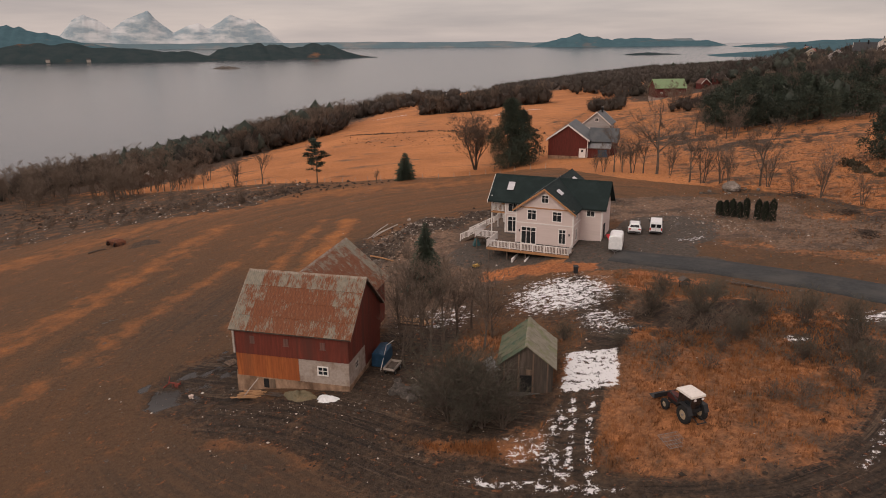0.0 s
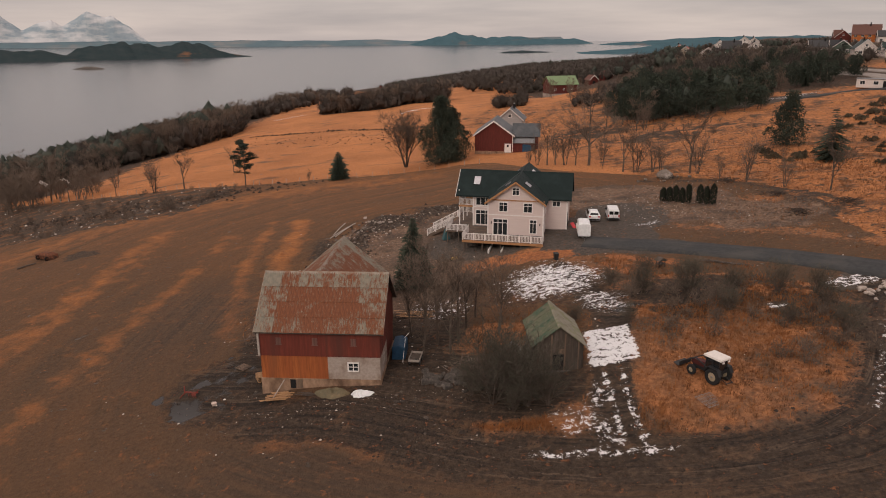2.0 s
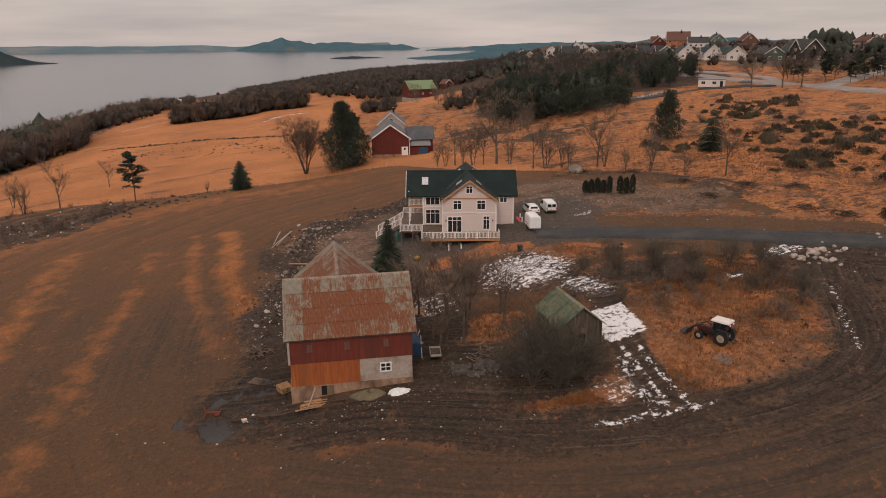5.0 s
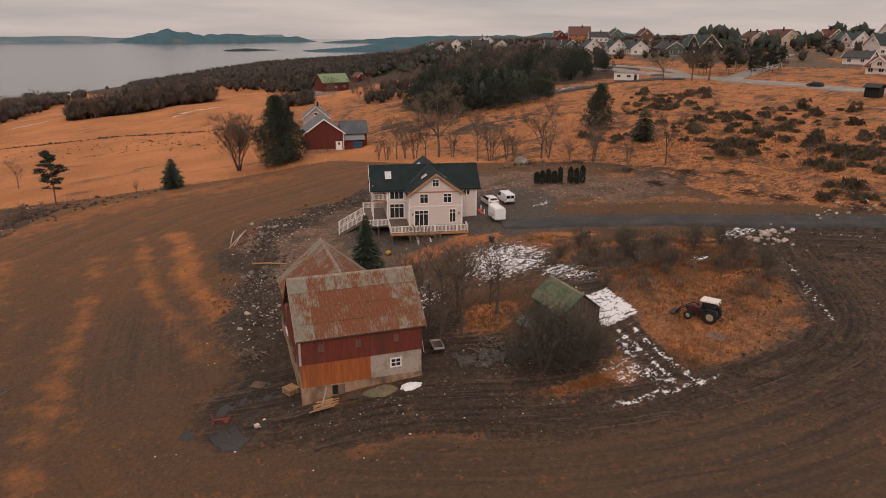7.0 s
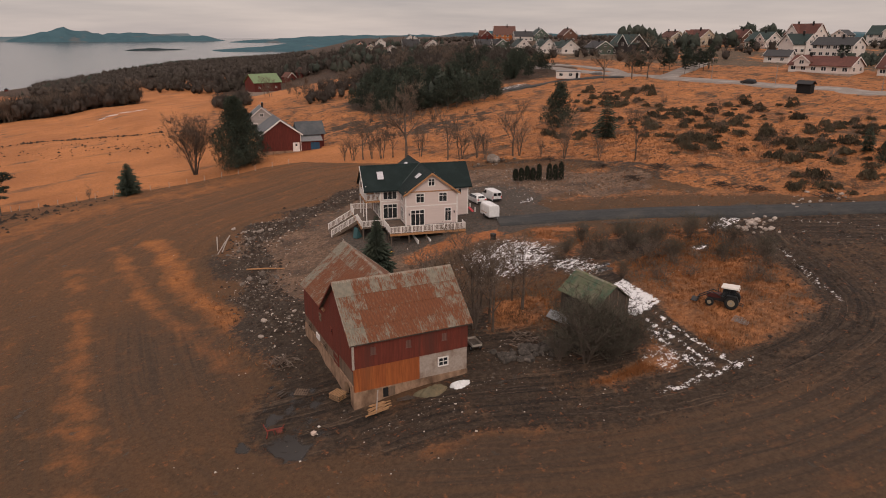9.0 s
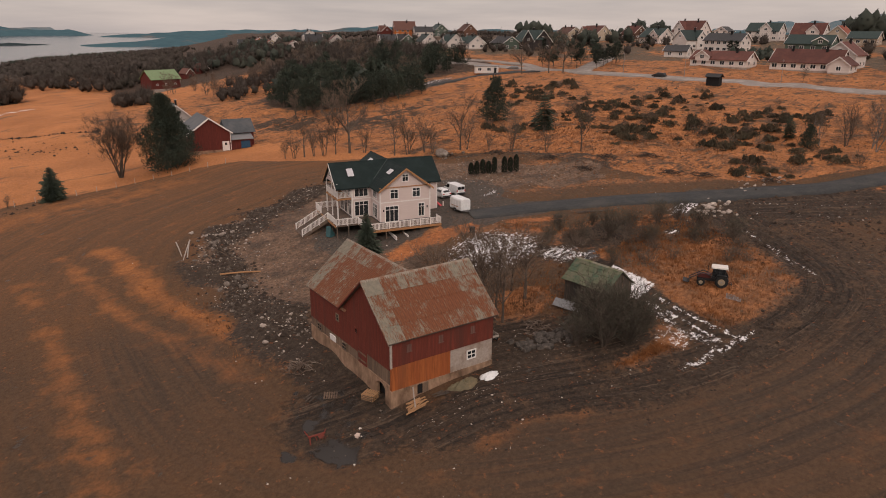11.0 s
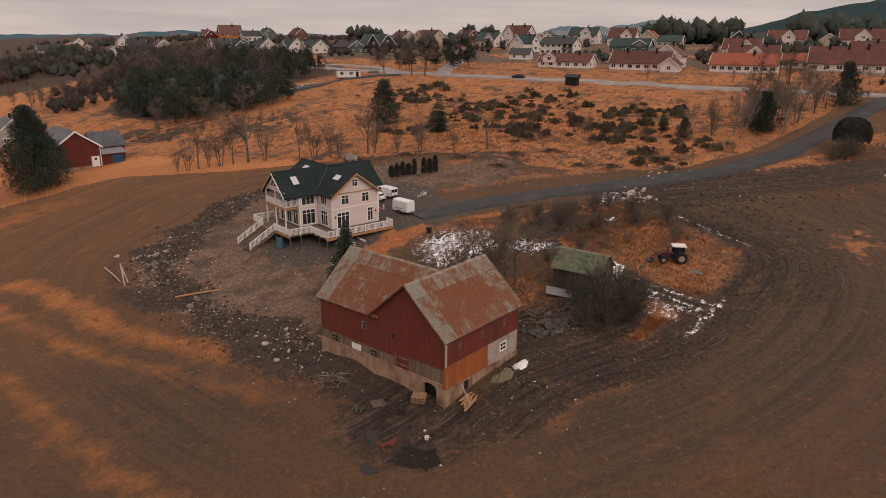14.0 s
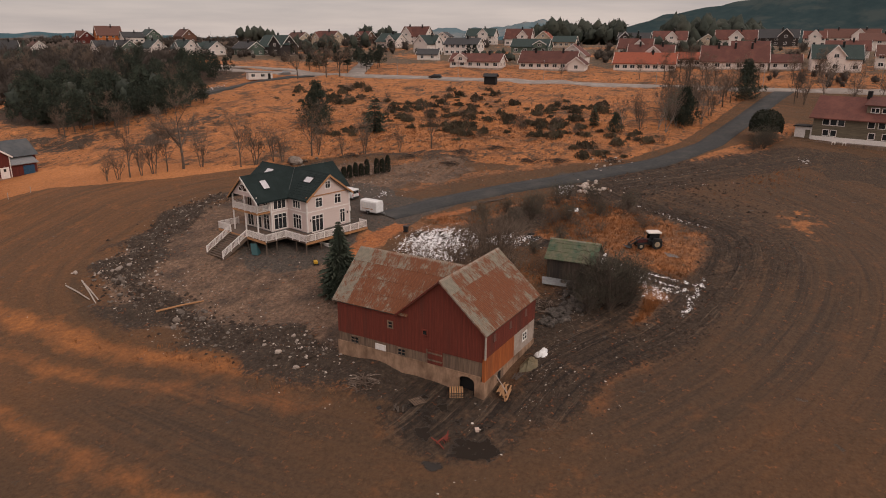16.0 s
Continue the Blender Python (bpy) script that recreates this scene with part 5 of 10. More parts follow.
def wheel(parent, x, y, r, w, rim_mat, rim_r=0.6, label=""):
    t = part("tyre", ring_shape(r, w, r * rim_r), M["tyre"], parent, smooth=False)
    t.matrix_local = pose(x, y, r)
    part("rim", ring_shape(r * rim_r * 1.02, w * 0.7, 0.0), rim_mat, t, label)
    part("hub", ring_shape(r * 0.16, w * 1.02, 0.0, 10), M["steel"], t)
    return t


def loft(sections, closed=True):
    """A skin over equal rings of points."""
    s = Shape()
    n = len(sections[0])
    for sec in sections:
        s.v += [tuple(p) for p in sec]
    for i in range(len(sections) - 1):
        for k in range(n if closed else n - 1):
            s.f.append((i * n + k, i * n + (k + 1) % n, (i + 1) * n + (k + 1) % n, (i + 1) * n + k))
    s.f.append(tuple(range(n)))
    s.f.append(tuple(reversed(range((len(sections) - 1) * n, len(sections) * n))))
    return s


def car_body(profile, half):
    """Sections along y: (y, floor, waist, roof, waist half-width, roof half-width)."""
    secs = []
    for y, z0, zw, zr, hw, hr in profile:
        secs.append([(-hw * half * 0.94, y, z0), (-hw * half, y, z0 + 0.2), (-hw * half, y, zw), (-hr * half, y, zr - 0.04), (-hr * half * 0.85, y, zr),
                     (hr * half * 0.85, y, zr), (hr * half, y, zr - 0.04), (hw * half, y, zw), (hw * half, y, z0 + 0.2), (hw * half * 0.94, y, z0)])
    return loft(secs)


def build_car():
    c = thing("car", "white estate car parked on the gravel yard", "car", (22.4, 101.4, top(22.4, 101.4)), -12)
    body = part("body", car_body([(-2.15, 0.38, 0.75, 0.78, 0.90, 0.85), (-2.1, 0.24, 0.95, 1.0, 0.97, 0.86), (-1.75, 0.22, 0.98, 1.36, 1, 0.74), (-1.2, 0.2, 0.98, 1.46, 1, 0.76), (0.1, 0.2, 0.96, 1.47, 1, 0.76),
                                  (0.65, 0.2, 0.96, 1.38, 1, 0.74), (1.25, 0.2, 0.95, 1.0, 1, 0.84), (1.9, 0.22, 0.84, 0.88, 0.97, 0.8), (2.15, 0.35, 0.62, 0.66, 0.88, 0.7)], 0.92), M["car_white"], c, smooth=False, bevel=0.02)
    part("rear_window", Shape().prism([(-0.62, -2.02, 1.04), (0.62, -2.02, 1.04), (0.56, -1.79, 1.34), (-0.56, -1.79, 1.34)], (0, -0.03, 0.02)), M["car_glass"], c)
    part("windscreen", Shape().prism([(-0.66, 1.22, 1.02), (0.66, 1.22, 1.02), (0.58, 0.70, 1.37), (-0.58, 0.70, 1.37)], (0, 0.03, 0.02)), M["car_glass"], c)
    for sx in (-1, 1):
        part("side_window", Shape().prism([(sx * 0.905, -1.65, 1.0), (sx * 0.905, 0.95, 1.0), (sx * 0.72, 0.55, 1.38), (sx * 0.72, -1.6, 1.38)], (sx * 0.02, 0, 0.012)), M["car_glass"], c)
        part("tail_light", Shape().box(sx * 0.66 - 0.16, sx * 0.66 + 0.16, -2.18, -2.08, 0.74, 0.92), M["tail_red"], c)
        part("roof_rail", Shape().tube([(sx * 0.62, -1.6, 1.5), (sx * 0.62, 0.4, 1.52)], 0.02, 5), M["black_plastic"], c)
        for y in (-1.35, 1.35):
            wheel(c, sx * 0.80, y, 0.33, 0.22, M["rim"])
    part("bumper", Shape().box(-0.80, 0.80, -2.22, -2.1, 0.32, 0.52), M["black_plastic"], c)
    part("number_plate", Shape().box(-0.26, 0.26, -2.2, -2.16, 0.58, 0.69), M["white_paint"], c)
    return c


def build_van():
    c = thing("van", "white panel van with dark rear windows on the gravel yard", "van", (25.3, 100.9, top(25.3, 100.9)), -14)
    c.scale = (0.9, 0.9, 0.9)
    part("body", car_body([(-2.4, 0.4, 1.0, 1.72, 0.95, 0.88), (-2.35, 0.28, 1.05, 1.92, 1, 0.90), (0.9, 0.26, 1.05, 1.96, 1, 0.90), (1.2, 0.26, 1.05, 1.9, 1, 0.88), (1.75, 0.26, 1.05, 1.25, 1, 0.88), (2.3, 0.28, 0.95, 1.0, 0.97, 0.84), (2.45, 0.4, 0.75, 0.8, 0.9, 0.8)], 0.95), M["car_white"], c, bevel=0.02)
    for sx in (-1, 1):
        part("rear_window", Shape().box(sx * 0.42 - 0.33, sx * 0.42 + 0.33, -2.43, -2.37, 1.12, 1.66), M["car_glass"], c)
        part("rear_door_seam", Shape().box(sx * 0.02 - 0.01, sx * 0.02 + 0.01, -2.425, -2.38, 0.5, 1.75), M["black_plastic"], c)
        part("side_window", Shape().prism([(sx * 0.955, 0.35, 1.1), (sx * 0.955, 1.5, 1.1), (sx * 0.86, 1.12, 1.75), (sx * 0.87, 0.35, 1.75)], (sx * 0.015, 0, 0.01)), M["car_glass"], c)
        part("tail_light", Shape().box(sx * 0.84 - 0.09, sx * 0.84 + 0.09, -2.44, -2.36, 0.7, 1.1), M["tail_red"], c)
        part("mirror", Shape().box(sx * 1.02 - 0.09, sx * 1.02 + 0.09, 1.35, 1.5, 1.1, 1.36), M["black_plastic"], c)
        for y in (-1.5, 1.55):
            wheel(c, sx * 0.83, y, 0.34, 0.23, M["rim"])
    part("windscreen", Shape().prism([(-0.8, 1.78, 1.2), (0.8, 1.78, 1.2), (0.72, 1.24, 1.86), (-0.72, 1.24, 1.86)], (0, 0.03, 0.02)), M["car_glass"], c)
    part("bumper", Shape().box(-0.86, 0.86, -2.5, -2.38, 0.3, 0.55), M["black_plastic"], c)
    part("number_plate", Shape().box(-0.26, 0.26, -2.46, -2.41, 0.78, 0.9), M["white_paint"], c)
    return c


def build_trailer():
    c = thing("trailer", "white ribbed box trailer parked beside the house", "trailer", (18.2, 92.7, top(18.2, 92.7)), -14)
    c.scale = (0.93, 0.93, 0.93)
    secs = []
    for y, k in ((-1.75, 0.93), (-1.68, 1.0), (1.68, 1.0), (1.75, 0.93)):
        secs.append([(-0.92, y, 0.5), (-0.92, y, 1.95 * k + 0.14), (-0.8, y, 2.2 * k + 0.12), (-0.5, y, 2.28 * k + 0.12), (0.5, y, 2.28 * k + 0.12), (0.8, y, 2.2 * k + 0.12), (0.92, y, 1.95 * k + 0.14), (0.92, y, 0.5)])
    part("body", loft(secs), M["car_white"], c, "white box body")
    for y in np.linspace(-1.5, 1.5, 7):
        for x in (-0.945, 0.92):
            part("rib", Shape().box(x, x + 0.025, y - 0.02, y + 0.02, 0.6, 2.0), M["white_paint"], c)
    part("frame", Shape().box(-0.9, 0.9, -1.75, 1.75, 0.38, 0.5), M["steel"], c, "steel trailer frame")
    part("drawbar", Shape().tube([(-0.6, -1.7, 0.45), (0, -2.9, 0.45)], 0.04, 6).tube([(0.6, -1.7, 0.45), (0, -2.9, 0.45)], 0.04, 6).tube([(0, -2.85, 0.45), (0, -2.85, 0.0)], 0.035, 6), M["steel"], c, "steel drawbar with jockey wheel")
    part("stripe", Shape().box(-0.955, -0.945, -1.0, 1.2, 0.95, 1.05), M["bare_wood"], c, "faded orange stripe")
    for sx in (-1, 1):
        wheel(c, sx * 0.86, 0.1, 0.3, 0.18, M["rim"])
        part("mudguard", Shape().prism([(sx * 0.98, -0.34, 0.42), (sx * 0.98, -0.25, 0.66), (sx * 0.98, 0.45, 0.66), (sx * 0.98, 0.54, 0.42)], (-sx * 0.24, 0, 0)), M["black_plastic"], c)
    return c


def build_tractor():
    gz = top(15.6, 50.2)
    c = thing("tractor", "old dark tractor with a white cab roof and front loader", "tractor", (15.9, 50.5, gz), 24)
    c.scale = (0.86, 0.86, 0.86)
    dk, rd = M["black_plastic"], plain("tractor_red", (0.085, 0.016, 0.013), 0.7)
    # the tractor points along +y
    part("bonnet", Shape().prism([(-0.33, 0.55, 1.0), (-0.33, 2.15, 0.95), (-0.33, 2.2, 1.42), (-0.33, 0.55, 1.6)], (0.66, 0, 0)), rd, c, "faded red bonnet", bevel=0.05)
    part("engine", Shape().box(-0.26, 0.26, 0.4, 2.1, 0.62, 1.0), dk, c)
    part("grille", Shape().box(-0.3, 0.3, 2.19, 2.24, 0.98, 1.4), dk, c)
    part("axle", Shape().tube([(-0.8, 1.75, 0.52), (0.8, 1.75, 0.52)], 0.09, 8).tube([(-0.85, -0.75, 0.82), (0.85, -0.75, 0.82)], 0.12, 8).box(-0.3, 0.3, -1.0, 0.5, 0.6, 1.1), dk, c)
    cab = part("cab", Shape().box(-0.62, 0.62, -1.15, 0.5, 1.05, 1.35), dk, c, "dark cab")
    for x in (-0.62, 0.56):
        for y, lean in ((-1.15, 0.0), (0.4, -0.12), (-0.45, 0.0)):
            part("pillar", Shape().tube([(x + 0.03, y + 0.03, 1.3), (x + 0.03, y + 0.03 + lean, 2.5)], 0.04, 5), dk, cab)
    part("cab_window", Shape().box(-0.6, -0.585, -1.1, 0.35, 1.4, 2.42).box(0.585, 0.6, -1.1, 0.35, 1.4, 2.42).box(-0.56, 0.56, -1.14, -1.125, 1.4, 2.42), M["car_glass"], cab)
    part("cab_roof", Shape().prism([(-0.78, -1.4, 2.5), (-0.78, 0.65, 2.5), (-0.70, 0.60, 2.68), (-0.70, -1.35, 2.70)], (1.5, 0, 0)), plain("cab_white", (0.72, 0.66, 0.60), 0.6), cab, "dusty white cab roof", bevel=0.04)
    part("work_lamp", Shape().box(-0.5, -0.3, -1.46, -1.38, 2.3, 2.45).box(0.3, 0.5, -1.46, -1.38, 2.3, 2.45), M["white_paint"], cab)
    part("exhaust", Shape().tube([(0.28, 1.0, 1.5), (0.28, 1.0, 2.6)], 0.04, 8), dk, c)
    rim_y = plain("rim_cream", (0.42, 0.33, 0.22), 0.6)
    for sx in (-1, 1):
        wheel(c, sx * 0.85, -0.75, 0.82, 0.42, rim_y, 0.55, "cream wheel rim")
        wheel(c, sx * 0.82, 1.75, 0.52, 0.30, rim_y, 0.5, "cream wheel rim")
        part("fender", Shape().prism([(sx * 0.62, -1.6, 1.1), (sx * 0.62, -1.3, 1.7), (sx * 0.62, -0.2, 1.75), (sx * 0.62, 0.1, 1.2), (sx * 0.62, 0.1, 1.12), (sx * 0.62, -0.25, 1.66), (sx * 0.62, -1.25, 1.62), (sx * 0.62, -1.55, 1.08)], (sx * 0.45, 0, 0)), dk, c)
        part("loader_arm", Shape().tube([(sx * 0.5, 0.45, 1.35), (sx * 0.5, 1.6, 1.75), (sx * 0.5, 3.2, 0.75)], 0.07, 6), dk, c, "dark loader arm")
    part("bucket", Shape().prism([(-0.85, 3.2, 0.75), (-0.85, 3.15, 0.35), (-0.85, 3.35, 0.22), (-0.85, 4.0, 0.35), (-0.85, 4.0, 0.39), (-0.85, 3.38, 0.28), (-0.85, 3.22, 0.4), (-0.85, 3.26, 0.75)], (1.7, 0, 0)), dk, c, "dark loader bucket")
    part("linkage", Shape().tube([(-0.35, -1.2, 0.7), (-0.4, -2.0, 0.5)], 0.045, 5).tube([(0.35, -1.2, 0.7), (0.4, -2.0, 0.5)], 0.045, 5).tube([(-0.5, -2.0, 0.45), (0.5, -2.0, 0.45)], 0.05, 5), dk, c)
    return c


build_car()
build_van()
build_trailer()
build_tractor()

# a wire pallet cage lying behind the tractor
g = top(14.3, 47.6)
cage = thing("wire_frame", "pale wire mesh frame lying in the dry grass", "wire frame", (14.3, 47.6, g + 0.1), 20)
for k in range(9):
    part("wire", Shape().tube([(-0.8 + 0.2 * k, -0.75, 0), (-0.8 + 0.2 * k, 0.75, 0.2)], 0.02, 4), M["sheet_metal"], cage)
for k in range(5):
    y = -0.75 + 0.375 * k
    part("wire", Shape().tube([(-0.82, y, 0.05 * k), (0.82, y, 0.05 * k)], 0.02, 4), M["sheet_metal"], cage)

# ---- things in the farmyard ----
M["tarp_white"] = plain("tarp_white", (0.78, 0.77, 0.76), 0.5)
M["tarp_green"] = surface("tarp_green", (0.15, 0.12, 0.07), (0.11, 0.095, 0.06), 3, 1, (0.19, 0.14, 0.08), 0.7)
M["tarp_blue"] = surface("tarp_blue", (0.03, 0.085, 0.15), (0.022, 0.06, 0.11), 3, 1, None, 0.5)
M["pine_wood"] = surface("pine_wood", (0.46, 0.27, 0.14), (0.36, 0.20, 0.10), 5, 1, None, 0.7)
M["red_iron"] = surface("red_iron", (0.22, 0.035, 0.022), (0.14, 0.03, 0.02), 5, 1, (0.07, 0.035, 0.025), 0.6)
M["stone"] = surface("stone", (0.17, 0.135, 0.11), (0.10, 0.08, 0.066), 4, 0.8, (0.25, 0.21, 0.18), 0.9, relief=0.6, depth=0.06, vary=0.3)
M["dark_stone"] = surface("dark_stone", (0.088, 0.074, 0.063), (0.042, 0.036, 0.032), 2, 0.6, (0.19, 0.155, 0.13), 0.9, relief=0.6, depth=0.08)


def heap(name, at, rx, ry, hz, mat, label, cat, seed, folds=0.25):
    """A slumped cover or heap with folds."""
    r = random.Random(seed)
    s = Shape()
    n, rings = 26, 7
    ph = [r.uniform(0, 6.28) for _ in range(4)]
    for j in range(rings):
        k = j / (rings - 1)
        for i in range(n):
            a = 2 * math.pi * i / n
            wob = 1 + folds * (0.5 * math.sin(3 * a + ph[0]) + 0.35 * math.sin(7 * a + ph[1]) + 0.2 * math.sin(11 * a + ph[2]))
            rad = k * wob
            z = hz * (1 - k ** 2.2) * (0.8 + 0.3 * math.sin(2 * a + ph[3])) + r.uniform(-0.06, 0.09) * (k < 1)
            s.v.append((rx * rad * math.cos(a), ry * rad * math.sin(a), z - (0.25 if j == rings - 1 else 0)))
    for j in range(rings - 1):
        s.f += [(j * n + i, j * n + (i + 1) % n, (j + 1) * n + (i + 1) % n, (j + 1) * n + i) for i in range(n)]
    o = part(name, s, mat, None)
    o.matrix_world = pose(at[0], at[1], top(at[0], at[1]) + 0.02, 0, 0, at[2])
    return tagged(o, label, cat)


heap("tarpaulin", (-13.2, 58.5, -10), 1.15, 0.7, 0.55, M["tarp_white"], "white plastic sheet heaped against the barn wall", "tarpaulin", 1, 0.35)
heap("tarpaulin", (-15.9, 59.2, -12), 1.7, 0.85, 0.6, M["tarp_green"], "olive tarpaulin over a stack beside the barn", "tarpaulin", 2, 0.2)


def planks(name, at, turn, count, length, mat, label, seed, spread=0.5):
    r = random.Random(seed)
    th = thing(name, label, "timber", (at[0], at[1], top(*at)), turn)
    for i in range(count):
        L = length * r.uniform(0.6, 1.0)
        m = pose(r.uniform(-spread, spread), r.uniform(-spread, spread), 0.06 + 0.06 * (i // 3), r.uniform(-3, 3), r.uniform(-3, 3), r.uniform(-14, 14))
        part("plank", Shape().box(-L / 2, L / 2, -0.07, 0.07, 0, 0.04, m), mat, th)
    return th


pl = planks("timber_pile", (-21.0, 60.3), 8, 14, 2.6, M["pine_wood"], "untidy pile of pale timber at the barn corner", 1)
part("plank", Shape().tube([(-0.6, -0.5, 0.1), (0.7, 0.9, 1.35)], 0.06, 4), M["grey_post"], pl, "pale leaning plank")
planks("timber_pile", (-6.9, 75.2), -12, 12, 5.0, M["pine_wood"], "long pale boards stacked beside the barn", 2, 0.7)
planks("timber_pile", (-18.2, 59.7), -10, 7, 1.8, M["old_board"], "grey boards lying along the barn wall", 3, 0.4)
planks("timber_pile", (-26.6, 68.5), 30, 5, 1.2, M["old_board"], "dark old boards lying in the mud", 5, 0.4)


def pallet(at, turn, layers, label, mat=None):
    th = thing("pallet", label, "pallet", (at[0], at[1], top(*at)), turn)
    for l in range(layers):
        z = l * 0.16
        for x in (-0.5, 0.0, 0.5):
            part("bearer", Shape().box(x - 0.05, x + 0.05, -0.6, 0.6, z, z + 0.1), M["old_board"], th)
        for k in range(6):
            y = -0.6 + 0.22 * k
            part("slat", Shape().box(-0.6, 0.6, y, y + 0.14, z + 0.1, z + 0.13), mat or M["pine_wood"], th)
    return th


pallet((-22.9, 64.3), 20, 4, "stack of pale wooden pallets by the cellar door")
pallet((-25.2, 67.2), 50, 1, "grey wooden pallet lying in the mud", M["grey_board"])


def pole(name, a, b, radius, mat, label, cat):
    """A pole lying on the ground from a to b."""
    th = thing(name, label, cat, (a[0], a[1], top(*a)))
    dx, dy, dz = b[0] - a[0], b[1] - a[1], top(*b) - top(*a)
    part("pole", Shape().tube([(0, 0, radius), (0.5 * dx, 0.5 * dy, 0.5 * dz + radius + 0.08), (dx, dy, dz + radius)], [radius, radius * 0.9, radius * 0.7], 7), mat, th)
    return th


for a, b in (((-16.0, 119.0), (-17.8, 113.3)), ((-14.2, 118.2), (-18.3, 111.8)), ((-14.6, 117.6), (-17.6, 112.0))):
    pole("pole", a, b, 0.10, M["grey_post"], "pale weathered pole lying crossed on the field", "pole")["group"] = "poles on the field"
pole("log", (-16.7, 104.3), (-12.5, 100.7), 0.12, M["bare_wood"], "long brown log lying on the dark soil", "log")

# the red implement in the mud
m0 = thing("farm_implement", "rusty red farm implement standing in the mud", "implement", (-29.6, 63.2, top(-29.6, 63.2)), -20)
m0.scale = (0.7, 0.7, 0.7)
part("beam", Shape().tube([(-1.0, 0, 0.45), (1.1, 0.05, 0.6)], 0.12, 6), M["red_iron"], m0)
part("beam", Shape().tube([(-0.9, -0.1, 0.5), (-1.3, 0.6, 1.05)], 0.07, 6), M["red_iron"], m0)
part("beam", Shape().tube([(-0.8, 0, 0.45), (-1.0, -1.1, 0.1)], 0.08, 6), M["red_iron"], m0)
part("beam", Shape().tube([(0.9, 0, 0.6), (1.2, 0.1, 1.0)], 0.06, 6), M["red_iron"], m0)
for k in range(4):
    part("tine", Shape().tube([(-0.2 + 0.35 * k, 0.0, 0.5), (-0.1 + 0.35 * k, -0.35, 0.3), (-0.05 + 0.35 * k, -0.4, 0.0)], 0.045, 5), M["red_iron"], m0)
part("plate", Shape().prism([(0.2, -0.05, 0.5), (0.9, -0.05, 0.55), (0.8, -0.3, 0.15), (0.3, -0.3, 0.1)], (0, 0.04, 0.03)), M["red_iron"], m0)
bx = part("crate", Shape().box(-0.2, 0.2, -0.16, 0.16, 0, 0.22).box(-0.23, 0.23, -0.19, 0.19, 0.22, 0.25), plain("crate_pale", (0.62, 0.48, 0.40), 0.7), None, bevel=0.02)
bx.matrix_world = pose(-27.0, 61.0, top(-27.0, 61.0), 0, 0, 25)
tagged(bx, "small pale crate lying in the wet mud", "crate")

# brushwood beside the barn
def brush_pile(at, r0, n, seed, label, mat=None):
    r = random.Random(seed)
    th = thing("brush_pile", label, "brushwood", (at[0], at[1], top(*at)))
    s = Shape()
    for i in range(n):
        a, rr = r.uniform(0, 6.28), r.uniform(0, r0)
        x, y = rr * math.cos(a), rr * math.sin(a)
        b, L = r.uniform(0, 6.28), r.uniform(0.5, 1.5)
        z = r.uniform(0, 0.5) * (1 - rr / r0)
        s.tube([(x, y, z), (x + 0.5 * L * math.cos(b), y + 0.5 * L * math.sin(b), z + r.uniform(0.0, 0.3)), (x + L * math.cos(b), y + L * math.sin(b), z + r.uniform(-0.1, 0.3))], [0.05, 0.04, 0.02], 4, False)
    o = part("brushwood", s, mat or M["brush"], th)
    o["kind"] = "stuff"
    return th


M["dark_brush"] = surface("dark_brush", (0.070, 0.050, 0.038), (0.038, 0.029, 0.024), 6, 1, (0.13, 0.09, 0.065), 0.95)
M["brush"] = surface("brush", (0.15, 0.105, 0.08), (0.09, 0.065, 0.05), 6, 1, (0.24, 0.19, 0.155), 0.9)
brush_pile((-24.6, 73.0), 1.5, 60, 1, "grey heap of branches and old roots")
brush_pile((-3, 60.5), 2.2, 60, 2, "grey fallen branches on the stony bank")
for q, (px, py, wide) in enumerate(((54.5, 77, 3.2), (55.5, 71, 2.4), (58, 61, 3.0), (61, 85, 2.2), (50, 113, 3.0), (43.5, 121, 2.4), (57, 91, 2.4), (52, 100, 2.8), (49.5, 91, 2.0), (66, 68, 2.2))):
    brush_pile((px, py), wide, 80, 10 + q, "dark heap of stumps and felled branches", M["dark_brush"])

# rusted wreck of a machine on the far side of the field
wr = thing("machine_wreck", "rusted wreck of a farm machine on the field", "wreck", (-68.6, 125.2, top(-68.6, 125.2)), -30)
M["rust_iron"] = surface("rust_iron", (0.17, 0.062, 0.030), (0.095, 0.036, 0.020), 4, 1, (0.05, 0.028, 0.02), 0.85)
part("hull", loft([[(-2.0, -0.7, 0.1), (1.8, -0.8, 0.1), (1.8, 0.8, 0.1), (-2.0, 0.7, 0.1)], [(-2.2, -0.85, 0.8), (1.5, -0.95, 0.95), (1.5, 0.95, 0.95), (-2.2, 0.85, 0.8)], [(-1.2, -0.5, 1.15), (0.8, -0.55, 1.3), (0.8, 0.55, 1.3), (-1.2, 0.5, 1.15)]]), M["rust_iron"], wr, bevel=0.04)
for x0, x1, y in ((-2.4, -3.6, 0.3), (1.6, 2.9, -0.4), (1.5, 2.4, 0.5)):
    part("beam", Shape().tube([(x0, y, 0.6), (x1, y * 1.4, 0.12)], 0.09, 6), M["rust_iron"], wr)
for x in (-1.2, 1.1):
    wheel(wr, x, -1.0, 0.42, 0.16, M["rust_iron"])
pole("log", (-72.2, 121.4), (-69.6, 122.9), 0.14, M["old_board"], "dark old log lying beside the rusty wreck", "log")

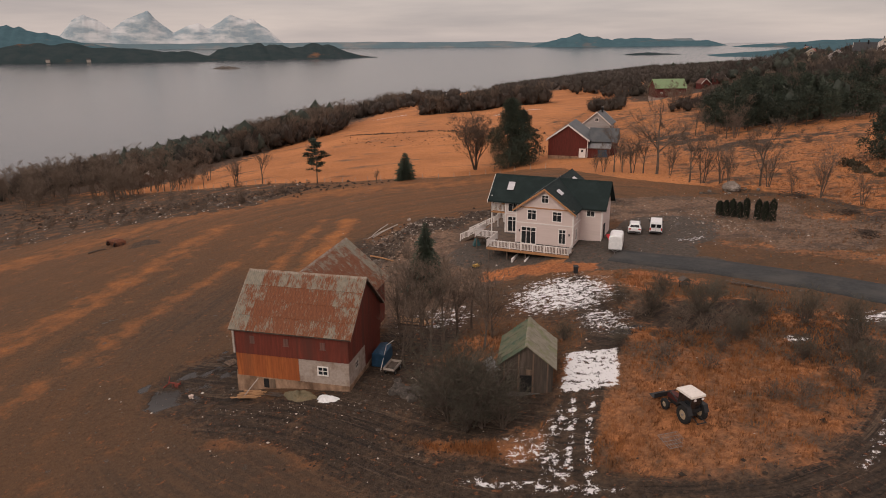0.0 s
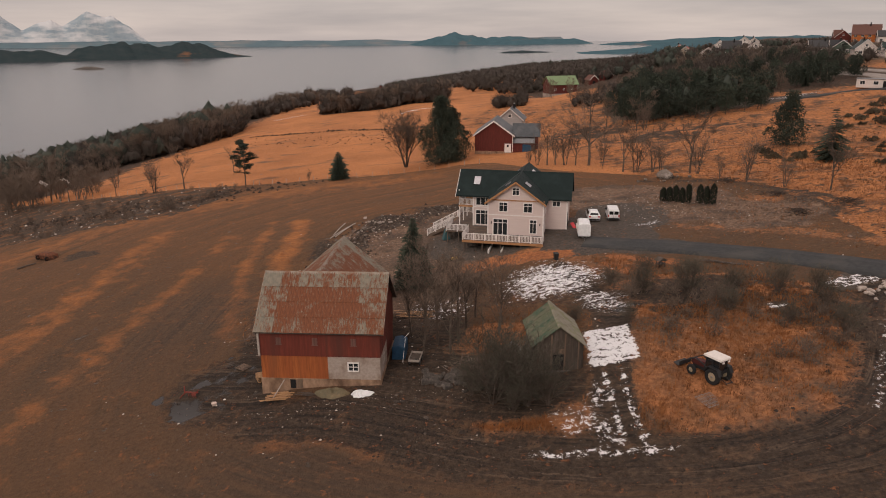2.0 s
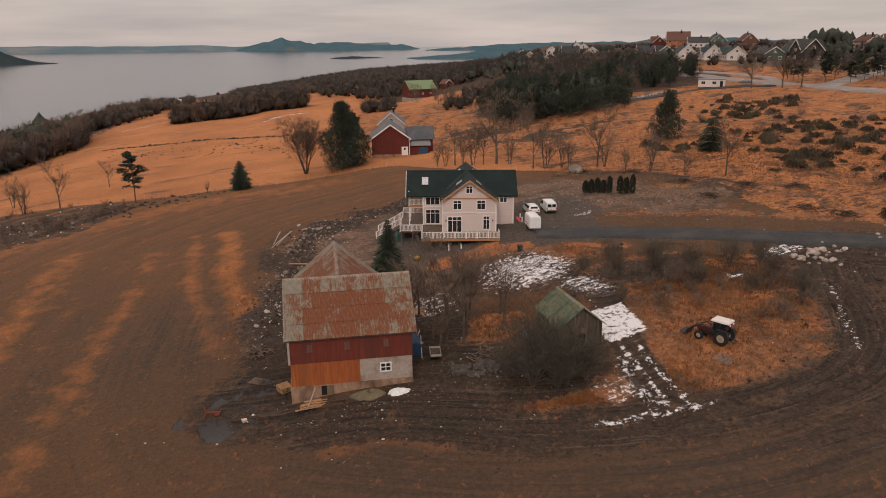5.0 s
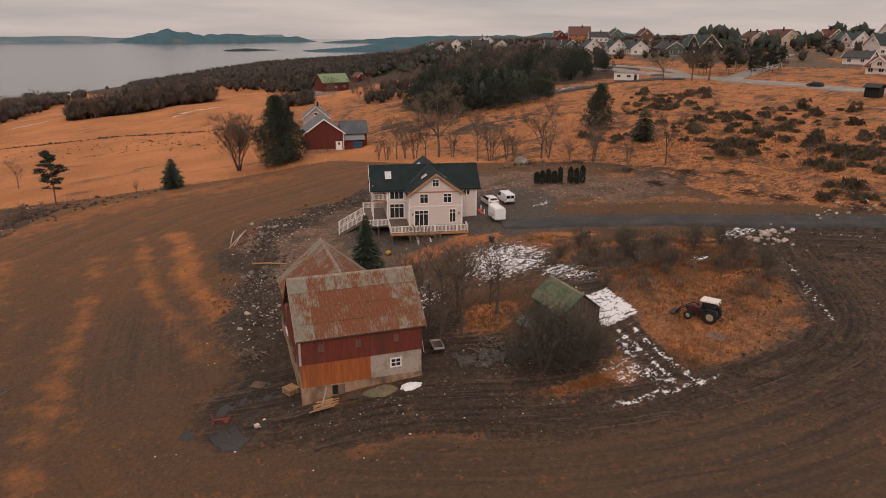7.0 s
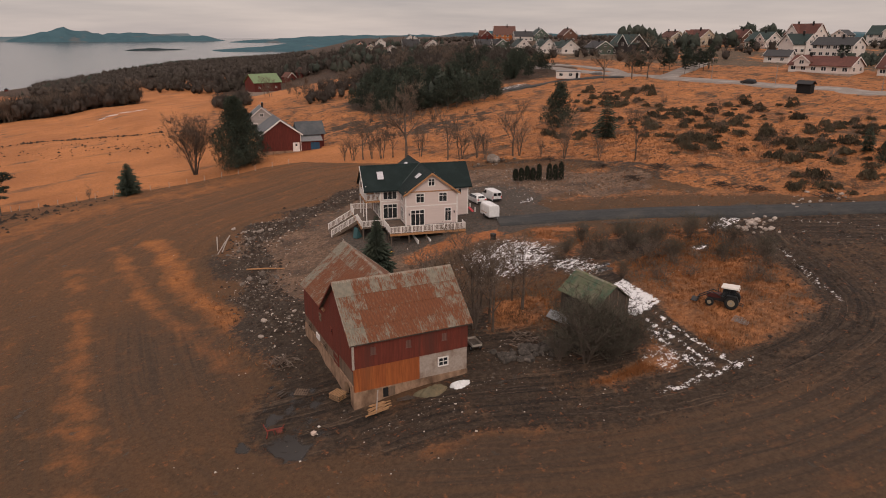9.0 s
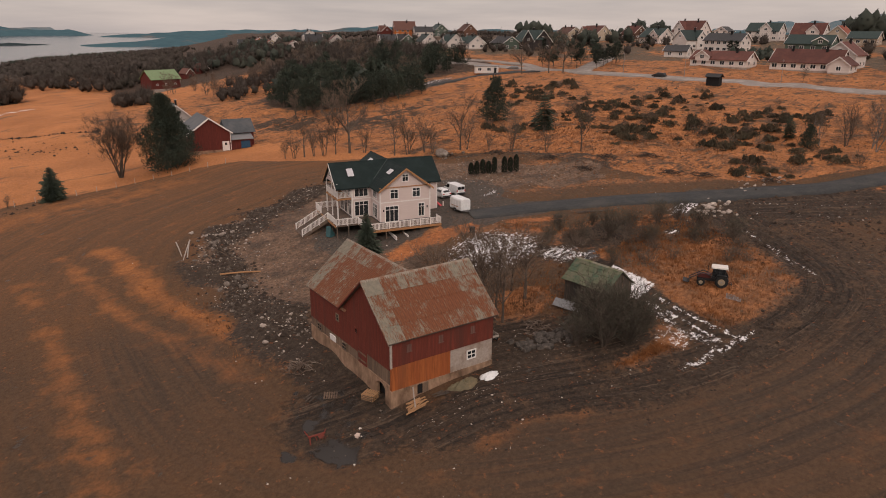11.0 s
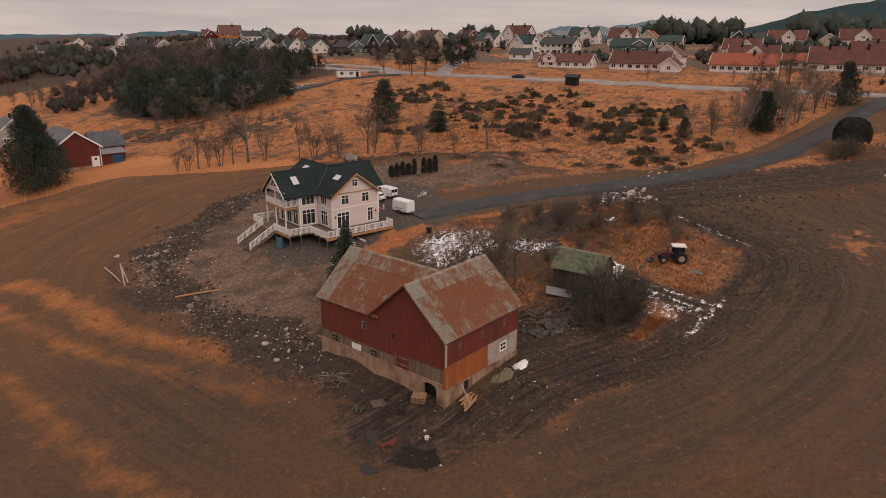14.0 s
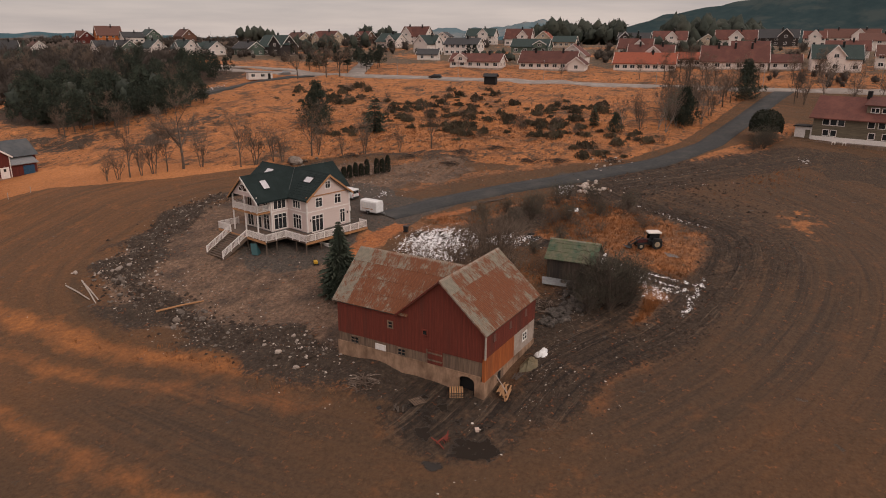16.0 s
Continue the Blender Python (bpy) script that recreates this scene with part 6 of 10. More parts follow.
# blue sheeted stack and the old cart behind the barn
bl = thing("covered_stack", "stack under a blue tarpaulin by the barn wall", "stack", (-9.3, 65.9, top(-9.3, 65.9)), -10)
bl.scale = (0.85, 0.85, 0.85)
part("cover", Shape().prism([(-0.8, -1.6, 0), (0.8, -1.6, 0), (0.75, -1.55, 1.5), (0.1, -1.55, 1.75), (-0.75, -1.55, 1.6)], (0, 3.2, 0)), M["tarp_blue"], bl, "blue tarpaulin", bevel=0.08)
part("pole", Shape().tube([(0.6, -2.4, 0.1), (0.75, -0.6, 2.3)], 0.04, 5), M["white_paint"], bl, "white leaning pole")
part("pole", Shape().tube([(0.5, 0.2, 2.0), (0.95, 1.5, 2.1)], 0.04, 5), M["white_paint"], bl, "white pole")
ct = thing("cart", "old grey farm cart on small wheels", "cart", (-7.9, 63.3, top(-7.9, 63.3)), -15)
part("bed", Shape().box(-0.55, 0.55, -1.0, 1.0, 0.5, 0.58), M["old_board"], ct)
for x in (-0.55, 0.51):
    part("side", Shape().box(x, x + 0.04, -1.0, 1.0, 0.58, 0.85), M["grey_post"], ct)
for y in (-1.0, 0.96):
    part("end", Shape().box(-0.55, 0.55, y, y + 0.04, 0.58, 0.8), M["grey_post"], ct)
for sx in (-1, 1):
    for y in (-0.6, 0.6):
        wheel(ct, sx * 0.5, y, 0.28, 0.12, M["rim"])

# bin on the yard's edge, red sledge by the door, yellow toy and blue cover under the terrace
bn = thing("waste_bin", "black wheeled waste bin on the yard's edge", "bin", (11.9, 84.2, top(11.9, 84.2)))
bn.scale = (0.85, 0.85, 0.85)
part("body", loft([[(-0.26, -0.3, 0.05), (0.26, -0.3, 0.05), (0.26, 0.3, 0.05), (-0.26, 0.3, 0.05)], [(-0.33, -0.38, 1.0), (0.33, -0.38, 1.0), (0.33, 0.38, 1.0), (-0.33, 0.38, 1.0)]]), M["black_plastic"], bn)
part("lid", Shape().prism([(-0.36, -0.42, 1.0), (0.36, -0.42, 1.0), (0.36, 0.42, 1.06), (-0.36, 0.42, 1.06)], (0, 0, 0.06)), M["black_plastic"], bn)
for sx in (-1, 1):
    w = part("wheel", ring_shape(0.1, 0.05), M["tyre"], bn)
    w.matrix_local = pose(sx * 0.3, 0.3, 0.1)


def house_spot(u, v, z):
    return pose(10.4, 102.2, 0, 0, 0, -20) @ Vector((u, v, z))


p = house_spot(9.0, -2.0, 4.4)
sl = part("sledge", Shape().prism([(-0.3, -0.5, 0.02), (0.3, -0.5, 0.02), (0.3, 0.5, 0.75), (-0.3, 0.5, 0.75)], (0, 0.06, 0.12)), plain("sledge_red", (0.50, 0.02, 0.025), 0.35), None, bevel=0.03)
sl.matrix_world = pose(*p, 0, 0, 20)
tagged(sl, "bright red plastic sledge leaning on the entrance steps", "sledge")
p = house_spot(-6.6, -13.2, 0)
toy = thing("toy_digger", "small yellow and black toy digger on the soil", "toy", (p.x, p.y, top(p.x, p.y)), 40)
part("body", Shape().box(-0.4, 0.4, -0.25, 0.25, 0.15, 0.5), plain("toy_yellow", (0.55, 0.32, 0.03), 0.5), toy, bevel=0.04)
part("arm", Shape().tube([(0.3, 0, 0.4), (0.8, 0, 0.7), (1.1, 0, 0.15)], 0.06, 5), M["black_plastic"], toy)
part("tracks", Shape().box(-0.45, 0.45, -0.33, -0.2, 0, 0.2).box(-0.45, 0.45, 0.2, 0.33, 0, 0.2), M["black_plastic"], toy)
p = house_spot(-9.8, -4.5, 0)
tent = part("cover", Shape().prism([(-0.6, -0.5, 0), (0.6, -0.5, 0), (0, -0.1, 1.5)], (0, 0.9, 0)), plain("cover_teal", (0.03, 0.085, 0.09), 0.6), None, bevel=0.03)
tent.matrix_world = pose(p.x, p.y, top(p.x, p.y), 0, 0, 10)
tagged(tent, "dark teal tarpaulin cover beneath the timber terrace", "cover")

# birdhouse-like well roof on the verge and garden post
wl = thing("feed_rack", "small dark wooden rack with a pitched top", "rack", (23.0, 77.5, top(23.0, 77.5)), 15)
for x in (-0.4, 0.4):
    for y in (-0.3, 0.3):
        part("leg", Shape().box(x - 0.04, x + 0.04, y - 0.04, y + 0.04, 0, 0.9), M["old_board"], wl)
part("shelf", Shape().box(-0.5, 0.5, -0.4, 0.4, 0.45, 0.52), M["old_board"], wl)
part("top", Shape().prism([(-0.65, -0.5, 0.9), (0.65, -0.5, 0.9), (0, -0.5, 1.3)], (0, 1.0, 0)), M["old_board"], wl)
brd = planks("timber_pile", (30.5, 76.2), -38, 4, 7.0, M["old_board"], "long dark beams lying along the driveway", 9, 0.25)


# ---- stones ----
def stone_mesh(seed):
    r = random.Random(seed)
    bm = bmesh.new()
    bmesh.ops.create_icosphere(bm, subdivisions=2, radius=1)
    for v in bm.verts:
        v.co *= r.uniform(0.86, 1.08) * (1 + 0.25 * math.sin(3 * v.co.x + seed) * math.cos(2.6 * v.co.y + 2 * seed))
        v.co.z *= 0.7
    me = bpy.data.meshes.new("stone")
    bm.to_mesh(me)
    bm.free()
    me.materials.append(M["stone"])
    return me


STONES = [stone_mesh(k) for k in range(6)]
M["pale_stone"] = surface("pale_stone", (0.40, 0.33, 0.28), (0.27, 0.22, 0.185), 4, 0.8, (0.5, 0.43, 0.38), 0.9, relief=0.5, depth=0.05, vary=0.25)
PALE = [m.copy() for m in STONES]
for m in PALE:
    m.materials[0] = M["pale_stone"]
r = random.Random(11)


def boulder(x, y, size, label, group="", mesh=None, sink=0.25):
    o = new("boulder", mesh or STONES[r.randrange(6)])
    o.matrix_world = pose(x, y, top(x, y) + size * (0.6 - sink), r.uniform(-20, 20), r.uniform(-20, 20), r.uniform(0, 360)) @ Matrix.Diagonal((size * r.uniform(0.8, 1.25), size * r.uniform(0.8, 1.2), size, 1))
    return tagged(o, label, "boulder", group)


for k in range(34):
    boulder(41.2 + r.gauss(0, 1.5), 62.5 + r.gauss(0, 1.5), r.uniform(0.18, 0.48), "pale grey boulder in a pile beside the drive", "boulder pile by the drive", PALE[k % 6])
boulder(42.5, 121.5, 1.35, "large pale boulder on the edge of the heath")
for k in range(9):
    boulder(40 + r.uniform(-4, 6), 120 + r.uniform(-2, 2), r.uniform(0.18, 0.42), "grey boulder on the edge of the heath", "boulders on the heath's edge")
for k in range(10):
    boulder(-16.5 + r.gauss(0, 1.3), 100.5 + r.gauss(0, 1.6), r.uniform(0.2, 0.5), "pale boulder on the soil heap", "boulders on the soil heap")
for k in range(8):
    boulder(-13 + r.gauss(0, 1.5), 113 + r.gauss(0, 1.5), r.uniform(0.2, 0.45), "pale boulder on the soil heap", "boulders on the soil heap")

for k in range(46):
    o = boulder(-20.0 + r.gauss(0, 1.5), 81.0 + r.gauss(0, 3.2), abs(r.gauss(0, 0.08)) + 0.06, "pale stone on the dark soil heap behind the barn", "pale stones behind the barn", PALE[k % 6])
for k in range(30):
    boulder(-10 + r.gauss(0, 2.5), 114 + r.gauss(0, 3), abs(r.gauss(0, 0.12)) + 0.08, "pale stone on the dark soil heap", "pale stones on the soil heap", PALE[k % 6])
for k in range(26):
    boulder(57 + r.gauss(0, 2.5), 61.5 - r.gauss(0, 2.0), abs(r.gauss(0, 0.15)) + 0.1, "pale stone in the heap beside the drive", "pale stones beside the drive", PALE[k % 6])

# the rock face of the bank between barn and shed
for k in range(110):
    a = k / 109
    x = -7.0 + 10.0 * a + r.gauss(0, 0.5)
    y = 60.0 - 2.5 * math.sin(a * 2.6) + r.gauss(0, 0.8)
    o = boulder(x, y, r.uniform(0.2, 0.6), "dark rock in the stony bank below the shed", "rocks of the bank", STONES[k % 6].copy(), 0.45)
    o.data.materials[0] = M["dark_stone"]


def scatter_stones(name, spots, label, mat=None):
    """Many small stones, joined."""
    rr = np.random.default_rng(8)
    s = Shape()
    for (x, y, size) in spots:
        z = top(x, y)
        n = len(s.v)
        pts = np.array([(1, 0, 0), (-1, 0, 0), (0, 1, 0), (0, -1, 0), (0, 0, 0.9), (0, 0, -0.6)]) * rr.uniform(0.6, 1.25, (6, 1)) * size
        w = rr.uniform(0, 6.28)
        c, sn = math.cos(w), math.sin(w)
        s.v += [(x + p[0] * c - p[1] * sn, y + p[0] * sn + p[1] * c, z + p[2] * 0.8 + size * 0.1) for p in pts]
        s.f += [(n + a, n + b, n + d) for a, b, d in ((0, 2, 4), (2, 1, 4), (1, 3, 4), (3, 0, 4), (2, 0, 5), (1, 2, 5), (3, 1, 5), (0, 3, 5))]
    o = part(name, s, mat or M["stone"], None)
    return tagged(o, label, "stones", kind="stuff")


spots = []
for k in range(620):
    i = r.randrange(len(RUBBLE) - 1)
    (ax, ay), (bx_, by_) = RUBBLE[i], RUBBLE[i + 1]
    q = r.random()
    spots.append((ax + (bx_ - ax) * q + r.gauss(0, 2.0), ay + (by_ - ay) * q + r.gauss(0, 2.0), abs(r.gauss(0, 0.11)) + 0.06))
for k in range(300):
    spots.append((-8 + r.gauss(0, 6), 96 + r.gauss(0, 9), abs(r.gauss(0, 0.06)) + 0.05))
for k in range(500):
    spots.append((36 + r.gauss(0, 7), 105 + r.gauss(0, 7), abs(r.gauss(0, 0.07)) + 0.05))
for k in range(130):
    spots.append((-18 + r.gauss(0, 9), 58 + r.gauss(0, 4), abs(r.gauss(0, 0.05)) + 0.04))
for k in range(90):
    spots.append((-3 + r.gauss(0, 5), 60 + r.gauss(0, 5), abs(r.gauss(0, 0.08)) + 0.05))
for k in range(200):
    spots.append((45 + r.gauss(0, 8), 60 + r.gauss(0, 12), abs(r.gauss(0, 0.08)) + 0.05))
for k in range(900):
    i = r.randrange(len(RUBBLE) - 1)
    (ax, ay), (bx_, by_) = RUBBLE[i], RUBBLE[i + 1]
    q = r.random()
    spots.append((ax + (bx_ - ax) * q + r.gauss(0, 2.6), ay + (by_ - ay) * q + r.gauss(0, 2.6), r.uniform(0.05, 0.09)))
for k in range(260):
    spots.append((r.uniform(-30, 24), r.uniform(46, 84), abs(r.gauss(0, 0.04)) + 0.03))
spots = [q for q in spots if not (-22.6 < q[0] < -9.5 and 58.5 < q[1] < 79)]
scatter_stones("rubble_stones", spots, "loose pale stones strewn over the soil heaps")



# pale chips and dark clods of earth lying about
M["chips"] = surface("chips", (0.55, 0.48, 0.42), (0.40, 0.34, 0.29), 3, 0.8, (0.62, 0.56, 0.5), 0.9)
M["clod"] = surface("clod", (0.050, 0.035, 0.026), (0.030, 0.023, 0.019), 3, 0.8, (0.08, 0.052, 0.035), 0.95)
chip_spots = [(q[0] + r.gauss(0, 0.6), q[1] + r.gauss(0, 0.6), abs(r.gauss(0, 0.06)) + 0.03) for q in spots[::3]] + [(36 + r.gauss(0, 6), 106 + r.gauss(0, 6), abs(r.gauss(0, 0.04)) + 0.03) for k in range(300)] + [(r.gauss(-16, 4), r.gauss(57.5, 0.8), r.uniform(0.03, 0.07)) for k in range(90)] + [(r.gauss(-3, 5), r.gauss(57, 4), r.uniform(0.03, 0.07)) for k in range(60)]
scatter_stones("stone_chips", [q for q in chip_spots if not (-22.6 < q[0] < -9.5 and 58.5 < q[1] < 79)], "small pale stone chips strewn over the soil", M["chips"])
clods = []
for k in range(1500):
    i = r.randrange(len(LOOP_TRACK) - 1)
    (ax, ay), (bx_, by_) = LOOP_TRACK[i], LOOP_TRACK[i + 1]
    q = r.random()
    clods.append((ax + (bx_ - ax) * q + r.gauss(0, 2.2), ay + (by_ - ay) * q + r.gauss(0, 2.2), abs(r.gauss(0, 0.09)) + 0.05))
for k in range(1200):
    i = r.randrange(len(RUBBLE) - 1)
    (ax, ay), (bx_, by_) = RUBBLE[i], RUBBLE[i + 1]
    q = r.random()
    clods.append((ax + (bx_ - ax) * q + r.gauss(0, 1.8), ay + (by_ - ay) * q + r.gauss(0, 1.8), abs(r.gauss(0, 0.14)) + 0.08))
for k in range(600):
    clods.append((44 + r.gauss(0, 7), 49 + r.gauss(0, 8), abs(r.gauss(0, 0.12)) + 0.06))
for k in range(220):
    q = r.random()
    clods.append((-50 + 66 * q + r.gauss(0, 9), 280 - 50 * q + r.gauss(0, 9), abs(r.gauss(0, 0.2)) + 0.15))
for k in range(260):
    q = r.random()
    clods.append((float(np.interp(q, [0, .4, .7, 1], [-60, -27, -5, 18])) + r.gauss(0, .5), float(np.interp(q, [0, .4, .7, 1], [308, 293, 277, 250])) + r.gauss(0, .5), abs(r.gauss(0, 0.3)) + 0.2))
for k in range(700):
    q = r.random()
    clods.append((float(np.interp(q, [0, .25, .5, .75, 1], [-140, -105, -80, -58, -30])) + r.gauss(0, 4), float(np.interp(q, [0, .25, .5, .75, 1], [194, 173, 165, 164, 169])) + r.gauss(0, 3.5), abs(r.gauss(0, 0.25)) + 0.12))
clods = [q for q in clods if not (-22.6 < q[0] < -9.5 and 58.5 < q[1] < 79)]
soil_lumps = [(r.gauss(38, 6.5), r.gauss(103, 7), abs(r.gauss(0, 0.12)) + 0.06) for k in range(900)] + [(r.gauss(46, 4), r.gauss(92, 6), abs(r.gauss(0, 0.12)) + 0.06) for k in range(400)]
soil_lumps += [(r.gauss(-8, 6), r.gauss(97, 10), abs(r.gauss(0, 0.09)) + 0.04) for k in range(700)]
M["soil_lump"] = surface("soil_lump", (0.165, 0.103, 0.067), (0.085, 0.056, 0.040), 3, 0.8, (0.24, 0.17, 0.125), 0.95)
on_drive = line_dist(np.array([q[0] for q in soil_lumps]), np.array([q[1] for q in soil_lumps]), DRIVE)
scatter_stones("soil_lumps", [q for q, d in zip(soil_lumps, on_drive) if d > 3.4 and not (1 < q[0] < 31 and 84 < q[1] < 112)], "lumps of brown soil over the dug ground", M["soil_lump"])
strip_chips = []
for k in range(240):
    x = -46 - 80 * r.random()
    y0, y1 = np.interp(x, [-130, -103, -87, -67, -52, -44], [146, 141, 147, 148, 152, 163]), np.interp(x, [p[0] for p in FENCE], [p[1] for p in FENCE])
    strip_chips.append((x, y0 + (y1 - y0) * r.random() ** 1.5, abs(r.gauss(0, 0.14)) + 0.06))
scatter_stones("stone_chips", strip_chips, "pale stones and broken boards in the scrub", M["chips"])
scatter_stones("clods", clods, "dark clods of earth along the track and heaps", M["clod"])
# ---- trees ----
M["bark"] = surface("bark", (0.115, 0.085, 0.066), (0.075, 0.057, 0.046), 5, 1, (0.16, 0.13, 0.105), 0.95, vary=0.2)
M["twig"] = surface("twig", (0.165, 0.122, 0.092), (0.115, 0.086, 0.066), 2, 0.5, None, 0.95, relief=0, vary=0.25)
M["grey_twig"] = surface("grey_twig", (0.104, 0.092, 0.068), (0.070, 0.062, 0.047), 2, 0.5, None, 0.95, relief=0, vary=0.25)
M["birch_bark"] = surface("birch_bark", (0.26, 0.22, 0.19), (0.17, 0.14, 0.12), 4, 1.2, (0.07, 0.06, 0.05), 0.85)
M["needles"] = surface("needles", (0.045, 0.060, 0.043), (0.068, 0.082, 0.056), 1.5, 0.4, (0.078, 0.084, 0.055), 0.9, relief=0, vary=0.25)
M["pine_needles"] = surface("pine_needles", (0.030, 0.042, 0.031), (0.044, 0.054, 0.038), 1.5, 0.4, (0.05, 0.052, 0.034), 0.9, relief=0, vary=0.25)
M["thuja"] = surface("thuja", (0.018, 0.022, 0.015), (0.028, 0.031, 0.020), 3, 0.6, (0.036, 0.034, 0.022), 0.95, relief=0)
M["heather"] = surface("heather", (0.082, 0.066, 0.041), (0.054, 0.046, 0.031), 2, 0.5, (0.112, 0.072, 0.044), 0.95, relief=0, vary=0.35)
M["dry_grass"] = surface("dry_grass", (0.30, 0.118, 0.040), (0.17, 0.074, 0.030), 0.6, 0.15, (0.11, 0.058, 0.030), 0.95, relief=0, world_space=True)


def bare_tree_shapes(seed, h, spread=0.55, stems=1, fork=0.28, fine=1.0, splay=1.0):
    """Trunk and limbs, and the haze of twigs, of a leafless tree."""
    r = random.Random(seed)
    wood, twigs = Shape(), Shape()

    def twig(p, d, L, depth):
        q = p + d * L
        n = len(twigs.v)
        side = d.cross(Vector((r.uniform(-1, 1), r.uniform(-1, 1), r.uniform(-1, 1)))).normalized() * (0.007 + 0.009 * depth)
        twigs.v += [tuple(p - side), tuple(p + side), tuple(q)]
        twigs.f.append((n, n + 1, n + 2))
        if depth > 0:
            for _ in range(3):
                dd = (d + Vector((r.uniform(-1, 1), r.uniform(-1, 1), r.uniform(-0.5, 0.9))) * 0.7).normalized()
                twig(p + d * L * r.uniform(0.3, 1.0), dd, L * r.uniform(0.45, 0.75), depth - 1)

    def limb(p, d, L, rad, level):
        pts, rr = [p], [rad]
        n = 4 if level < 2 else 2
        for i in range(n):
            d = (d + Vector((r.uniform(-1, 1), r.uniform(-1, 1), r.uniform(-0.3, 0.7))) * (0.10 + 0.06 * level)).normalized()
            pts.append(pts[-1] + d * (L / n))
            rr.append(rad * (1 - 0.62 * (i + 1) / n))
        wood.tube(pts, rr, 6 if level == 0 else (4 if level == 1 else 3), False)
        if level >= 3 or rad < 0.018:
            for _ in range(int(4 * fine)):
                twig(pts[-1 - r.randrange(2)], (d + Vector((r.uniform(-1, 1), r.uniform(-1, 1), r.uniform(-0.6, 0.8))) * 0.8).normalized(), L * r.uniform(0.35, 0.7), 2)
            return
        kids = (7 if level == 0 else 3)
        for i in range(kids):
            k = r.uniform(fork, 1.0) if level == 0 else r.uniform(0.35, 1.0)
            j = min(n - 1, int(k * n))
            base = pts[j].lerp(pts[j + 1], k * n - j)
            az = r.uniform(0, 6.283)
            out = Vector((math.cos(az), math.sin(az), 0))
            dd = (d * (0.75 if level == 0 else 0.6) + out * spread * 1.5 + Vector((0, 0, r.uniform(0.0, 0.35)))).normalized()
            limb(base, dd, L * r.uniform(0.42, 0.62), rr[j] * r.uniform(0.45, 0.62), level + 1)
        limb(pts[-1], d, L * 0.45, rr[-1], level + 1)

    for sidx in range(stems):
        a = r.uniform(0, 6.283)
        lean = 0.0 if stems == 1 else r.uniform(0.12, 0.42) * splay
        off = Vector((math.cos(a), math.sin(a), 0)) * (0.0 if stems == 1 else r.uniform(0.05, 0.35))
        limb(off + Vector((0, 0, -0.2)), Vector((math.cos(a) * lean, math.sin(a) * lean, 1)).normalized(), h * (0.62 if stems == 1 else r.uniform(0.45, 0.62)), h * (0.020 if stems == 1 else 0.012), 0)
    return wood, twigs


def bare_tree(seed, h, label, at=(0, 0), cat="tree", name="tree", bark=None, twigs=None, **kw):
    w, t = bare_tree_shapes(seed, h, **kw)
    th = thing(name, label, cat, (at[0], at[1], top(*at) - 0.05), 0)
    part("trunk", w, bark or M["bark"], th)
    part("crown", t, twigs or M["twig"], th, "leafless brown twigs")
    return th


def conifer_shapes(seed, h, width, gap=0.05, droop=0.35, dense=1.0, shape=0.85):
    """Trunk, and whorls of drooping needled boughs, of a spruce."""
    r = random.Random(seed)
    trunk = Shape().tube([(0, 0, -0.2), (0, 0, h * 0.5), (0, 0, h * 0.97)], [h * 0.018, h * 0.012, 0.015], 7)
    s = Shape()
    whorls = int(26 * dense)
    for i in range(whorls):
        k = gap + (1 - gap) * (i + r.uniform(-0.3, 0.3)) / whorls
        z = h * min(0.985, max(gap, k))
        R = width / 2 * (1 - k) ** shape * r.uniform(0.82, 1.15) * (0.74 + 0.26 * min(1, k / 0.28)) + 0.12
        n = max(5, int(11 * dense * (1 - 0.45 * k)))
        a0 = r.uniform(0, 6.28)
        for j in range(n):
            a = a0 + 6.283 * j / n + r.uniform(-0.2, 0.2)
            L = R * r.uniform(0.6, 1.18)
            out = Vector((math.cos(a), math.sin(a), 0))
            side = Vector((-math.sin(a), math.cos(a), 0))
            p0 = Vector((0, 0, z))
            lift = 0.12 * L * (k - 0.2)
            segs = max(3, int(L / 0.42))
            for q in range(segs):
                f = (q + 0.4) / segs
                c = p0 + out * (L * f) + Vector((0, 0, -droop * L * f * f + lift))
                wd = (0.25 * L * (1 - 0.55 * f) + 0.10) * r.uniform(0.7, 1.2)
                ln = L / segs * 1.9
                for sgn in (-1, 1):
                    tip = c + out * (ln * r.uniform(0.5, 0.9)) + side * (sgn * wd) + Vector((0, 0, -0.22 * wd - r.uniform(0, 0.12) * ln))
                    b = len(s.v)
                    s.v += [tuple(c - out * ln * 0.35), tuple(c + out * ln * 0.35 + Vector((0, 0, 0.03))), tuple(tip), tuple(c + side * (sgn * wd * 0.45) + Vector((0, 0, -0.32 * wd)))]
                    s.f += [(b, b + 1, b + 2), (b, b + 3, b + 2)]
    return trunk, s


def conifer(seed, h, width, label, at=(0, 0), name="spruce", needles=None, **kw):
    t, s = conifer_shapes(seed, h, width, **kw)
    th = thing(name, label, "tree", (at[0], at[1], top(*at) - 0.05))
    part("trunk", t, M["bark"], th)
    part("crown", s, needles or M["needles"], th, "dark green needles")
    return th


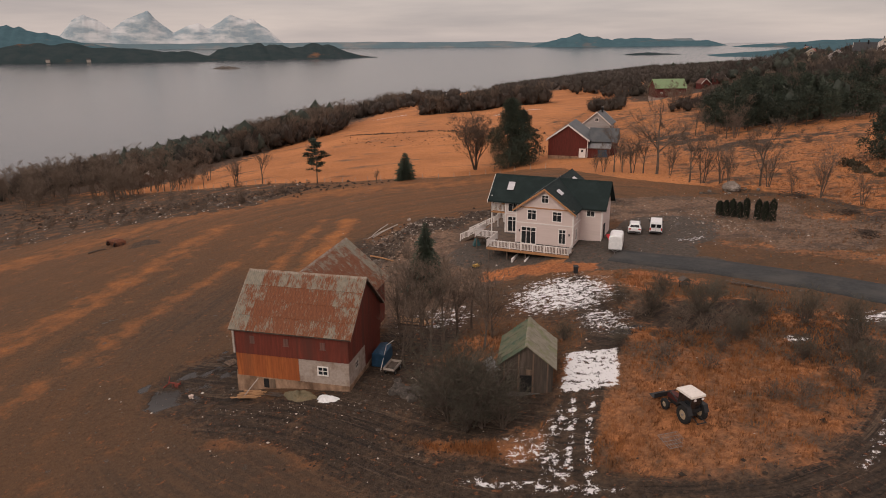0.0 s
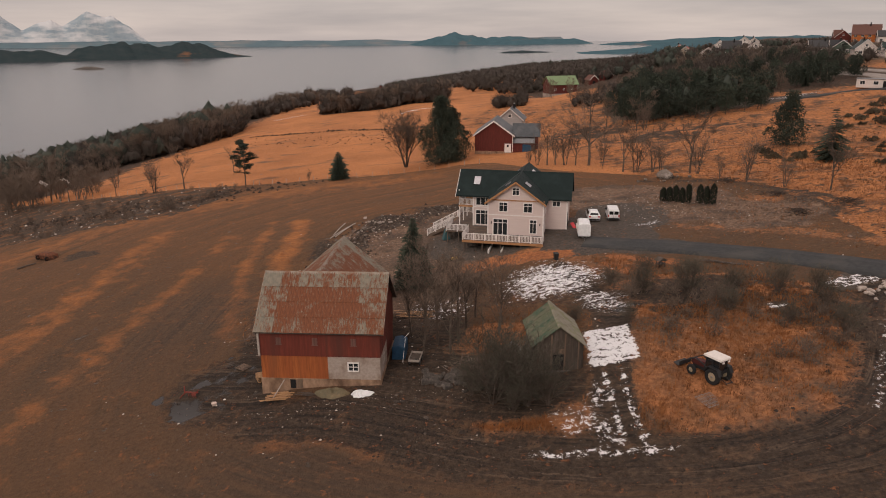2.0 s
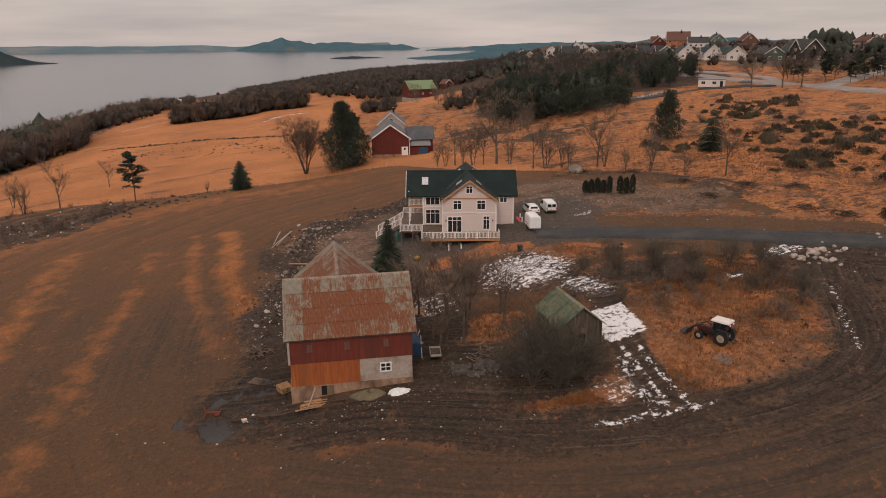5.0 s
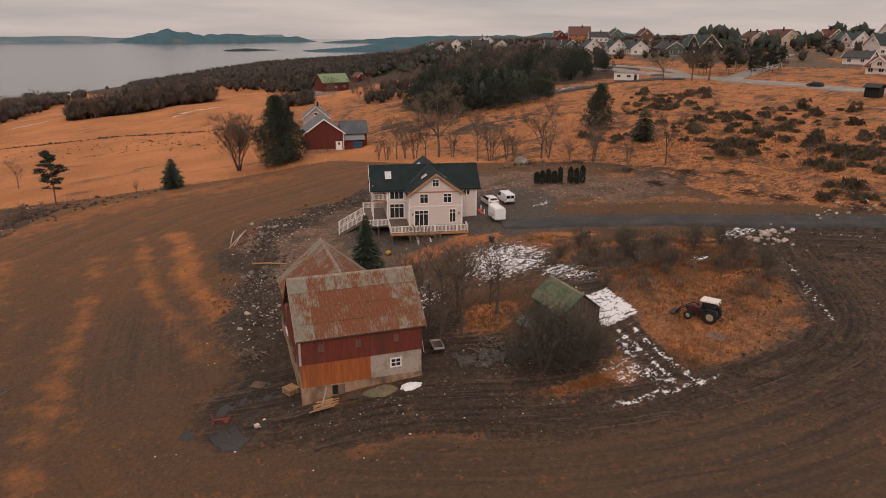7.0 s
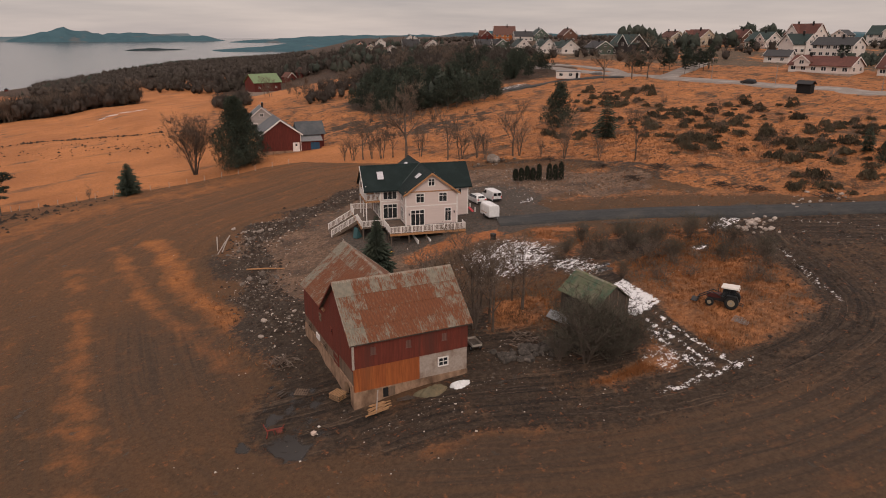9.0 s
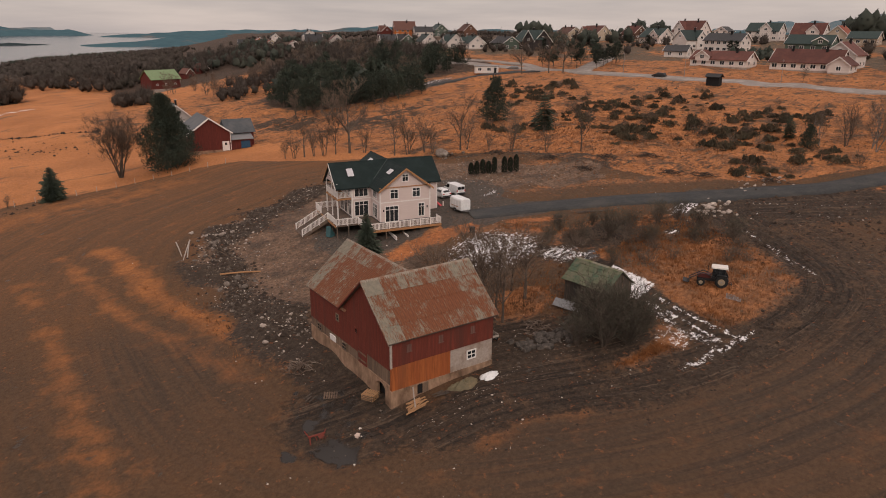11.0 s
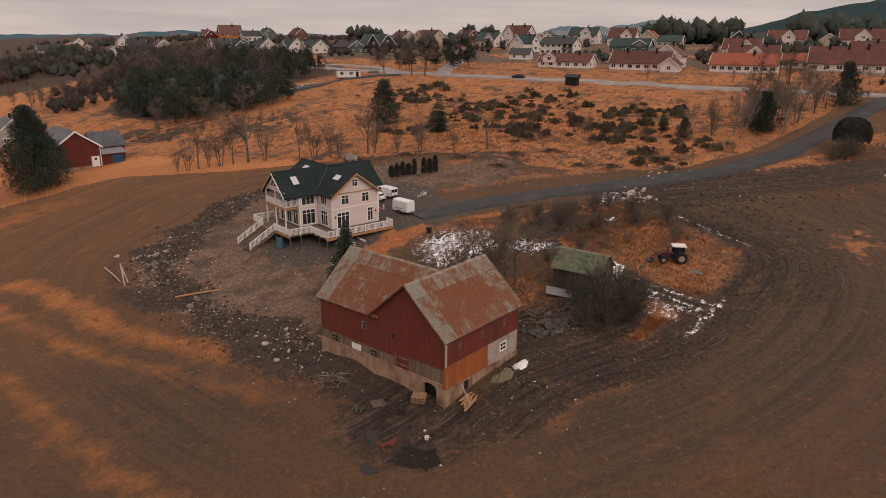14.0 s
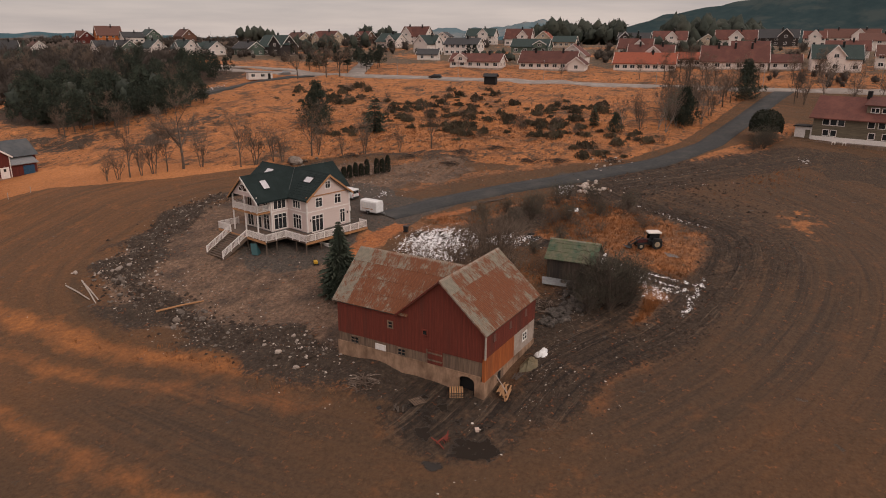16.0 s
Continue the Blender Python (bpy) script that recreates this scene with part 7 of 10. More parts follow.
def pine_tree(seed, h, at, label):
    """A pine: bare lower stem, flat tufted boughs."""
    r = random.Random(seed)
    th = thing("pine", label, "tree", (at[0], at[1], top(*at) - 0.05))
    wood = Shape().tube([(0, 0, -0.2), (0.1, 0, h * 0.4), (0, 0.1, h * 0.96)], [0.17, 0.12, 0.03], 7)
    s = Shape()
    for i in range(34):
        k = 0.30 + 0.68 * (i / 34)
        a = r.uniform(0, 6.283)
        L = h * (0.20 if k < 0.55 else 0.26 * (1.15 - k) / 0.6 + 0.04) * r.uniform(0.7, 1.2)
        p = Vector((0, 0, h * k))
        e = p + Vector((math.cos(a) * L, math.sin(a) * L, r.uniform(-0.05, 0.25) * L))
        wood.tube([p, e], [0.045, 0.012], 4, False)
        for q in range(120 if k > 0.4 else 60):
            f = r.uniform(0.35, 1.08)
            c = p.lerp(e, f) + Vector((r.gauss(0, 0.32), r.gauss(0, 0.32), r.gauss(0.05, 0.16)))
            b = len(s.v)
            u = Vector((r.uniform(-1, 1), r.uniform(-1, 1), r.uniform(-0.3, 0.6))).normalized() * r.uniform(0.22, 0.42)
            w = u.cross(Vector((r.uniform(-1, 1), r.uniform(-1, 1), 1))).normalized() * 0.16
            s.v += [tuple(c - u * 0.4 - w), tuple(c - u * 0.4 + w), tuple(c + u)]
            s.f.append((b, b + 1, b + 2))
    part("trunk", wood, M["bark"], th)
    part("crown", s, M["pine_needles"], th, "dark green needle tufts")
    return th


def broad_pine(seed, h, width, label, at, clumps=24, low=0.22, taper=0.62, name="pine", sprays=84, fine=1.0):
    """An old pine or fir of a wood: a dense uneven crown of needle clumps on short limbs."""
    r = random.Random(seed)
    th = thing(name, label, "tree", (at[0], at[1], top(*at) - 0.05))
    wood = Shape().tube([(0, 0, -0.2), (r.gauss(0, 0.15), r.gauss(0, 0.15), h * 0.5), (0, 0, h * 0.93)], [h * 0.018, h * 0.012, 0.03], 6)
    s = Shape()
    lean = r.uniform(0, 6.283)
    for i in range(clumps):
        k = low + (0.96 - low) * (i + r.random()) / clumps
        a = i * 2.4 + r.uniform(-0.5, 0.5)
        env = width / 2 * min(1.0, 0.72 + 1.3 * (k - low)) * min(1.0, 1.6 * (1.03 - k) ** taper)
        reach = env * r.uniform(0.25, 0.92) * (1 + 0.18 * math.cos(a - lean))
        c = Vector((math.cos(a) * reach, math.sin(a) * reach, h * k + r.gauss(0, 0.25)))
        if i % 2:
            wood.tube([(0, 0, c.z - 0.2 * reach), tuple(c)], [0.06, 0.02], 4, False)
        size = width * r.uniform(0.13, 0.22) * (1.15 - 0.5 * k)
        for q in range(sprays):
            d = Vector((r.gauss(0, 1), r.gauss(0, 1), r.gauss(0, 0.75))).normalized()
            p = c + Vector((d.x * size, d.y * size, d.z * size * 0.8)) * r.uniform(0.45, 1.05)
            u = (d + Vector((r.uniform(-0.5, 0.5), r.uniform(-0.5, 0.5), r.uniform(0.0, 0.8)))).normalized() * r.uniform(0.28, 0.62) * fine
            w = u.cross(Vector((r.uniform(-1, 1), r.uniform(-1, 1), r.uniform(-1, 1)))).normalized() * r.uniform(0.10, 0.2) * fine
            b = len(s.v)
            s.v += [tuple(p - w), tuple(p + w), tuple(p + u)]
            s.f.append((b, b + 1, b + 2))
    part("trunk", wood, M["bark"], th)
    part("crown", s, M["pine_needles"], th, "dark green needle clumps")
    return th


def place_copy(src, x, y, scale, turn, group="", sink=0.05):
    o = copy_thing(src, pose(x, y, top(x, y) - sink, 0, 0, turn))
    o.scale = (scale, scale, scale * random.uniform(0.92, 1.08))
    if group:
        o["group"] = group
    return o


# single trees of the farm
broad_pine(1, 16.8, 12.0, "tall dense dark green spruce behind the house", (7.1, 173.8), 130, 0.03, 1.1, "spruce", 200, 0.72)
broad_pine(2, 13.6, 8.6, "dark green spruce growing into its taller neighbour", (9.8, 175.4), 66, 0.05, 1.05, "spruce", 190, 0.72)
conifer(3, 6.8, 5.6, "small solitary spruce on the field's edge", (-18.5, 168.5), gap=0.03, dense=1.2, shape=0.8, droop=0.05)
conifer(4, 9.4, 5.8, "young dark green spruce beside the barn", (-6.5, 85.0), gap=0.03, dense=1.7, shape=0.95, droop=0.2)
PINE = pine_tree(5, 11.8, (-41.9, 175.3), "tall pine with a bare lower stem")
MULTI = bare_tree(11, 15.0, "large leafless multi-stemmed tree by the spruce", (-1.6, 178.0), stems=8, spread=0.45, fine=1.5, splay=0.95)
BIG = bare_tree(12, 15.5, "large spreading leafless tree on the field's edge", (35.2, 143.0), spread=0.62, fine=2.4, fork=0.2)
SLIM_A = bare_tree(13, 10.2, "slender leafless tree beside the barn", (-5.4, 66.6), spread=0.36, fine=1.3)
SLIM_B = bare_tree(14, 8.6, "slender leafless tree beside the old shed", (0.6, 65.6), spread=0.42, stems=2, fine=1.2, splay=0.5)
SLIM_C = bare_tree(15, 9.0, "leafless tree with several slender stems on the field's edge", (40.0, 129.0), spread=0.26, stems=3, fine=0.8, splay=0.4)
for k, (x, y, s) in enumerate(((-6.9, 67.4, 0.95), (-3.2, 66.4, 0.85), (-7.6, 69.6, 1.0), (-4.3, 64.6, 0.8), (-7.2, 64.4, 0.75), (-2.0, 69.5, 0.8), (-6.0, 74.0, 0.8), (-0.5, 72.0, 0.7), (1.8, 68.5, 0.7))):
    place_copy(SLIM_A if k % 2 else SLIM_B, x, y, s, k * 71, "trees between barn and shed")
for k, (x, y, s) in enumerate(((26.0, 151.0, 0.75), (28.0, 150.0, 0.9), (29.5, 148.5, 0.8), (31.2, 147.0, 1.05), (33.0, 145.2, 0.8), (24.5, 152.5, 0.6), (37.0, 140.0, 0.85), (38.4, 131.5, 0.9), (42.3, 126.3, 0.95), (43.2, 124.8, 0.7),
                                (46.6, 120.0, 1.0), (47.5, 119.0, 0.85), (52.2, 110.8, 0.95), (59.0, 98.5, 0.8), (55.0, 104.0, 0.6), (49.5, 114.5, 0.5))):
    place_copy((SLIM_C, SLIM_A, SLIM_C)[k % 3], x, y, s, k * 53, "trees along the field's edge")
for k, (x, y, s) in enumerate(((-67, 185.5, 1.0), (-59, 184, 0.95), (-90, 200, 0.95), (-96, 204, 0.8), (-117, 215, 1.2), (-124, 220, 1.0), (-105, 208, 0.7), (-140, 226, 1.0), (-26, 171, 0.35), (-80, 195, .6), (-72, 200, 0.8), (-50, 205, 0.6))):
    place_copy((SLIM_C, SLIM_A)[k % 2], x, y, s, k * 37, "bare trees along the fence")

# thickets in front of the old shed and on the rough ground
THICKET = bare_tree(21, 8.0, "dense leafless thicket below the old shed", (-2.0, 53.4), cat="shrub", name="thicket", stems=10, spread=0.62, fork=0.1, fine=0.95, twigs=M["grey_twig"])
THICKET_B = bare_tree(22, 6.8, "dense leafless thicket below the old shed", (0.8, 52.0), cat="shrub", name="thicket", stems=9, spread=0.66, fork=0.1, fine=0.95, twigs=M["grey_twig"])
for k, (x, y, s) in enumerate(((-3.4, 55.4, 0.6), (0.4, 54.2, 0.9), (-0.6, 51.6, 0.65), (2.4, 51.6, 0.6), (8.4, 64.5, 0.35), (-0.6, 57.0, 0.55))):
    place_copy(THICKET if k % 2 else THICKET_B, x, y, s, k * 63, "thickets by the shed")
BRUSH = bare_tree(23, 2.6, "low brown leafless scrub on the rough ground", (24.0, 66.5), cat="shrub", name="scrub", stems=5, spread=0.9, fork=0.05, fine=0.75)
rr = random.Random(31)
for k in range(46):
    cx, cy, sx, sy = ((25, 66, 6, 3), (31, 58, 4, 6), (20, 62, 5, 3), (27, 51, 4, 3), (17, 71, 5, 3))[k % 5]
    x, y = cx + rr.gauss(0, sx * 0.6), cy + rr.gauss(0, sy * 0.6)
    place_copy(BRUSH, x, y, rr.uniform(0.55, 1.15), rr.uniform(0, 360), "scrub on the rough ground")

for k, (x, y, sc) in enumerate(((18, 70, 0.5), (22, 68, 0.6), (27, 68, 0.5), (31, 66, 0.5), (33, 61, 0.5), (31, 55, 0.45), (15, 73, 0.45), (24, 63, 0.35), (28, 59, 0.4), (35, 65, 0.4), (20, 75, 0.5), (13, 62, 0.3), (25, 73, 0.45))):
    place_copy(THICKET if k % 2 else THICKET_B, x, y, sc, k * 97, "taller scrub on the rough ground")

# clipped little conifers in a row behind the yard
th0 = None
for k in range(8):
    f = k / 7
    x, y = 36.0 + 4.6 * f + (0.5 if k > 4 else 0), 107.0 - 6.0 * f - (0.6 if k > 4 else 0)
    hgt = (2.0, 2.2, 2.5, 2.2, 2.9, 2.8, 2.6, 3.0)[k]
    r0 = random.Random(50 + k)
    s = Shape()
    for q in range(420):
        a, zz = r0.uniform(0, 6.283), r0.random() ** 0.8
        R = 0.46 * (1 - zz ** 9) * r0.uniform(0.75, 1.05) + 0.05
        c = Vector((R * math.cos(a), R * math.sin(a), 0.1 + zz * hgt))
        b = len(s.v)
        u = Vector((math.cos(a) * 0.1, math.sin(a) * 0.1, r0.uniform(0.18, 0.36)))
        w = Vector((-math.sin(a), math.cos(a), 0)) * r0.uniform(0.08, 0.15)
        s.v += [tuple(c - w), tuple(c + w), tuple(c + u)]
        s.f.append((b, b + 1, b + 2))
    th = thing("thuja", "dark clipped columnar conifer in a hedge row", "hedge tree", (x, y, top(x, y)), 0, "clipped conifers behind the yard")
    part("trunk", Shape().tube([(0, 0, -0.1), (0, 0, hgt * 0.8)], [0.07, 0.03], 6), M["bark"], th)
    part("crown", s, M["thuja"], th)

# heath: two spruces, birches, and low juniper and heather
SPR = broad_pine(6, 10.4, 8.4, "dark green spruce on the orange heath", (74.0, 134.5), 56, 0.04, 0.95, "spruce", 170, 0.7)
SPR2 = conifer(7, 9.0, 6.8, "dark spreading spruce on the orange heath", (72.4, 118.0), gap=0.05, dense=0.9)
BIRCH = bare_tree(24, 9.5, "white-stemmed leafless birch beside the drive", (84, 53), bark=M["birch_bark"], spread=0.35, stems=2)
for k, (x, y, s) in enumerate(((86, 58.5, 0.9), (88.5, 55.0, 1.0), (96, 46, 1.0), (99, 49, 0.95), (92, 51, 0.8), (83, 62, 0.8), (104, 44, 1.0), (110, 47, 0.9), (118, 42, 0.9), (94, 60, 0.8), (126, 44, 0.9), (133, 34, 1.0), (122, 22, 0.9), (131, 16, 1.0), (138, 8, 1.1))):
    place_copy(BIRCH if k % 3 else SLIM_C, x, y, s, k * 47, "birches by the drive")
for x, y, s, src in ((97, 51.5, 0.95, SPR2), (93, 49.5, 0.8, SPR), (128.5, 35.5, 0.95, SPR), (101, 53, 0.7, SPR2), (86.5, 69, 0.5, SPR2), (81, 63.5, 0.42, SPR)):
    place_copy(src, x, y, s, x * 9, "spruces by the drive")


def bush_shape(seed, r0, h, n):
    """Low evergreen scrub: many small upright sprays with gaps."""
    r = random.Random(seed)
    s = Shape()
    lobes = [(r.gauss(0, r0 * 0.45), r.gauss(0, r0 * 0.45), r.uniform(0.5, 1.0)) for _ in range(7)]
    for q in range(n):
        lx, ly, lh = lobes[r.randrange(7)]
        c = Vector((lx + r.gauss(0, r0 * 0.28), ly + r.gauss(0, r0 * 0.28), 0))
        d = min(1, math.hypot(c.x - lx, c.y - ly) / (r0 * 0.7))
        c.z = h * lh * (1 - d * d) * r.uniform(0.3, 1.0)
        b = len(s.v)
        u = Vector((r.gauss(0, 0.12), r.gauss(0, 0.12), r.uniform(0.18, 0.45)))
        w = Vector((r.uniform(-1, 1), r.uniform(-1, 1), 0)).normalized() * r.uniform(0.08, 0.18)
        s.v += [tuple(c - w), tuple(c + w), tuple(c + u)]
        s.f.append((b, b + 1, b + 2))
    return s


BUSH = [bush_shape(60 + k, 1.45, 1.5, 620).mesh("bush", M["heather"]) for k in range(4)]
rb = random.Random(77)
clusters = ((116, 162, 5), (122, 152, 5), (109, 141, 5), (101, 149, 5), (98, 122, 4), (104, 113, 4), (104, 102, 5), (93, 102, 4), (86, 116, 3), (90, 88, 4), (82, 78, 5), (94, 81, 4), (108, 82, 5), (100, 76, 4),
            (70, 126, 4), (81, 98, 3), (74, 95, 4), (95, 111, 3), (86, 83, 4), (86, 75, 4), (106, 74, 4), (64, 64, 3), (77, 57, 3), (92, 122, 4), (78, 104, 3), (120, 110, 6))
for k in range(290):
    cx, cy, spread = clusters[k % len(clusters)]
    x, y = cx + rb.gauss(0, spread * 1.0), cy + rb.gauss(0, spread * 0.95)
    if x < 52 or abs(line_dist(np.array(x), np.array(y), DRIVE)) < 5:
        continue
    o = new("bush", BUSH[k % 4])
    sc = rb.uniform(0.3, 0.75) if k % 3 else rb.uniform(0.75, 1.2)
    o.matrix_world = pose(x, y, top(x, y) - 0.08, 0, 0, rb.uniform(0, 360)) @ Matrix.Diagonal((sc, sc, sc * rb.uniform(0.7, 1.2), 1))
    tagged(o, "dark low heather and juniper bush on the heath", "bush", "bushes on the heath")

# the clipped dark hedge ball by the timber house, with a brown shrub below it
s = Shape()
r0 = random.Random(91)
for q in range(2600):
    a, e = r0.uniform(0, 6.283), math.asin(r0.uniform(-0.4, 1))
    R = 1.0 * r0.uniform(0.86, 1.02)
    d = Vector((math.cos(a) * math.cos(e), math.sin(a) * math.cos(e), math.sin(e)))
    k = max(abs(d.x), abs(d.y)) ** -0.25
    c = Vector((d.x * 3.6 * R * k, d.y * 3.2 * R * k, 3.0 + 3.2 * d.z * R))
    w = d.cross(Vector((r0.uniform(-1, 1), r0.uniform(-1, 1), r0.uniform(-1, 1)))).normalized() * 0.17
    b = len(s.v)
    s.v += [tuple(c - w), tuple(c + w), tuple(c + d * 0.22 + d.cross(w) * 0.9)]
    s.f.append((b, b + 1, b + 2))
hb = thing("clipped_bush", "dark round clipped evergreen by the timber house", "bush", (82.5, 33.0, top(82.5, 33.0)))
part("stem", Shape().tube([(0, 0, -0.2), (0, 0, 3.0)], [0.25, 0.15], 7), M["bark"], hb)
core = Shape()
for ring in range(7):
    e = -0.35 + ring * (math.pi / 2 + 0.3) / 6
    for k in range(16):
        a = 2 * math.pi * k / 16
        core.v.append((3.2 * math.cos(e) * math.cos(a), 2.8 * math.cos(e) * math.sin(a), 3.0 + 2.9 * math.sin(e)))
for ring in range(6):
    core.f += [(ring * 16 + k, ring * 16 + (k + 1) % 16, ring * 16 + 16 + (k + 1) % 16, ring * 16 + 16 + k) for k in range(16)]
part("crown", s, M["thuja"], hb)
part("inner_twigs", core, M["thuja"], hb)
for x, y, sc in ((76.5, 34.5, 0.6), (74.5, 33.5, 0.5), (78.5, 32.5, 0.6), (73, 35.5, .4)):
    place_copy(THICKET, x, y, sc, x * 31, "brown shrubs by the timber house")

# bare shrubs scattered over the heath and along the drive
for k in range(60):
    cx, cy, spread = clusters[k % len(clusters)]
    x, y = cx + rb.gauss(0, spread), cy + rb.gauss(0, spread * 1.2)
    if x > 54 and line_dist(np.array(x), np.array(y), DRIVE) > 5:
        place_copy(BRUSH, x, y, rb.uniform(0.5, 1.25), k * 41, "bare shrubs on the heath")
for k in range(34):
    x, y = rb.uniform(48, 84), rb.uniform(158, 208)
    place_copy(BRUSH, x, y, rb.uniform(0.5, 1.3), k * 43, "bare shrubs before the wood")
# the dark strip of scrub along the field's far edge
for k in range(120):
    x = -44 - 86 * rb.random()
    y0, y1 = np.interp(x, [-130, -103, -87, -67, -52, -44], [146, 141, 147, 148, 152, 163]), np.interp(x, [p[0] for p in FENCE], [p[1] for p in FENCE])
    y = y0 + (y1 - y0) * rb.random()
    place_copy(BRUSH, x, y, rb.uniform(0.4, 1.2), k * 59, "scrub along the field's edge")
for k in range(14):
    boulder(-58 + rb.gauss(0, 7), 158 + rb.gauss(0, 4), rb.uniform(0.2, 0.5), "pale boulder in the scrub by the field", "boulders in the scrub")
# evergreens of the wood behind the heath
WOOD_A = conifer(8, 12.5, 8.0, "dark evergreen in the wood behind the heath", (92, 205), gap=0.04, dense=1.15, shape=0.6)
WOOD_B = conifer(9, 11.0, 6.4, "dark evergreen in the wood behind the heath", (101, 212), gap=0.05, dense=1.0, shape=0.75)
WOOD_C = broad_pine(10, 12.5, 9.0, "broad dark evergreen in the wood behind the heath", (84, 214))
WOOD_D = broad_pine(25, 11.0, 7.5, "broad dark evergreen in the wood behind the heath", (88, 224))
WOOD_E = broad_pine(26, 9.5, 8.4, "broad dark evergreen in the wood behind the heath", (96, 220))
for k in range(96):
    a, q = rb.uniform(0, 6.283), math.sqrt(rb.random())
    cx, cy, rx, ry = ((90, 220, 25, 33), (98, 235, 23, 28), (82, 210, 17, 24), (140, 222, 14, 13), (116, 236, 14, 20))[k % 5]
    place_copy((WOOD_C, WOOD_D, WOOD_E, WOOD_C, WOOD_B, WOOD_D, WOOD_E)[k % 7], cx + rx * q * math.cos(a), cy + ry * q * math.sin(a), rb.uniform(0.6, 1.05) * (0.6 if k % 5 > 2 else 1), k * 67, "evergreens of the wood")
for k in range(70):
    a, q = rb.uniform(0, 6.283), math.sqrt(rb.random())
    cx, cy, rx, ry = ((118, 240, 18, 26), (132, 228, 16, 16), (68, 200, 9, 16), (92, 196, 20, 9), (110, 208, 12, 8), (150, 250, 14, 26))[k % 6]
    place_copy((SLIM_C, WOOD_D, SLIM_A, WOOD_E)[k % 4], cx + rx * q * math.cos(a), cy + ry * q * math.sin(a), rb.uniform(0.5, 0.9), k * 67, "bare trees of the wood")

# the wood along the coast: bare trees with thin crowns
def low_tree(seed, h):
    """A bare tree for the distance, with coarser twigs."""
    r = random.Random(seed)
    wood, twigs = Shape(), Shape()
    for sidx in range(3):
        a = r.uniform(0, 6.283)
        p0 = Vector((0.4 * math.cos(a), 0.4 * math.sin(a), -0.3))
        tip = Vector((h * 0.2 * math.cos(a), h * 0.2 * math.sin(a), h * r.uniform(0.75, 0.95)))
        wood.tube([p0, p0.lerp(tip, 0.5) + Vector((r.gauss(0, 0.2), r.gauss(0, 0.2), 0)), tip], [0.14, 0.09, 0.02], 4, False)
        for b in range(15):
            k = r.uniform(0.2, 0.98)
            q = p0.lerp(tip, k)
            az = r.uniform(0, 6.283)
            d = Vector((math.cos(az), math.sin(az), r.uniform(0.3, 1.1))).normalized() * h * r.uniform(0.14, 0.30) * (1.15 - 0.6 * k)
            wood.tube([q, q + d], [0.04, 0.012], 3, False)
            for t in range(26):
                c = q + d * r.uniform(0.25, 1.1) + Vector((r.gauss(0, 0.22), r.gauss(0, 0.22), r.gauss(0, 0.22)))
                u = (d.normalized() + Vector((r.uniform(-1, 1), r.uniform(-1, 1), r.uniform(-0.3, 0.9)))).normalized() * r.uniform(0.5, 1.2)
                w = u.cross(Vector((r.uniform(-1, 1), r.uniform(-1, 1), r.uniform(-1, 1)))).normalized() * 0.032
                n = len(twigs.v)
                twigs.v += [tuple(c - w), tuple(c + w), tuple(c + u)]
                twigs.f.append((n, n + 1, n + 2))
    n = len(wood.v)
    return np.array([tuple(v) for v in wood.v] + list(twigs.v)), list(wood.f) + [tuple(i + n for i in f) for f in twigs.f]


def plant(shape, x, y, scale, turn):
    """One more of the joined far trees."""
    v, f = COAST_TREES[int(turn) % 4]
    c, sn = math.cos(turn), math.sin(turn)
    n, z = len(shape.v), top(x, y) - 0.1
    shape.v += [(x + scale * (p[0] * c - p[1] * sn), y + scale * (p[0] * sn + p[1] * c), z + scale * p[2]) for p in v]
    shape.f += [tuple(i + n for i in q) for q in f]


far_trees = Shape()
COAST_TREES = [low_tree(40 + k, 9.5 + k) for k in range(4)]
SHORE = [(-190, 205), (-150, 240), (-125, 262), (-100, 290), (-84, 312), (-72, 345), (-75, 380), (-95, 420), (-110, 470), (-150, 500), (-165, 500), (-178, 400), (-198, 270), (-212, 205)]
for k in range(260):
    q = rb.random() ** 0.8
    i = rb.uniform(0, 6)
    ex, ey = np.interp(i, range(7), [p[0] for p in SHORE[1:8]]), np.interp(i, range(7), [p[1] for p in SHORE[1:8]])
    x, y = ex - 42 * (1 - q), ey + 14 * (1 - q)
    if ground_at(x, y) > SEA + 0.5:
        plant(far_trees, x, y, rb.uniform(0.95, 1.4) * (1 if x > -105 else 0.72), k * 1.7)
for k in range(74):
    q = rb.random()
    x, y = -168 + 76 * q + rb.gauss(0, 6), 226 - 14 * q + rb.gauss(0, 8)
    plant(far_trees, x, y, rb.uniform(0.6, 1.1), k * 1.9)
for k in range(60):
    q = rb.random()
    x, y = -96 + 52 * q + rb.gauss(0, 5), 440 + 90 * q + rb.gauss(0, 9)
    plant(far_trees, x, y, rb.uniform(0.8, 1.2), k * 2.3)
for k in range(54):
    x, y = -34 + 70 * rb.random(), 400 + rb.uniform(-12, 12)
    plant(far_trees, x, y, rb.uniform(0.8, 1.15), k * 1.7)
for k in range(56):
    x, y = rb.uniform(70, 190), rb.uniform(265, 330)
    if math.hypot(x - 98, y - 376) > 60:
        plant(far_trees, x, y, rb.uniform(0.55, 0.85), k * 1.7)
tagged(part("coast_wood", far_trees, M["twig"], None), "bare grey-brown trees of the coast wood", "woods", kind="stuff")
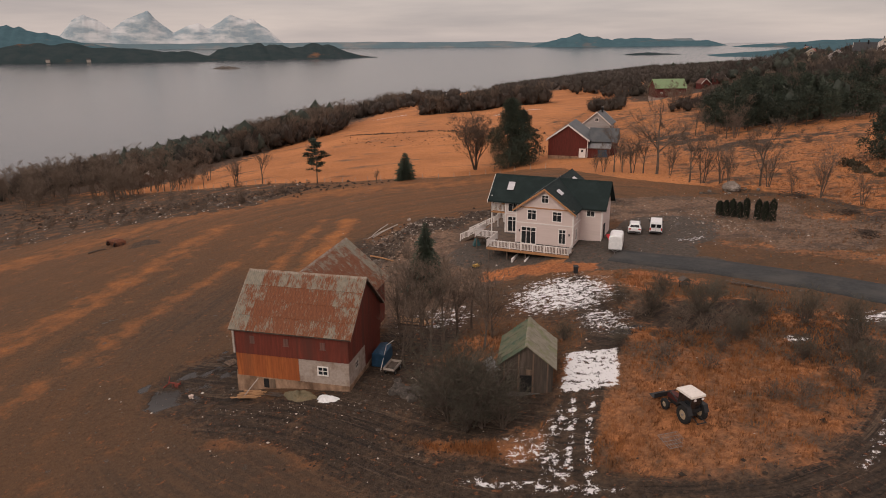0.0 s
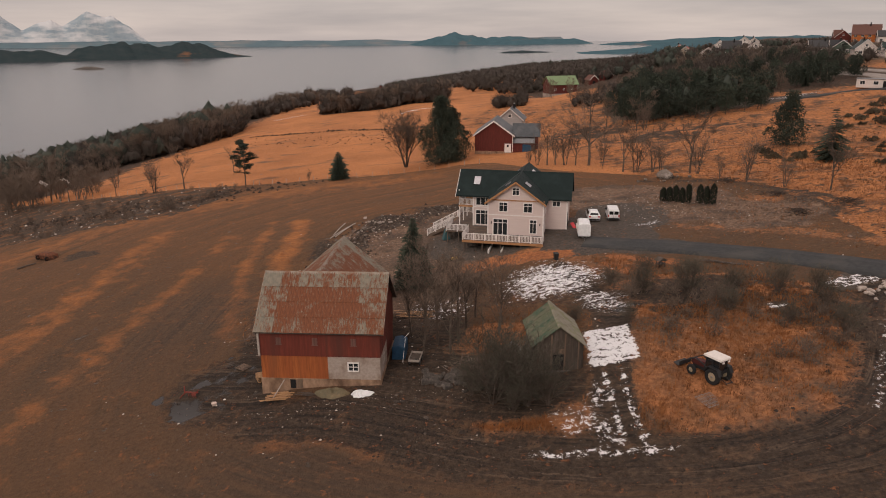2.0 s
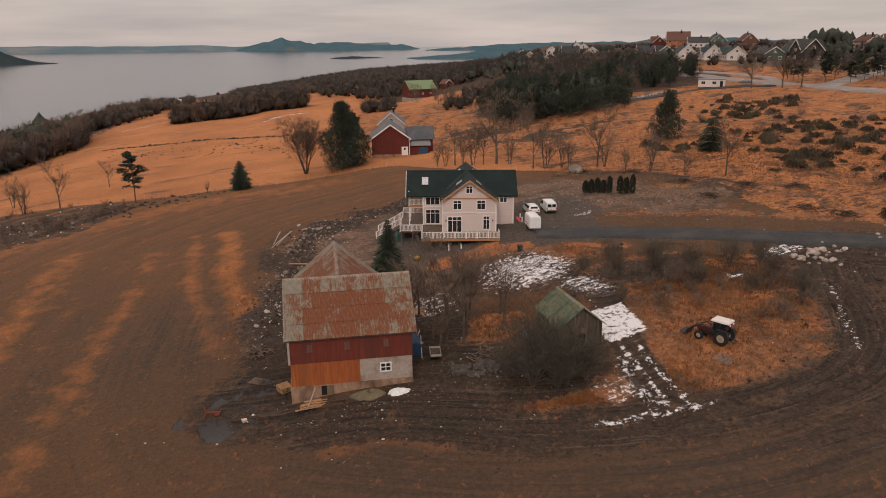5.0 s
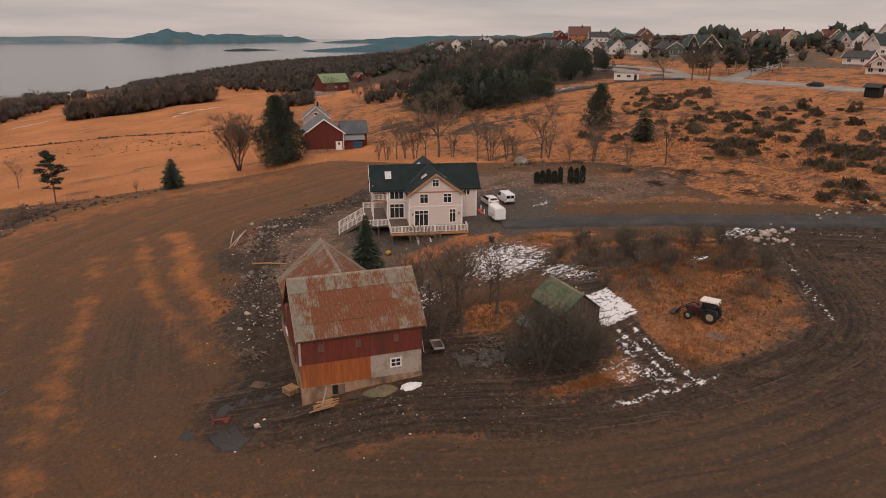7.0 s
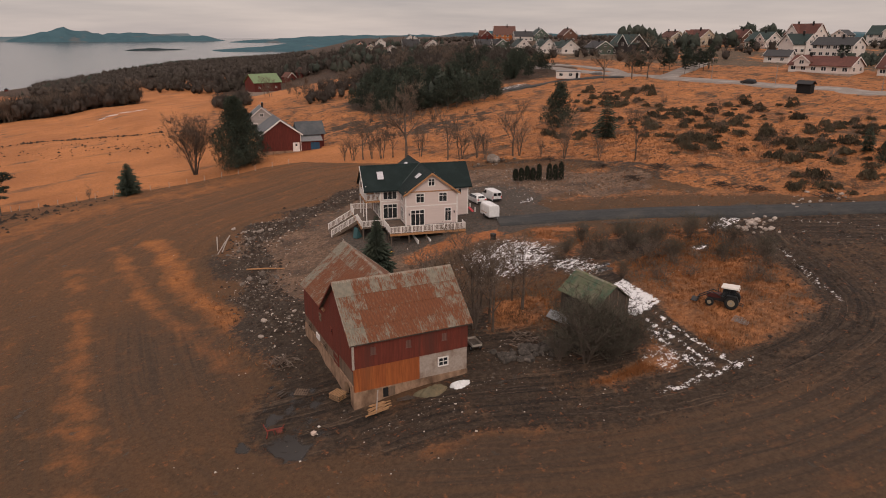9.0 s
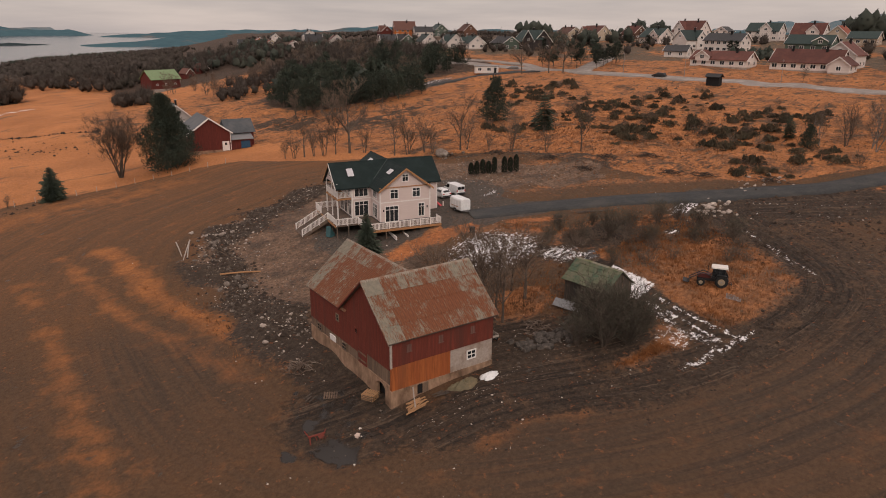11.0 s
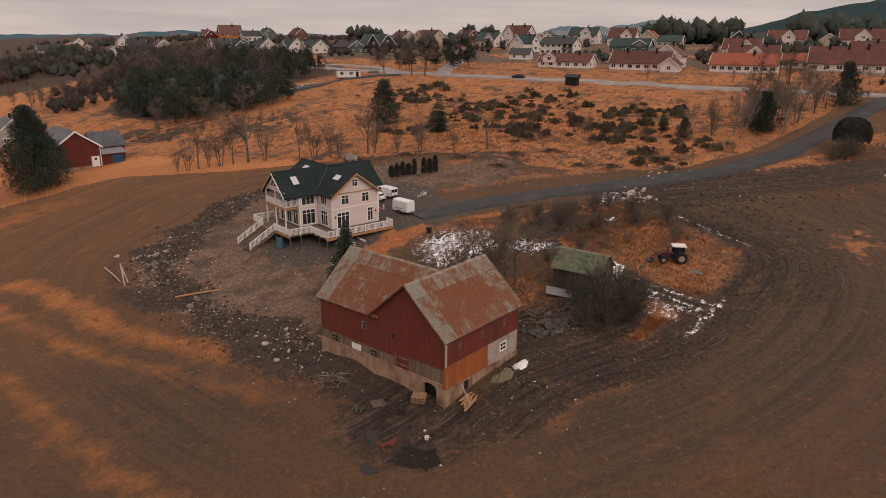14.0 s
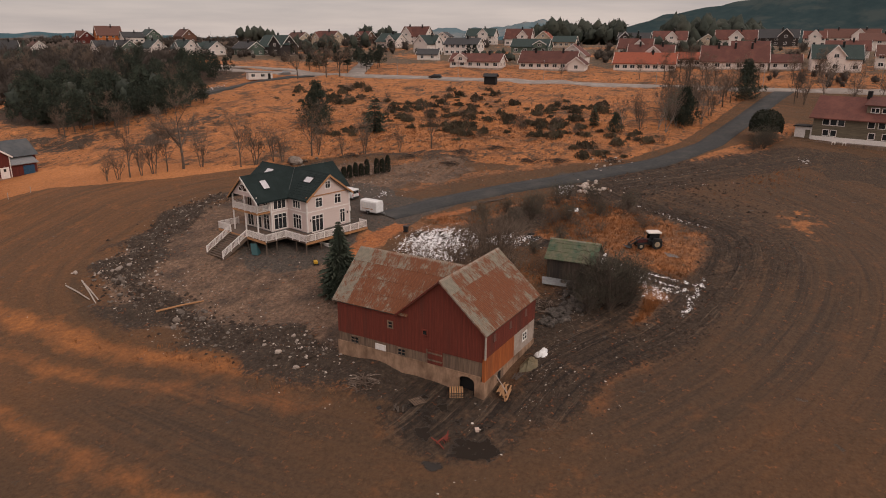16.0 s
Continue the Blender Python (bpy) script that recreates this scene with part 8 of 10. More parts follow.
for k in range(44):
    cx, cy, sx, sy = ((124, 36, 12, 14), (166, 20, 10, 30), (112, 50, 12, 5), (160, 52, 8, 8))[k % 4]
    x, y = cx + rb.gauss(0, sx * 0.7), cy + rb.gauss(0, sy * 0.7)
    if line_dist(np.array(x), np.array(y), DRIVE) > 5 and abs(x - 145.3) > 6:
        place_copy((SLIM_A, SLIM_C, SLIM_B)[k % 3], x, y, rb.uniform(0.6, 1.0), k * 61, "bare trees where the drive meets the road")

# dry grass tufts
def grass(spots):
    g = np.random.default_rng(5)
    s = Shape()
    for x, y in spots:
        z = top(x, y)
        for q in range(4):
            a, L = g.uniform(0, 6.28), g.uniform(0.18, 0.5)
            bx, by = x + g.normal(0, 0.14), y + g.normal(0, 0.14)
            w = 0.035
            n = len(s.v)
            s.v += [(bx - w * math.sin(a), by + w * math.cos(a), z - 0.03), (bx + w * math.sin(a), by - w * math.cos(a), z - 0.03), (bx + L * 0.6 * math.cos(a), by + L * 0.6 * math.sin(a), z + L)]
            s.f.append((n, n + 1, n + 2))
    o = part("grass", s, M["dry_grass"], None)
    return tagged(o, "rust-coloured dry grass tufts on the rough ground", "grass", kind="stuff")


rg = random.Random(13)
spots = []
for cx, cy, sx, sy, n in ((19, 54, 7, 7, 2400), (28, 60, 6, 7, 1700), (0, 49.4, 3.4, 1.5, 1500), (22, 68, 6, 4, 1800), (-1, 66, 4, 2.5, 700), (8, 47, 3, 2, 500), (17, 79.5, 2, 2, 350), (60, 34, 7, 3, 500), (74, 104, 16, 24, 7000), (-24.5, 84, 1.3, 10, 260)):
    for k in range(n):
        spots.append((rg.gauss(cx, sx), rg.gauss(cy, sy)))
sp = np.array(spots)
gm = ground_masks(sp[:, 0], sp[:, 1])
keep = (gm["mud"] < 0.4) & (gm["rubble"] < 0.4) & (gm["snow"] < 0.3) & (gm["gravel"] < 0.4) & (line_dist(sp[:, 0], sp[:, 1], DRIVE) > 3.2)
grass([tuple(p) for p in sp[keep]])

# ---- houses of the neighbourhood ----
ROOFS = {"red": surface("roof_red", (0.112, 0.042, 0.032), (0.083, 0.034, 0.027), 2, 0.3, (0.135, 0.052, 0.039), 0.75, vary=0.2), "green": surface("roof_green", (0.022, 0.036, 0.034), (0.034, 0.05, 0.045), 2, 0.3, None, 0.7, vary=0.2),
         "black": surface("roof_dark", (0.035, 0.035, 0.037), (0.05, 0.048, 0.048), 2, 0.3, None, 0.7, vary=0.2), "brown": surface("roof_brown", (0.13, 0.06, 0.045), (0.095, 0.047, 0.037), 2, 0.3, None, 0.8, vary=0.2),
         "orange": surface("roof_orange", (0.28, 0.075, 0.04), (0.21, 0.06, 0.034), 2, 0.3, None, 0.75, vary=0.1), "lime": surface("roof_lime", (0.19, 0.26, 0.13), (0.15, 0.21, 0.105), 1.0, 0.3, None, 0.5), "slate": surface("roof_slate", (0.075, 0.08, 0.085), (0.055, 0.06, 0.063), 1.0, 0.3, (0.1, 0.1, 0.1), 0.5)}
WALLS = {"white": boards("wall_white", (0.70, 0.62, 0.57), (0.64, 0.56, 0.51), 0.2, False, worn=0.35), "cream": boards("wall_cream", (0.50, 0.41, 0.31), (0.44, 0.35, 0.26), 0.2, False, worn=0.35), "green": boards("wall_green", (0.10, 0.13, 0.10), (0.08, 0.105, 0.085), 0.2, False, worn=0.35),
         "orange": boards("wall_orange", (0.48, 0.14, 0.03), (0.41, 0.115, 0.027), 0.2, False, worn=0.35), "black": boards("wall_black", (0.045, 0.036, 0.034), (0.034, 0.028, 0.026), 0.2, False, worn=0.35), "red": boards("wall_red", (0.145, 0.030, 0.022), (0.11, 0.025, 0.019), 0.18, True),
         "olive": boards("wall_olive", (0.20, 0.165, 0.115), (0.16, 0.13, 0.09), 0.16, False), "grey": boards("wall_grey", (0.36, 0.34, 0.33), (0.30, 0.28, 0.27), 0.2, False, worn=0.35), "brown": boards("wall_brown", (0.16, 0.075, 0.05), (0.12, 0.06, 0.04), 0.2, False, worn=0.35)}


def gable_roof(L, D, wall, rise, over=0.5, thick=0.2):
    s = Shape()
    k = rise / (D / 2)
    for sy in (-1, 1):
        s.prism([(-L / 2 - over, sy * (D / 2 + over), wall - over * k), (-L / 2 - over, 0, wall + rise), (-L / 2 - over, 0, wall + rise - thick), (-L / 2 - over, sy * (D / 2 + over), wall - over * k - thick)], (L + 2 * over, 0, 0))
    return s


def village_house(x, y, turn, L, D, wall, rise, wall_key, roof_key, label, dormer=None, chimneys=1, windows=4, storeys=1, garage=False, z=None):
    """A gabled dwelling: ridge along its local x; turn in degrees; its windows look to -y and to both gables."""
    gz = min(top(x + dx, y + dy) for dx in (-4, 4) for dy in (-4, 4)) if z is None else z
    h = thing("house", label, "house", (x, y, gz), turn, "houses of the village")
    wl = wall + 0.6
    part("wall", Shape().prism([(-L / 2, -D / 2, -1.5), (-L / 2, D / 2, -1.5), (-L / 2, D / 2, wl), (-L / 2, 0, wl + rise - 0.12), (-L / 2, -D / 2, wl)], (L, 0, 0)), WALLS[wall_key], h)
    part("plinth", Shape().box(-L / 2 - 0.05, L / 2 + 0.05, -D / 2 - 0.05, D / 2 + 0.05, -1.6, 0.45), M["block_wall"], h)
    roof = part("roof", gable_roof(L, D, wl, rise), ROOFS[roof_key], h)
    k = rise / (D / 2)
    for sx in (-1, 1):
        for sy in (-1, 1):
            xx = sx * (L / 2 + 0.5)
            part("bargeboard", Shape().prism([(xx, sy * (D / 2 + 0.52), wl - 0.52 * k - 0.3), (xx, 0, wl + rise - 0.3), (xx, 0, wl + rise + 0.02), (xx, sy * (D / 2 + 0.52), wl - 0.52 * k + 0.02)], (sx * 0.1, 0, 0)), M["white_paint"], roof)
    for c in range(chimneys):
        cx = -L / 4 + L / 2 * c / max(1, chimneys - 1) if chimneys > 1 else L * 0.12
        ch = part("chimney", Shape().box(cx - 0.35, cx + 0.35, -0.3 - D * 0.08, 0.3 - D * 0.08, wl + rise * 0.6, wl + rise + 1.0), M["dark"], roof, "dark chimney")
        part("cap", Shape().box(cx - 0.42, cx + 0.42, -0.37 - D * 0.08, 0.37 - D * 0.08, wl + rise + 1.0, wl + rise + 1.12), M["steel"], ch)
    for st in range(storeys):
        zz = 1.75 + 2.6 * st
        if zz + 0.6 > wl:
            break
        for i in range(windows):
            u = -L / 2 + L * (i + 0.5) / windows
            add_window(h, u, -D / 2 - 0.02, zz, 0, 1.5 if windows > 3 else 1.2, 1.15, 2, (), bar=0.09, fw=0.13)
        for sx in (-1, 1):
            for v in ((-D / 4, D / 4) if D > 7 else (0,)):
                add_window(h, sx * (L / 2 + 0.02), v, zz, 90 * sx, 1.2, 1.15, 2, (), bar=0.09, fw=0.13)
    if rise > 2.2:
        for sx in (-1, 1):
            add_window(h, sx * (L / 2 + 0.02), 0, wl + rise * 0.3, 90 * sx, 1.0, 0.95, 2, (), bar=0.09, fw=0.13)
    if dormer:
        u, w, dr = dormer
        dd = part("dormer", Shape().prism([(u - w / 2, -D / 2 - 0.6, 0.0 if storeys > 1 else wl - 0.8), (u + w / 2, -D / 2 - 0.6, 0.0 if storeys > 1 else wl - 0.8), (u + w / 2, -D / 2 - 0.6, wl + 0.8), (u, -D / 2 - 0.6, wl + 0.8 + dr), (u - w / 2, -D / 2 - 0.6, wl + 0.8)], (0, D / 2 + 0.4, 0)), WALLS[wall_key], h, "gabled dormer")
        s = Shape()
        kk = dr / (w / 2)
        for sx in (-1, 1):
            s.prism([(u + sx * (w / 2 + 0.4), -D / 2 - 1.0, wl + 0.85 - 0.4 * kk), (u, -D / 2 - 1.0, wl + 0.9 + dr), (u, -D / 2 - 1.0, wl + 1.08 + dr), (u + sx * (w / 2 + 0.4), -D / 2 - 1.0, wl + 1.03 - 0.4 * kk)], (0, D / 2 + 0.9, 0))
        part("dormer_roof", s, ROOFS[roof_key], dd)
        for sx in (-1, 1):
            part("bargeboard", Shape().prism([(u + sx * (w / 2 + 0.42), -D / 2 - 1.1, wl + 0.7 - 0.4 * kk), (u, -D / 2 - 1.1, wl + 0.7 + dr), (u, -D / 2 - 1.1, wl + 1.1 + dr), (u + sx * (w / 2 + 0.42), -D / 2 - 1.1, wl + 1.05 - 0.4 * kk)], (0, 0.1, 0)), M["white_paint"], dd)
        add_window(h, u, -D / 2 - 0.63, wl + 0.6, 0, 1.4, 1.1, 2, (), bar=0.09, fw=0.13)
        if storeys > 1:
            add_window(h, u, -D / 2 - 0.63, 2.0, 0, 1.4, 1.2, 2, (), bar=0.09, fw=0.13)
    if garage:
        part("garage_door", Shape().box(L / 2 - 3.2, L / 2 - 0.6, -D / 2 - 0.06, -D / 2, 0.3, 2.5), M["white_paint"], h)
    return h


W_RED = "white wooden house with a red tiled roof"
W_GRN = "white wooden house with a dark green roof"
W_BLK = "white wooden house with a black roof"
# the row along the road: windows look west to the road
village_house(190.5, 130, -90, 20, 9, 2.5, 2.6, "white", "red", W_RED, (-5.5, 5, 1.8), 2, 6)
village_house(192.0, 102, -90, 21, 10, 2.6, 3.8, "white", "red", W_RED, None, 2, 7)
village_house(199.5, 94, 0, 11, 10, 4.2, 3.8, "white", "red", W_RED, None, 1, 3, 2)
village_house(187.6, 90.5, 0, 8, 6, 2.5, 2.2, "white", "red", "white wooden annexe with a red tiled roof", None, 0, 2)
village_house(192.0, 67, -90, 21, 10, 2.6, 3.4, "white", "orange", "white wooden house with an orange-red tiled roof", None, 1, 8)
village_house(203.0, 66, -90, 16, 9, 4.4, 3.4, "white", "red", W_RED, (1, 5, 2.0), 2, 5, 2)
village_house(210.0, 51, -90, 12, 8, 2.6, 2.3, "white", "orange", "white wooden house with an orange-red tiled roof", None, 0, 4)
village_house(201.0, 37, -90, 22, 11, 2.7, 5.0, "white", "red", W_RED, None, 3, 6)
village_house(204.0, 20, -90, 10, 8, 2.5, 2.4, "white", "red", W_RED, None, 0, 3, garage=True)
village_house(199.5, 5, -90, 15, 10, 4.2, 4.2, "white", "green", W_GRN, (-0.5, 5.5, 3.0), 1, 4, 2)
village_house(217, 161, -80, 9, 7, 2.5, 2.0, "white", "black", "white garage with a dark roof", None, 0, 2)
village_house(251, 156, -95, 17, 9, 4.9, 2.8, "white", "black", W_BLK, None, 1, 6, 2)
village_house(263, 179, -20, 13, 9, 4.2, 4.0, "white", "green", W_GRN, (2, 5, 2.6), 1, 4, 2)
village_house(340, 217, -100, 18, 11, 4.6, 5.5, "white", "red", W_RED, (-4, 7, 4.0), 2, 5, 2)
village_house(352, 203, 0, 9, 8, 4.5, 2.5, "white", "black", W_BLK, None, 0, 3, 2)
village_house(293, 213, -110, 15, 10, 3.2, 4.2, "white", "green", W_GRN, (4, 6, 2.4), 1, 4, 1)
village_house(333, 250, -110, 12, 9, 3.5, 4.0, "brown", "red", "brown wooden house with a red tiled roof", (0, 5, 2.2), 1, 4)
village_house(314, 265, -115, 20, 11, 3.4, 4.6, "cream", "red", "cream wooden house with a red tiled roof", (-5, 7, 3.0), 1, 5, 2)
village_house(331, 296, -115, 16, 10, 3.4, 3.4, "cream", "brown", "cream wooden house with a brown tiled roof", None, 2, 4)
village_house(268, 127, -90, 18, 10, 3.0, 3.4, "green", "green", "green-grey wooden house with a dark green roof", (5, 6, 1.6), 0, 4)
village_house(330, 149, -90, 15, 10, 4.0, 5.0, "white", "red", W_RED, (3, 6, 3.0), 1, 4, 2)
village_house(320, 132, 0, 10, 9, 4.0, 3.8, "cream", "orange", "cream wooden house with an orange-red tiled roof", None, 1, 3, 2)
village_house(312, 119, -90, 12, 9, 2.8, 2.8, "cream", "green", "cream wooden house with a green roof", None, 0, 4)
village_house(338, 174, -90, 17, 10, 5.0, 4.0, "white", "green", W_GRN, (2, 6, 3.0), 1, 4, 2)
village_house(227, 262, -115, 16, 9, 3.2, 3.0, "green", "black", "dark green wooden house with a black roof", None, 1, 4)
village_house(232, 248, -105, 17, 11, 4.0, 5.2, "black", "green", "dark wooden house with white gable trim", (5, 8, 4.0), 1, 4, 2)
village_house(225, 283, -115, 14, 9, 3.0, 3.4, "white", "green", W_GRN, (-3, 4, 1.6), 1, 4)
village_house(226, 300, -118, 17, 9, 3.0, 4.2, "white", "green", W_GRN, (3, 4, 1.8), 1, 5)
village_house(228, 322, -118, 15, 9, 3.0, 4.0, "white", "green", W_GRN, None, 1, 4)
village_house(231, 343, -118, 12, 9, 3.0, 3.4, "green", "black", "dark green wooden house with a black roof", (0, 5, 2.4), 1, 4)
village_house(229, 356, -25, 12, 9, 3.2, 3.2, "white", "black", W_BLK, None, 1, 4)
village_house(317, 441, -35, 16, 14, 5.0, 6.0, "orange", "brown", "orange wooden house with a brown roof", None, 1, 4, 2)
village_house(313, 459, -118, 15, 10, 4.2, 4.2, "red", "brown", "red wooden house with white trim", (3, 6, 3.4), 1, 4, 2)
village_house(321, 424, -30, 14, 9, 3.6, 3.4, "white", "black", W_BLK, None, 1, 4)
village_house(332, 418, -118, 16, 10, 4.4, 4.2, "green", "green", "grey-green wooden house with a green roof", None, 1, 5, 2)
village_house(330, 386, -118, 15, 10, 4.2, 4.4, "brown", "brown", "brown wooden house with a brown roof", None, 1, 4, 2)
village_house(198, 391, -30, 10, 9, 4.0, 4.0, "green", "black", "dark green gabled wooden house", None, 1, 3, 2)
village_house(205, 378, -118, 13, 9, 4.0, 3.4, "white", "brown", "white wooden house with a brown roof", None, 1, 4, 2)
village_house(187, 396, -118, 14, 8, 2.6, 2.6, "white", "brown", "white wooden house with a brown roof", None, 0, 4)
village_house(180, 410, -118, 15, 9, 3.0, 3.2, "cream", "orange", "cream wooden house with an orange-red tiled roof", None, 1, 4)
village_house(190, 441, -118, 15, 9, 3.0, 3.2, "orange", "orange", "orange wooden house with a tiled roof", None, 1, 4)
village_house(255, 480, -118, 14, 9, 4.0, 3.6, "white", "black", W_BLK, None, 1, 4, 2)
village_house(285, 520, -118, 14, 9, 4.0, 3.6, "white", "brown", "white wooden house with a brown roof", None, 1, 4, 2)
village_house(240, 545, -30, 14, 9, 4.0, 3.6, "cream", "black", "cream wooden house with a black roof", None, 1, 4, 2)
village_house(300, 600, -118, 14, 9, 4.0, 3.6, "white", "black", W_BLK, None, 1, 4, 2)
village_house(366, 88, -90, 18, 10, 3.5, 3.5, "black", "black", "dark wooden house with white gable trim", (-5, 6, 3.0), 1, 4)
village_house(330, 66, -90, 17, 10, 3.6, 4.2, "white", "red", W_RED, (1, 6, 3.0), 1, 5, 2)
village_house(322, 47, 0, 11, 10, 3.2, 3.6, "cream", "red", "cream wooden house with a red tiled roof", None, 0, 3, garage=True)
village_house(337, 33, -90, 20, 10, 3.6, 4.6, "white", "red", W_RED, (0, 7, 3.2), 1, 5, 2)
village_house(405, 8, -95, 24, 11, 4.8, 4.8, "black", "black", "dark wooden house with white gable trim", (5, 8, 4.0), 1, 5, 2)
village_house(416, -14, -95, 12, 10, 4.8, 4.0, "white", "red", W_RED, (0, 7, 3.6), 1, 4, 2)
village_house(430, -36, -98, 30, 12, 5.2, 5.0, "white", "brown", "long white wooden house with a brown roof", (4, 8, 4.0), 2, 7, 2)
village_house(408, -62, -98, 22, 11, 4.6, 4.4, "white", "brown", "white wooden house with a brown roof", None, 1, 6, 2)
village_house(303, -27, -98, 16, 10, 4.6, 3.0, "white", "brown", "white wooden house with a brown roof", None, 1, 5, 2)
village_house(214, -16, -98, 12, 9, 4.4, 3.4, "white", "brown", "white wooden house with a brown roof", None, 1, 4, 2)
village_house(262, -8, -95, 16, 9, 3.2, 3.6, "white", "red", W_RED, None, 1, 4, 2)
village_house(246, 30, -92, 14, 9, 3.2, 3.4, "white", "red", W_RED, None, 1, 4, 1)
village_house(250, 76, -92, 14, 9, 3.2, 3.8, "white", "red", W_RED, (2, 5, 2.2), 1, 4, 1)


def timber_house():
    """The olive house above the lawn, with its red roof, upper dormer and white porch."""
    gz = top(84, 16) - 0.2
    h = thing("timber_house", "olive wooden house with a red tiled roof and white porch", "house", (85.5, 14.0, gz), -112)
    L, D, wl, rise = 18, 10, 5.2, 3.6
    part("wall", Shape().prism([(-L / 2, -D / 2, -2), (-L / 2, D / 2, -2), (-L / 2, D / 2, wl), (-L / 2, 0, wl + rise - 0.1), (-L / 2, -D / 2, wl)], (L, 0, 0)), WALLS["olive"], h)
    part("plinth", Shape().box(-L / 2 - 0.06, L / 2 + 0.06, -D / 2 - 0.06, D / 2 + 0.06, -2, 1.0), M["white_paint"], h, "white plinth wall")
    roof = part("roof", gable_roof(L, D, wl, rise, 0.7), ROOFS["red"], h)
    part("chimney", Shape().box(-1.0, -0.2, -0.4, 0.4, wl + rise - 0.6, wl + rise + 1.3), M["dark"], roof, "dark chimney")
    d = part("dormer", Shape().prism([(0.0, -D / 2 + 1.2, wl + 0.4), (9.0, -D / 2 + 1.2, wl + 0.4), (9.0, -D / 2 + 1.2, wl + 2.3), (0.0, -D / 2 + 1.2, wl + 2.3)], (0, 4, 0)), WALLS["olive"], h, "long dormer")
    part("dormer_roof", Shape().prism([(-0.4, -D / 2 + 0.7, wl + 2.3), (9.4, -D / 2 + 0.7, wl + 2.3), (9.4, 0.3, wl + rise + 0.1), (-0.4, 0.3, wl + rise + 0.1)], (0, 0, 0.18)), ROOFS["red"], d)
    for u in (1.5, 3.4, 5.3, 7.2):
        add_window(h, u, -D / 2 + 1.18, wl + 1.45, 0, 1.3, 0.8, 2, (), bar=0.09, fw=0.12)
    for u in (-6.6, -5.2, -3.8, 1.5, 3.3, 5.1, 6.9):
        add_window(h, u, -D / 2 - 0.02, 4.0, 0, 1.1, 1.3, 1, (), bar=0.09, fw=0.12)
    for u in (-6.4, -5.0, 1.8, 4.2, 6.5):
        add_window(h, u, -D / 2 - 0.02, 1.75, 0, 1.0, 1.1, 1, (), bar=0.09, fw=0.12)
    part("porch", Shape().box(-L / 2 - 3.4, -L / 2, -D / 2 + 0.4, -D / 2 + 3.6, -1.0, 2.6), M["white_paint"], h, "white boarded porch")
    part("porch_door", Shape().box(-L / 2 - 1.3, -L / 2 - 0.4, -D / 2 + 0.32, -D / 2 + 0.4, 0.0, 2.0), WALLS["olive"], h)
    part("porch_roof", Shape().box(-L / 2 - 3.7, -L / 2, -D / 2 + 0.1, -D / 2 + 3.9, 2.6, 2.78), M["dark"], h)
    part("terrace", Shape().box(-L / 2 - 5, L / 2 + 3, -D / 2 - 2.4, -D / 2 - 0.05, -0.6, 0.05), M["deck_wood"], h, "brown terrace edge")
    part("terrace_wall", Shape().box(-L / 2 - 5, L / 2 + 3, -D / 2 - 2.5, -D / 2 - 2.4, -2.5, 0.15), M["grey_board"], h)
    return h


timber_house()
for k, (x, y) in enumerate(((78.6, 20.8), (78.0, 19.0))):
    c = thing("garden_chair", "white plastic garden chair on the terrace", "chair", (x, y, top(84, 16) - 0.15), -112, "chairs on the terrace")
    part("seat", Shape().box(-0.3, 0.3, -0.3, 0.3, 0.42, 0.48), M["white_paint"], c)
    part("backrest", Shape().box(-0.3, 0.3, 0.26, 0.32, 0.48, 1.0), M["white_paint"], c)
    for sx in (-0.26, 0.26):
        for sy in (-0.26, 0.26):
            part("leg", Shape().box(sx - 0.03, sx + 0.03, sy - 0.03, sy + 0.03, 0, 0.42), M["white_paint"], c)

